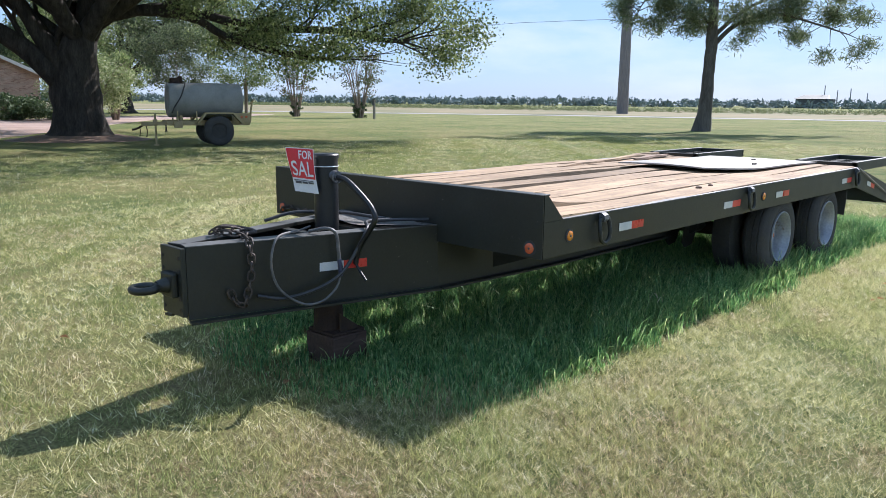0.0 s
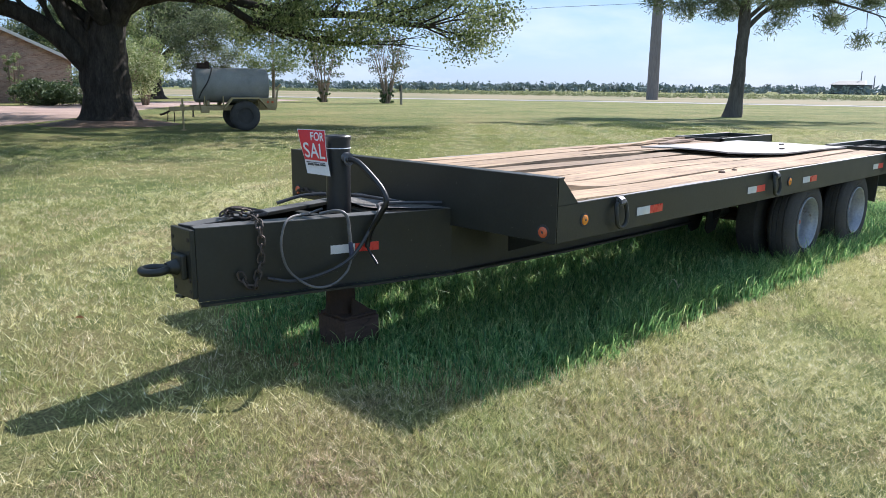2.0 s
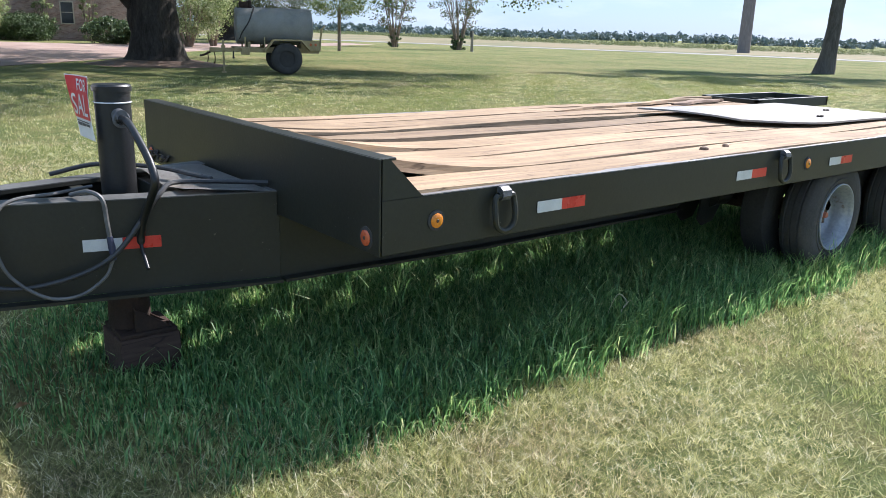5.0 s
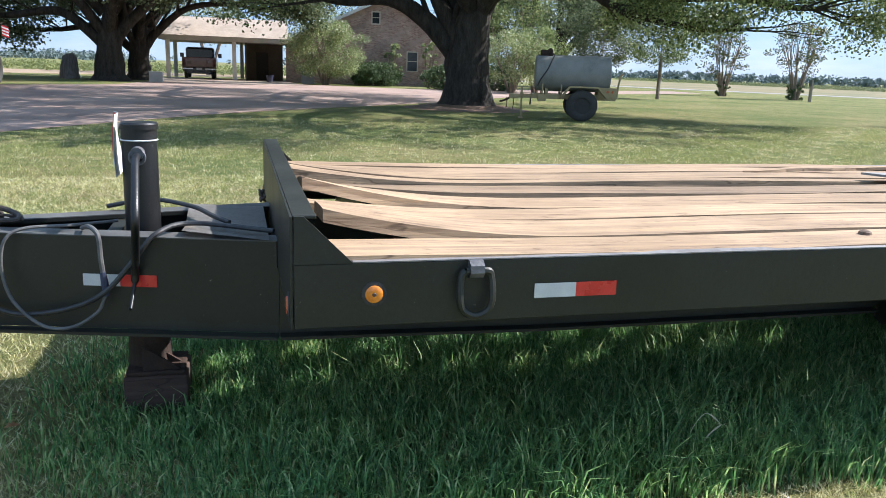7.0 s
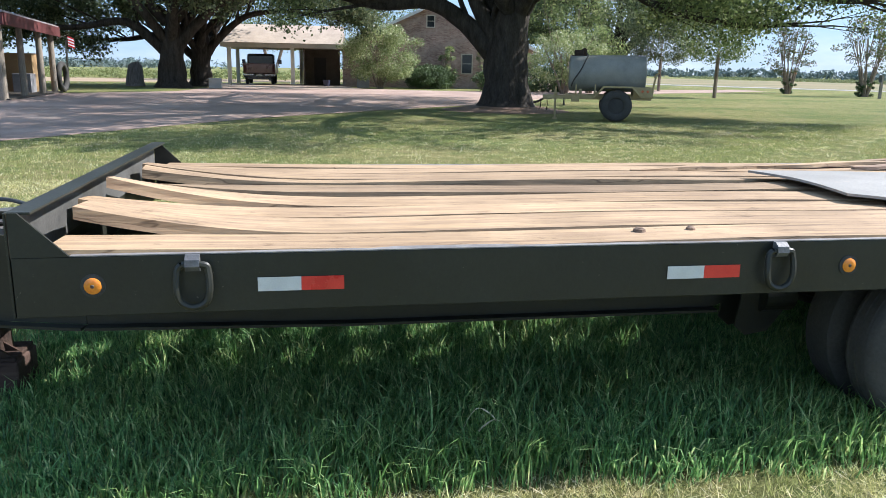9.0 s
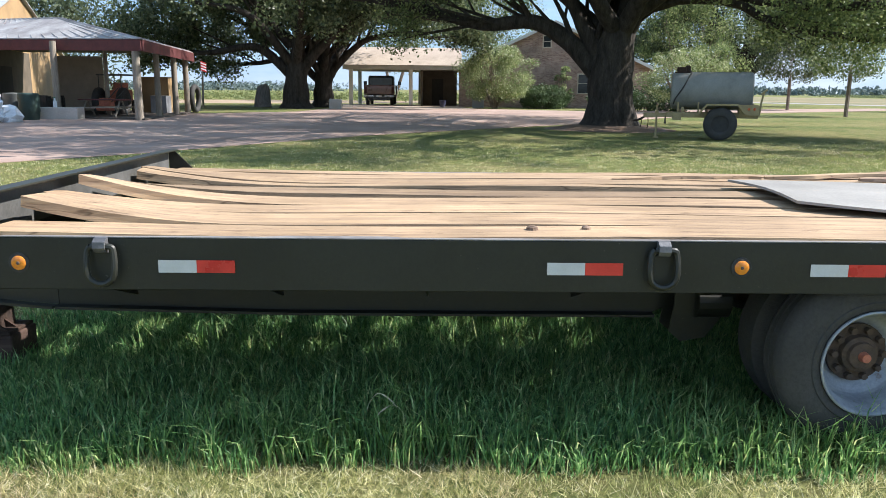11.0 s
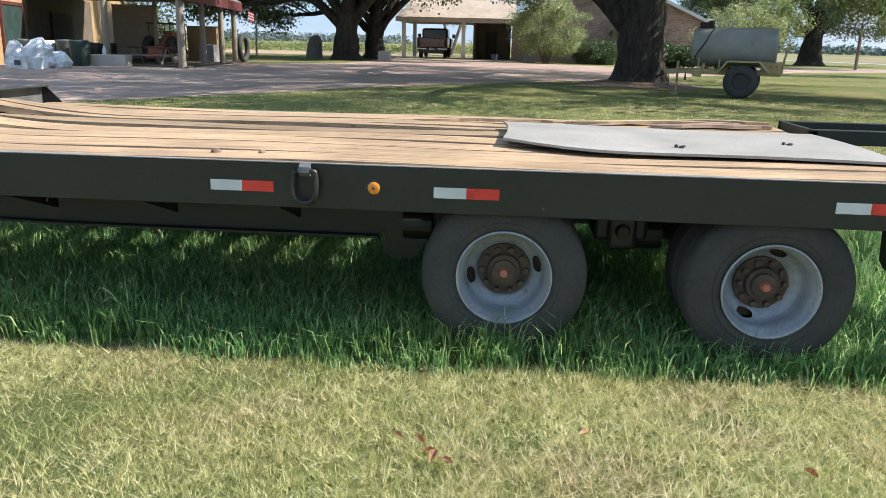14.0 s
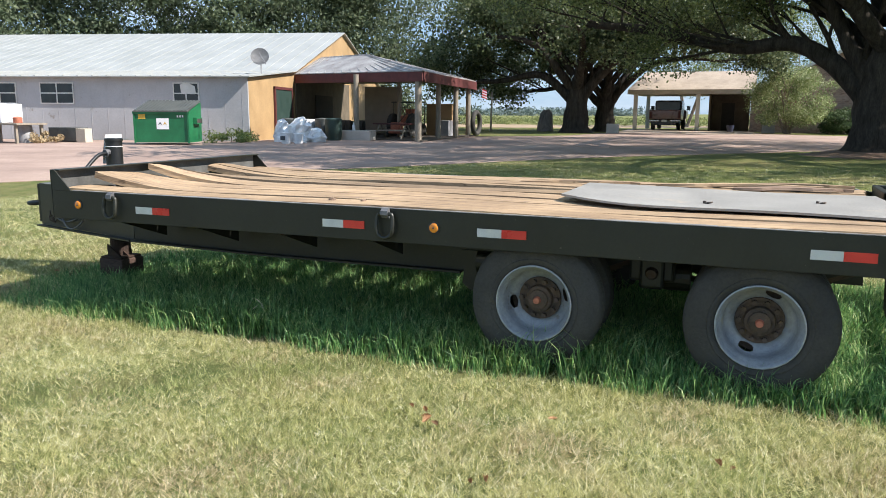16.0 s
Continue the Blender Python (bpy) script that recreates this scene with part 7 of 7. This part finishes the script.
        part("lid_rib", bm, M["dark_plastic"], ld)
bm = bmesh.new()
prism(bm, [dp(LU, 0.55, 0.95), dp(LU, 1.35, 0.95), dp(LU, 1.35, 1.25), dp(LU, 0.55, 1.25)], DU * 0.18)
part("fork_pocket", bm, M["dump_green"], dmp)
# thin dark plate paints the shade inside the fork pocket
bm = bmesh.new()
prism(bm, [dp(LU + 0.182, 0.6, 1.0), dp(LU + 0.182, 1.3, 1.0), dp(LU + 0.182, 1.3, 1.2), dp(LU + 0.182, 0.6, 1.2)], DU * 0.003)
part("pocket_opening", bm, M["recess_shade"], dmp)
for u0, u1, z0, z1, k in ((1.05, 1.62, 0.72, 1.22, "sign_white"), (0.22, 0.55, 1.18, 1.42, "yellow"), (2.0, 2.06, 1.26, 1.36, "sign_white"), (2.12, 2.18, 1.26, 1.36, "sign_white"), (2.24, 2.3, 1.26, 1.36, "sign_white")):
    bm = bmesh.new()
    prism(bm, [dp(u0, -0.004, z0), dp(u1, -0.004, z0), dp(u1, -0.004, z1), dp(u0, -0.004, z1)], DV * -0.004)
    st = part("sticker", bm, M[k], dmp, "yellow sticker" if k == "yellow" else "white sticker")
    if u0 == 1.05:
        for a, b, kk in ((1.12, 1.32, "ink"), (1.34, 1.54, "yellow")):
            bm = bmesh.new()
            prism(bm, [dp(a, -0.012, 0.90), dp((a + b) / 2, -0.012, 1.06), dp(b, -0.012, 0.90), dp((a + b) / 2, -0.012, 0.98)], DV * -0.002)
            part("emblem", bm, M[kk], st)

# junk along the shed wall
item("white_tank", boxes((-25.6, -24.4, -26.4, -24.8, 0.95, 1.85), bev=0.06), "white_plastic", "white box tank on a low bench", "tank", at=(-25.0, -25.6, 0.95))
bn = thing("workbench", (-25.0, -25.2, 0), "grey plank bench by the shed wall", "bench")
part("top", boxes((-25.9, -24.2, -26.9, -23.6, 0.86, 0.945), bev=0.01), M["post_wood"], bn)
for x, y in ((-25.8, -26.7), (-24.4, -26.7), (-25.8, -23.9), (-24.4, -23.9)):
    part("leg", boxes((x, x + 0.12, y, y + 0.12, 0, 0.86)), M["post_wood"], bn)
item("barrel", lathe(bmesh.new(), [(0.0, 0.32), (0.4, 0.36), (0.45, 0.34), (0.84, 0.32), (0.85, 0.001)], 18, "z", (-25.2, -24.3, 0.0)), "dish_grey", "grey steel barrel under the bench", "barrel", True, (-25.2, -24.3, 0))
item("red_can", lathe(bmesh.new(), [(0.0, 0.2), (0.25, 0.22), (0.3, 0.12), (0.31, 0.001)], 14, "z", (-24.9, -24.35, 0.95)), "hub_red", "small red can on the bench", "can", True, (-24.9, -24.35, 0.95))
item("scrap_cabinet", boxes((-27.6, -26.8, -24.6, -22.8, 0.05, 0.72), bev=0.02), "dark_plastic", "low dark cabinet beside the shed wall", "cabinet", at=(-27.2, -23.7, 0.0))
item("scrap_box", boxes((-27.2, -26.75, -22.75, -22.15, 0.0, 0.68), bev=0.02), "tan_trim", "pale cardboard box beside shed wall", "box", at=(-27, -22.4, 0.0))
shrub("weeds", -30.4, -16.3, 1.4, 0.03, 0.5, "green weeds growing at the shed corner", "bright_leaf", 0.13, 26, 90, 61, 0, "weeds", "weeds by the shed")
shrub("weeds", -25.8, -24.0, 1.0, 0.03, 0.45, "dry tan weeds against the wall", "straw_weed", 0.14, 22, 80, 62, 0, "weeds", "weeds by the shed")

# ---- brick house with carport ----
house = thing("brick_house", (-72, 14, 0), "brown brick house with gable roof and attached carport", "house")
HA, HB = Vector((-72.0, 7.4, 0)), Vector((-69.6, 24.5, 0))
HU = (HB - HA).normalized()
HN = Vector((-HU.y, HU.x, 0))
if HN.x > 0:
    HN = -HN
HL = (HB - HA).length


def hp(u, n, z):
    return HA + HU * u + HN * n + Vector((0, 0, z))


PK = 7.4
bm = bmesh.new()
prism(bm, [hp(0, 0, 0), hp(HL, 0, 0), hp(HL, 0, 3.5), hp(HL / 2, 0, PK), hp(0, 0, 3.5)], HN * 0.3)
part("wall", bm, M["brick"], house, "brown brick gable wall")
bm = bmesh.new()
prism(bm, [hp(0, 0.3, 0), hp(0, 14, 0), hp(0, 14, 3.5), hp(0, 0.3, 3.5)], HU * 0.3)
prism(bm, [hp(HL, 0.3, 0), hp(HL, 14, 0), hp(HL, 14, 3.5), hp(HL, 0.3, 3.5)], HU * -0.3)
part("wall", bm, M["brick"], house)
for side_ in (0, 1):
    bm = bmesh.new()
    if side_ == 0:
        q = [hp(-0.5, -0.45, 3.3), hp(HL / 2, -0.45, PK + 0.1), hp(HL / 2, 14, PK + 0.1), hp(-0.5, 14, 3.3)]
    else:
        q = [hp(HL + 0.5, -0.45, 3.3), hp(HL / 2, -0.45, PK + 0.1), hp(HL / 2, 14, PK + 0.1), hp(HL + 0.5, 14, 3.3)]
    prism(bm, q, (0, 0, 0.16))
    rf = part("roof", bm, M["shingle"], house, "tan shingle roof")
    bm = bmesh.new()
    a, b = q[0], q[1]
    prism(bm, [a - Vector((0, 0, 0.12)), b - Vector((0, 0, 0.12)), b + Vector((0, 0, 0.16)), a + Vector((0, 0, 0.16))], HN * -0.05)
    part("barge_board", bm, M["trim_white"], rf, "pale barge board")
for u0, u1, z0, z1 in ((10.82, 11.68, 1.36, 2.97), (7.62, 8.23, 5.37, 6.31)):
    bm = bmesh.new()
    obox(bm, hp(u0, 0, z0), HU, -HN, z1 - z0, u1 - u0, 0.04)
    w = part("window", bm, M["dark_glass"], house)
    bm = bmesh.new()
    obox(bm, hp(u0 - 0.1, 0, z0 - 0.1), HU, -HN, z1 - z0 + 0.2, 0.1, 0.08)
    obox(bm, hp(u1, 0, z0 - 0.1), HU, -HN, z1 - z0 + 0.2, 0.1, 0.08)
    obox(bm, hp(u0, 0, z0 - 0.1), HU, -HN, 0.1, u1 - u0, 0.08)
    obox(bm, hp(u0, 0, z1), HU, -HN, 0.1, u1 - u0, 0.08)
    obox(bm, hp(u0, 0, (z0 + z1) / 2), HU, -HN, 0.05, u1 - u0, 0.06)
    part("window_frame", bm, M["tan_trim"], w)
# carport
KA = Vector((-72.0, -2.7, 0))
KU = (HA - KA).normalized()
KN = Vector((-KU.y, KU.x, 0))
KN = -KN if KN.x > 0 else KN
KL = (HA - KA).length


def kp(u, n, z):
    return KA + KU * u + KN * n + Vector((0, 0, z))


bm = bmesh.new()
prism(bm, [kp(-0.5, -0.5, 3.55), kp(KL + 0.3, -0.5, 3.55), kp(KL + 0.3, 4.6, 5.35), kp(0.4, 4.6, 5.35)], (0, 0, 0.14))
part("roof", bm, M["shingle"], house, "tan shingle carport roof")
bm = bmesh.new()
prism(bm, [kp(-0.5, 9.6, 3.55), kp(KL + 0.3, 9.6, 3.55), kp(KL + 0.3, 4.6, 5.35), kp(0.4, 4.6, 5.35)], (0, 0, 0.14))
part("roof", bm, M["shingle"], house)
bm = bmesh.new()
prism(bm, [kp(-0.5, -0.52, 3.28), kp(KL + 0.3, -0.52, 3.28), kp(KL + 0.3, -0.52, 3.62), kp(-0.5, -0.52, 3.62)], KN * 0.06)
part("fascia", bm, M["tan_trim"], house, "pale tan fascia")
bm = bmesh.new()
prism(bm, [kp(-0.4, -0.4, 3.3), kp(KL + 0.2, -0.4, 3.3), kp(KL + 0.2, 9.5, 3.3), kp(-0.4, 9.5, 3.3)], (0, 0, 0.05))
part("carport_ceiling", bm, M["tan_trim"], house)
for u, n in ((0.0, 0), (0.0, 8.8), (5.5, 0), (6.2, 8.8)):
    bm = bmesh.new()
    obox(bm, kp(u, n, 0.03), KU, KN, 3.28, 0.34, 0.34, 0.02)
    part("carport_post", bm, M["trim_white"], house, "square white carport post")
# stained wood; the dim carport interior is part of its colour
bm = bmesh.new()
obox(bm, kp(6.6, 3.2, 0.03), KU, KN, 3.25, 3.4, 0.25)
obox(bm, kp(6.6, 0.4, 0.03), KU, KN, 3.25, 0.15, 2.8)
part("store_room_wall", bm, M["lining_shade"], house, "stained wood store room wall, darkened as if in shade")
# closed dark panel; the unlit room behind is only its colour
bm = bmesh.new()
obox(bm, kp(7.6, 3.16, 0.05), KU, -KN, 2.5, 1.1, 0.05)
part("door", bm, M["recess_shade"], house, "dark panel standing for the unlit open doorway")
item("air_conditioner", boxes((-67.4, -66.5, 8.4, 9.4, 0.03, 1.15), bev=0.04), "dish_grey", "grey air-conditioner box behind the shrub", "air conditioner", at=(-67, 8.9, 0))
item("planter", boxes((-60.4, -59.8, -2.9, -2.0, 0.0, 0.75), bev=0.03), "concrete", "square pale planter at the foot of the oak", "planter", at=(-60.1, -2.5, 0))
bm = bmesh.new()
lathe(bm, [(0.0, 0.75), (0.5, 0.6), (1.2, 0.55), (1.55, 0.5), (1.75, 0.2), (1.6, 0.001)], 20, "z", (-63.4, -8.7, 0))
for v in bm.verts:
    v.co += noise.noise_vector(v.co * 2.0) * 0.18
item("tree_stump", bm, "stump", "tall weathered grey tree stump", "stump", True, (-63.4, -8.7, 0))
item("flower_pot", lathe(bmesh.new(), [(0.0, 0.22), (0.5, 0.32), (0.55, 0.33), (0.52, 0.001)], 16, "z", (-70.0, 5.9, 0.03)), "blue", "dark blue flower pot beside the carport", "flower pot", True, (-70, 5.9, 0.03))

# pickup truck, its tail to the yard
trk = thing("pickup_truck", (-76.5, -0.2, 0.03), "dark red pickup truck parked under the carport", "truck")
TX, TY, TZ = -74.4, -0.1, 0.03


def kbox(x0, x1, y0, y1, z0, z1, bev=0.0):
    k = 1.3
    return boxes((TX - x1 * k, TX - x0 * k, TY + y0 * k, TY + y1 * k, TZ + z0 * k, TZ + z1 * k), bev=bev)


part("bed", kbox(0.0, 2.0, -1.12, 1.12, 0.75, 1.45, 0.06), M["truck_maroon"], trk, "dark red pickup bed")
part("tailgate", kbox(-0.03, 0.0, -1.0, 1.0, 0.82, 1.40, 0.01), M["truck_maroon"], trk)
cab = part("cab", kbox(2.0, 4.1, -0.98, 0.98, 0.75, 2.15, 0.24), M["truck_dark"], trk, "dark cab")
part("rear_window", kbox(1.98, 2.0, -0.85, 0.85, 1.52, 2.0), M["dark_glass"], cab)
part("bonnet", kbox(4.1, 5.6, -1.12, 1.12, 0.75, 1.45, 0.12), M["truck_maroon"], trk)
bmp = part("bumper", kbox(-0.22, -0.04, -1.05, 1.05, 0.50, 0.72, 0.03), M["truck_dark"], trk, "dark rear bumper")
for y in (-1.12, 0.38):
    part("bumper_cap", kbox(-0.27, -0.06, y, y + 0.74, 0.60, 0.74, 0.05), M["chrome"], bmp, "chrome bumper end")
part("underbody", kbox(0.1, 4.4, -0.8, 0.8, 0.34, 0.75, 0.05), M["truck_dark"], trk, "dark chassis")
for y in (-1.05, 0.9):
    part("tail_lamp", kbox(-0.04, 0.02, y, y + 0.17, 0.85, 1.32, 0.01), M["maroon"], trk, "dark red tail lamp")
for y in (-1.45, 1.2):
    part("mirror", kbox(3.6, 3.75, y, y + 0.25, 1.45, 1.75, 0.03), M["truck_dark"], trk)
part("number_plate", kbox(-0.262, -0.252, -0.2, 0.2, 0.6, 0.74), M["sign_white"], trk)
for x in (0.9, 4.6):
    for y in (-1.02, 0.78):
        bm = bmesh.new()
        lathe(bm, [(TY + y * 1.3, 0.31), (TY + y * 1.3, 0.48), (TY + y * 1.3 + 0.05, 0.52), (TY + y * 1.3 + 0.26, 0.52), (TY + y * 1.3 + 0.31, 0.48), (TY + y * 1.3 + 0.31, 0.31)], 28, "y", (TX - x * 1.3, 0, TZ + 0.52))
        cyl(bm, (TX - x * 1.3, TY + y * 1.3 + 0.06, TZ + 0.52), (TX - x * 1.3, TY + y * 1.3 + 0.26, TZ + 0.52), 0.32, 20)
        part("wheel", bm, M["rubber"], trk, "", True)
item("soil_ring", lathe(bmesh.new(), [(0.0, 3.0), (0.10, 2.2), (0.22, 1.5), (0.24, 0.01)], 30, "z", (-31.5, 12.4, -0.04)), "soil", "mound of bare brown soil round the oak trunk", "soil mound", True)


# ---- grass blades ----


def blades(name, region, n, h0, h1, w, material, label, seed, tall=None, keep=None, lean=0.45, simple=True, clump=7, gather=0.014):
    """Bent, tapering blades in small clumps over a stretch of lawn; keep() thins them, tall() sets the height."""
    g = np.random.default_rng(seed)
    m = n // clump + 1
    who = g.integers(0, m, n)
    x = g.uniform(region[0], region[1], m)[who] + g.normal(size=n) * gather
    y = g.uniform(region[2], region[3], m)[who] + g.normal(size=n) * gather
    vigour = g.uniform(0.65, 1.35, m)[who]
    if keep is not None:
        k = g.random(n) < keep(x, y)
        x, y, vigour = x[k], y[k], vigour[k]
    n = len(x)
    h = g.uniform(h0, h1, n) * (tall(x, y) if tall is not None else 1.0) * g.uniform(0.6, 1.15, n) * vigour
    a = g.uniform(0, 2 * np.pi, n)
    b = g.uniform(0, 2 * np.pi, n)
    ux, uy = np.cos(a) * w * 0.5, np.sin(a) * w * 0.5
    l = h * lean * g.uniform(0.2, 1.6, n)
    lx, ly = np.cos(b) * l, np.sin(b) * l
    z = np.zeros(n) - 0.01
    if simple:
        v = np.stack([np.stack([x - ux, y - uy, z], 1), np.stack([x + ux, y + uy, z], 1), np.stack([x + lx, y + ly, h], 1)], 1).reshape(-1, 3)
        ob = new(name, array_mesh(name, v, np.arange(3 * n).reshape(-1, 3), M[material]))
        return tagged(ob, label, "grass", kind="stuff")
    v = np.stack([
        np.stack([x - ux, y - uy, z], 1), np.stack([x + ux, y + uy, z], 1),
        np.stack([x - ux * 0.8 + lx * 0.35, y - uy * 0.8 + ly * 0.35, h * 0.62], 1), np.stack([x + ux * 0.8 + lx * 0.35, y + uy * 0.8 + ly * 0.35, h * 0.62], 1),
        np.stack([x + lx, y + ly, h * (1 - 0.25 * (l / np.maximum(h, 1e-3)).clip(0, 1))], 1)], 1).reshape(-1, 3)
    i = np.arange(n)[:, None] * 5
    f = np.concatenate([i + np.array([[0, 1, 3]]), i + np.array([[0, 3, 2]]), i + np.array([[2, 3, 4]])], 0)
    ob = new(name, array_mesh(name, v, f, M[material]))
    tagged(ob, label, "grass", kind="stuff")
    return ob


def bump2(x, y, s, o):
    return np.sin(x * s + o) * np.cos(y * s * 0.9 + o * 1.7) * 0.5 + np.sin((x + y) * s * 0.53 + o * 0.6) * 0.5


def near_trailer(x, y):
    """1 close to and under the trailer, falling to 0 on the open lawn."""
    e = -2.17 + 0.05 * bump2(x, y, 3.0, 1.0) + 0.06 * bump2(x, y, 11.0, 0.3)
    side = np.clip((e - x) / 0.12, 0, 1) * np.clip((x + 5.4) / 0.5, 0, 1)
    d = np.abs(x + 3.545)
    front = np.clip((y - 2.15 - 0.5 * np.maximum(0, d - 0.5)) / 0.9, 0, 1)
    return side * front * np.clip((11.6 - y) / 0.6, 0, 1)


def long_height(x, y):
    """Lower in front of the deck and along the mown edge."""
    edge = np.clip((-2.08 - x) / 0.22, 0.35, 1.0)
    return edge * np.clip(0.5 + (y - 2.9) / 2.4, 0.5, 1.0) * (1 + 0.2 * bump2(x, y, 5.0, 2.2))


def not_road(x, y):
    lim = np.interp(x, [-25.5, -21, -17.5, -13.1, -9.8, -4], [3.3, 0.6, -1.3, -4.6, -6.5, -15])
    return (y > lim + 0.3 * bump2(x, y, 2.0, 0.5)).astype(float) * np.clip((x + 25) / 6, 0.25, 1)


def worn(x, y):
    """Patches where the thatch is thin and the soil shows."""
    p = 0.55 * bump2(x, y, 3.7, 0.9) + 0.35 * bump2(x, y, 9.3, 2.6) + 0.35 * bump2(x + 3, y, 1.4, 4.0)
    return np.clip(1.0 - 1.7 * np.clip(p - 0.18, 0, 1), 0.12, 1)


def tufts(x, y):
    """Green tufts, more of them towards the trailer and past y 4."""
    p = 0.6 * bump2(x, y, 2.3, 2.0) + 0.5 * bump2(x, y, 7.1, 0.4) + 0.35 * bump2(x, y, 17.0, 5.1)
    return np.clip(0.42 + 1.3 * p, 0.03, 1) * np.clip(0.42 + (y + 0.5) / 7, 0.4, 1.1)


def mown(x, y):
    return (1 - 0.75 * near_trailer(x, y)) * worn(x, y)


blades("grass_long", (-5.5, -1.6, 1.2, 11.8), 260000, 0.10, 0.235, 0.0078, "blade", "long uncut green grass round the trailer", 71, long_height, near_trailer, 0.6, False)
blades("grass_short", (-2.9, 2.2, -1.5, 4.6), 320000, 0.018, 0.05, 0.0042, "blade_dry", "short mown straw-coloured lawn grass", 72, lambda x, y: 1 + 0.4 * bump2(x, y, 2.1, 0.4), lambda x, y: mown(x, y) * np.clip((4.6 - y) / 2.2, 0, 1), 1.9)
blades("grass_short", (-2.9, 2.2, 2.4, 12.2), 500000, 0.018, 0.05, 0.0042, "blade_straw", "short pale dry lawn grass beside the trailer", 78, lambda x, y: 1 + 0.4 * bump2(x, y, 2.1, 0.4), lambda x, y: mown(x, y) * np.clip((y - 2.4) / 2.2, 0, 1), 2.1)
blades("grass_green", (-2.9, 2.2, -1.5, 12.2), 380000, 0.03, 0.08, 0.0042, "blade_tuft", "green tufts in the mown lawn", 73, lambda x, y: 1 + 0.35 * bump2(x, y, 1.3, 2.4), tufts, 0.95)
blades("grass_short", (-11, -2.9, -4.0, 14), 300000, 0.02, 0.055, 0.0065, "blade_straw", "short straw-coloured grass past the trailer", 74, None, lambda x, y: mown(x, y) * not_road(x, y), 1.5)
blades("grass_green", (-11, -2.9, -4.0, 14), 280000, 0.025, 0.07, 0.0065, "blade_far", "green tufts past the trailer", 75, None, lambda x, y: tufts(x, y + 2) * (1 - near_trailer(x, y)) * not_road(x, y), 0.7)
blades("grass_far", (-24, -11, -4, 34), 330000, 0.02, 0.06, 0.012, "blade_far", "green lawn grass in the distance", 76, None, lambda x, y: not_road(x, y) * tufts(x * 0.4, y * 0.4 + 6), 0.6, gather=0.05)
blades("grass_far", (-24, -8, -4, 34), 110000, 0.02, 0.05, 0.012, "blade_straw", "straw-coloured lawn grass in the distance", 77, None, not_road, 0.9, gather=0.05)

# leaf litter and seed heads
rng = random.Random(12)
for x, y, ln in ((-1.32, 6.85, 0.075), (-1.30, 6.90, 0.06), (-1.36, 6.83, 0.05), (-1.44, 6.79, 0.055), (-1.47, 6.70, 0.045), (-1.57, 7.42, 0.06), (-1.37, 8.2, 0.06), (-1.34, 8.26, 0.04), (-0.84, 7.32, 0.06), (-0.79, 7.27, 0.05), (-5.0, 1.69, 0.06), (-3.27, 2.23, 0.06)):
    bm = bmesh.new()
    turn, curl, tip = rng.uniform(0, 6.28), rng.uniform(0.5, 1.1), rng.uniform(-0.2, 0.5)
    u = Vector((math.cos(turn), math.sin(turn), 0))
    v = Vector((-u.y, u.x, 0))
    rows = []
    for i in range(8):
        f = i / 7
        half = ln * 0.30 * math.sin(math.pi * min(1.0, f * 0.93 + 0.05)) ** 0.8 * (1 + 0.18 * math.cos(i * 3.1))
        mid = Vector((x, y, 0.05)) + u * ln * (f - 0.5) + Vector((0, 0, ln * tip * (f - 0.3) ** 2))
        rows.append([bm.verts.new(mid + v * half * math.cos(curl * q) * q + Vector((0, 0, half * curl * q * q))) for q in (-1, -0.5, 0, 0.5, 1)])
    for p, q in zip(rows, rows[1:]):
        for j in range(4):
            bm.faces.new([p[j], p[j + 1], q[j + 1], q[j]])
    bmesh.ops.solidify(bm, geom=bm.faces, thickness=0.0015)
    solo("dead_leaf", bm, M["dead_leaf"], "curled brown dead leaf on the grass", "leaf", "fallen leaves", at=(x, y, 0.05))

for x, y, h, d in ((-2.53, 4.91, 0.22, 1), (-2.5, 5.13, 0.18, -1)):
    bm = bmesh.new()
    line = smooth_line([(x, y, 0), (x, y + 0.02 * d, h * 0.6), (x + 0.01, y + 0.07 * d, h), (x + 0.01, y + 0.13 * d, h - 0.03), (x + 0.01, y + 0.16 * d, h - 0.07)], 4)
    tube(bm, line, [0.0014] * (len(line) - 7) + [0.0035] * 5 + [0.002, 0.001], 4)
    solo("seed_head", bm, M["seed"], "bent pale grass seed head", "grass stalk", "seed heads", at=(x, y, 0))
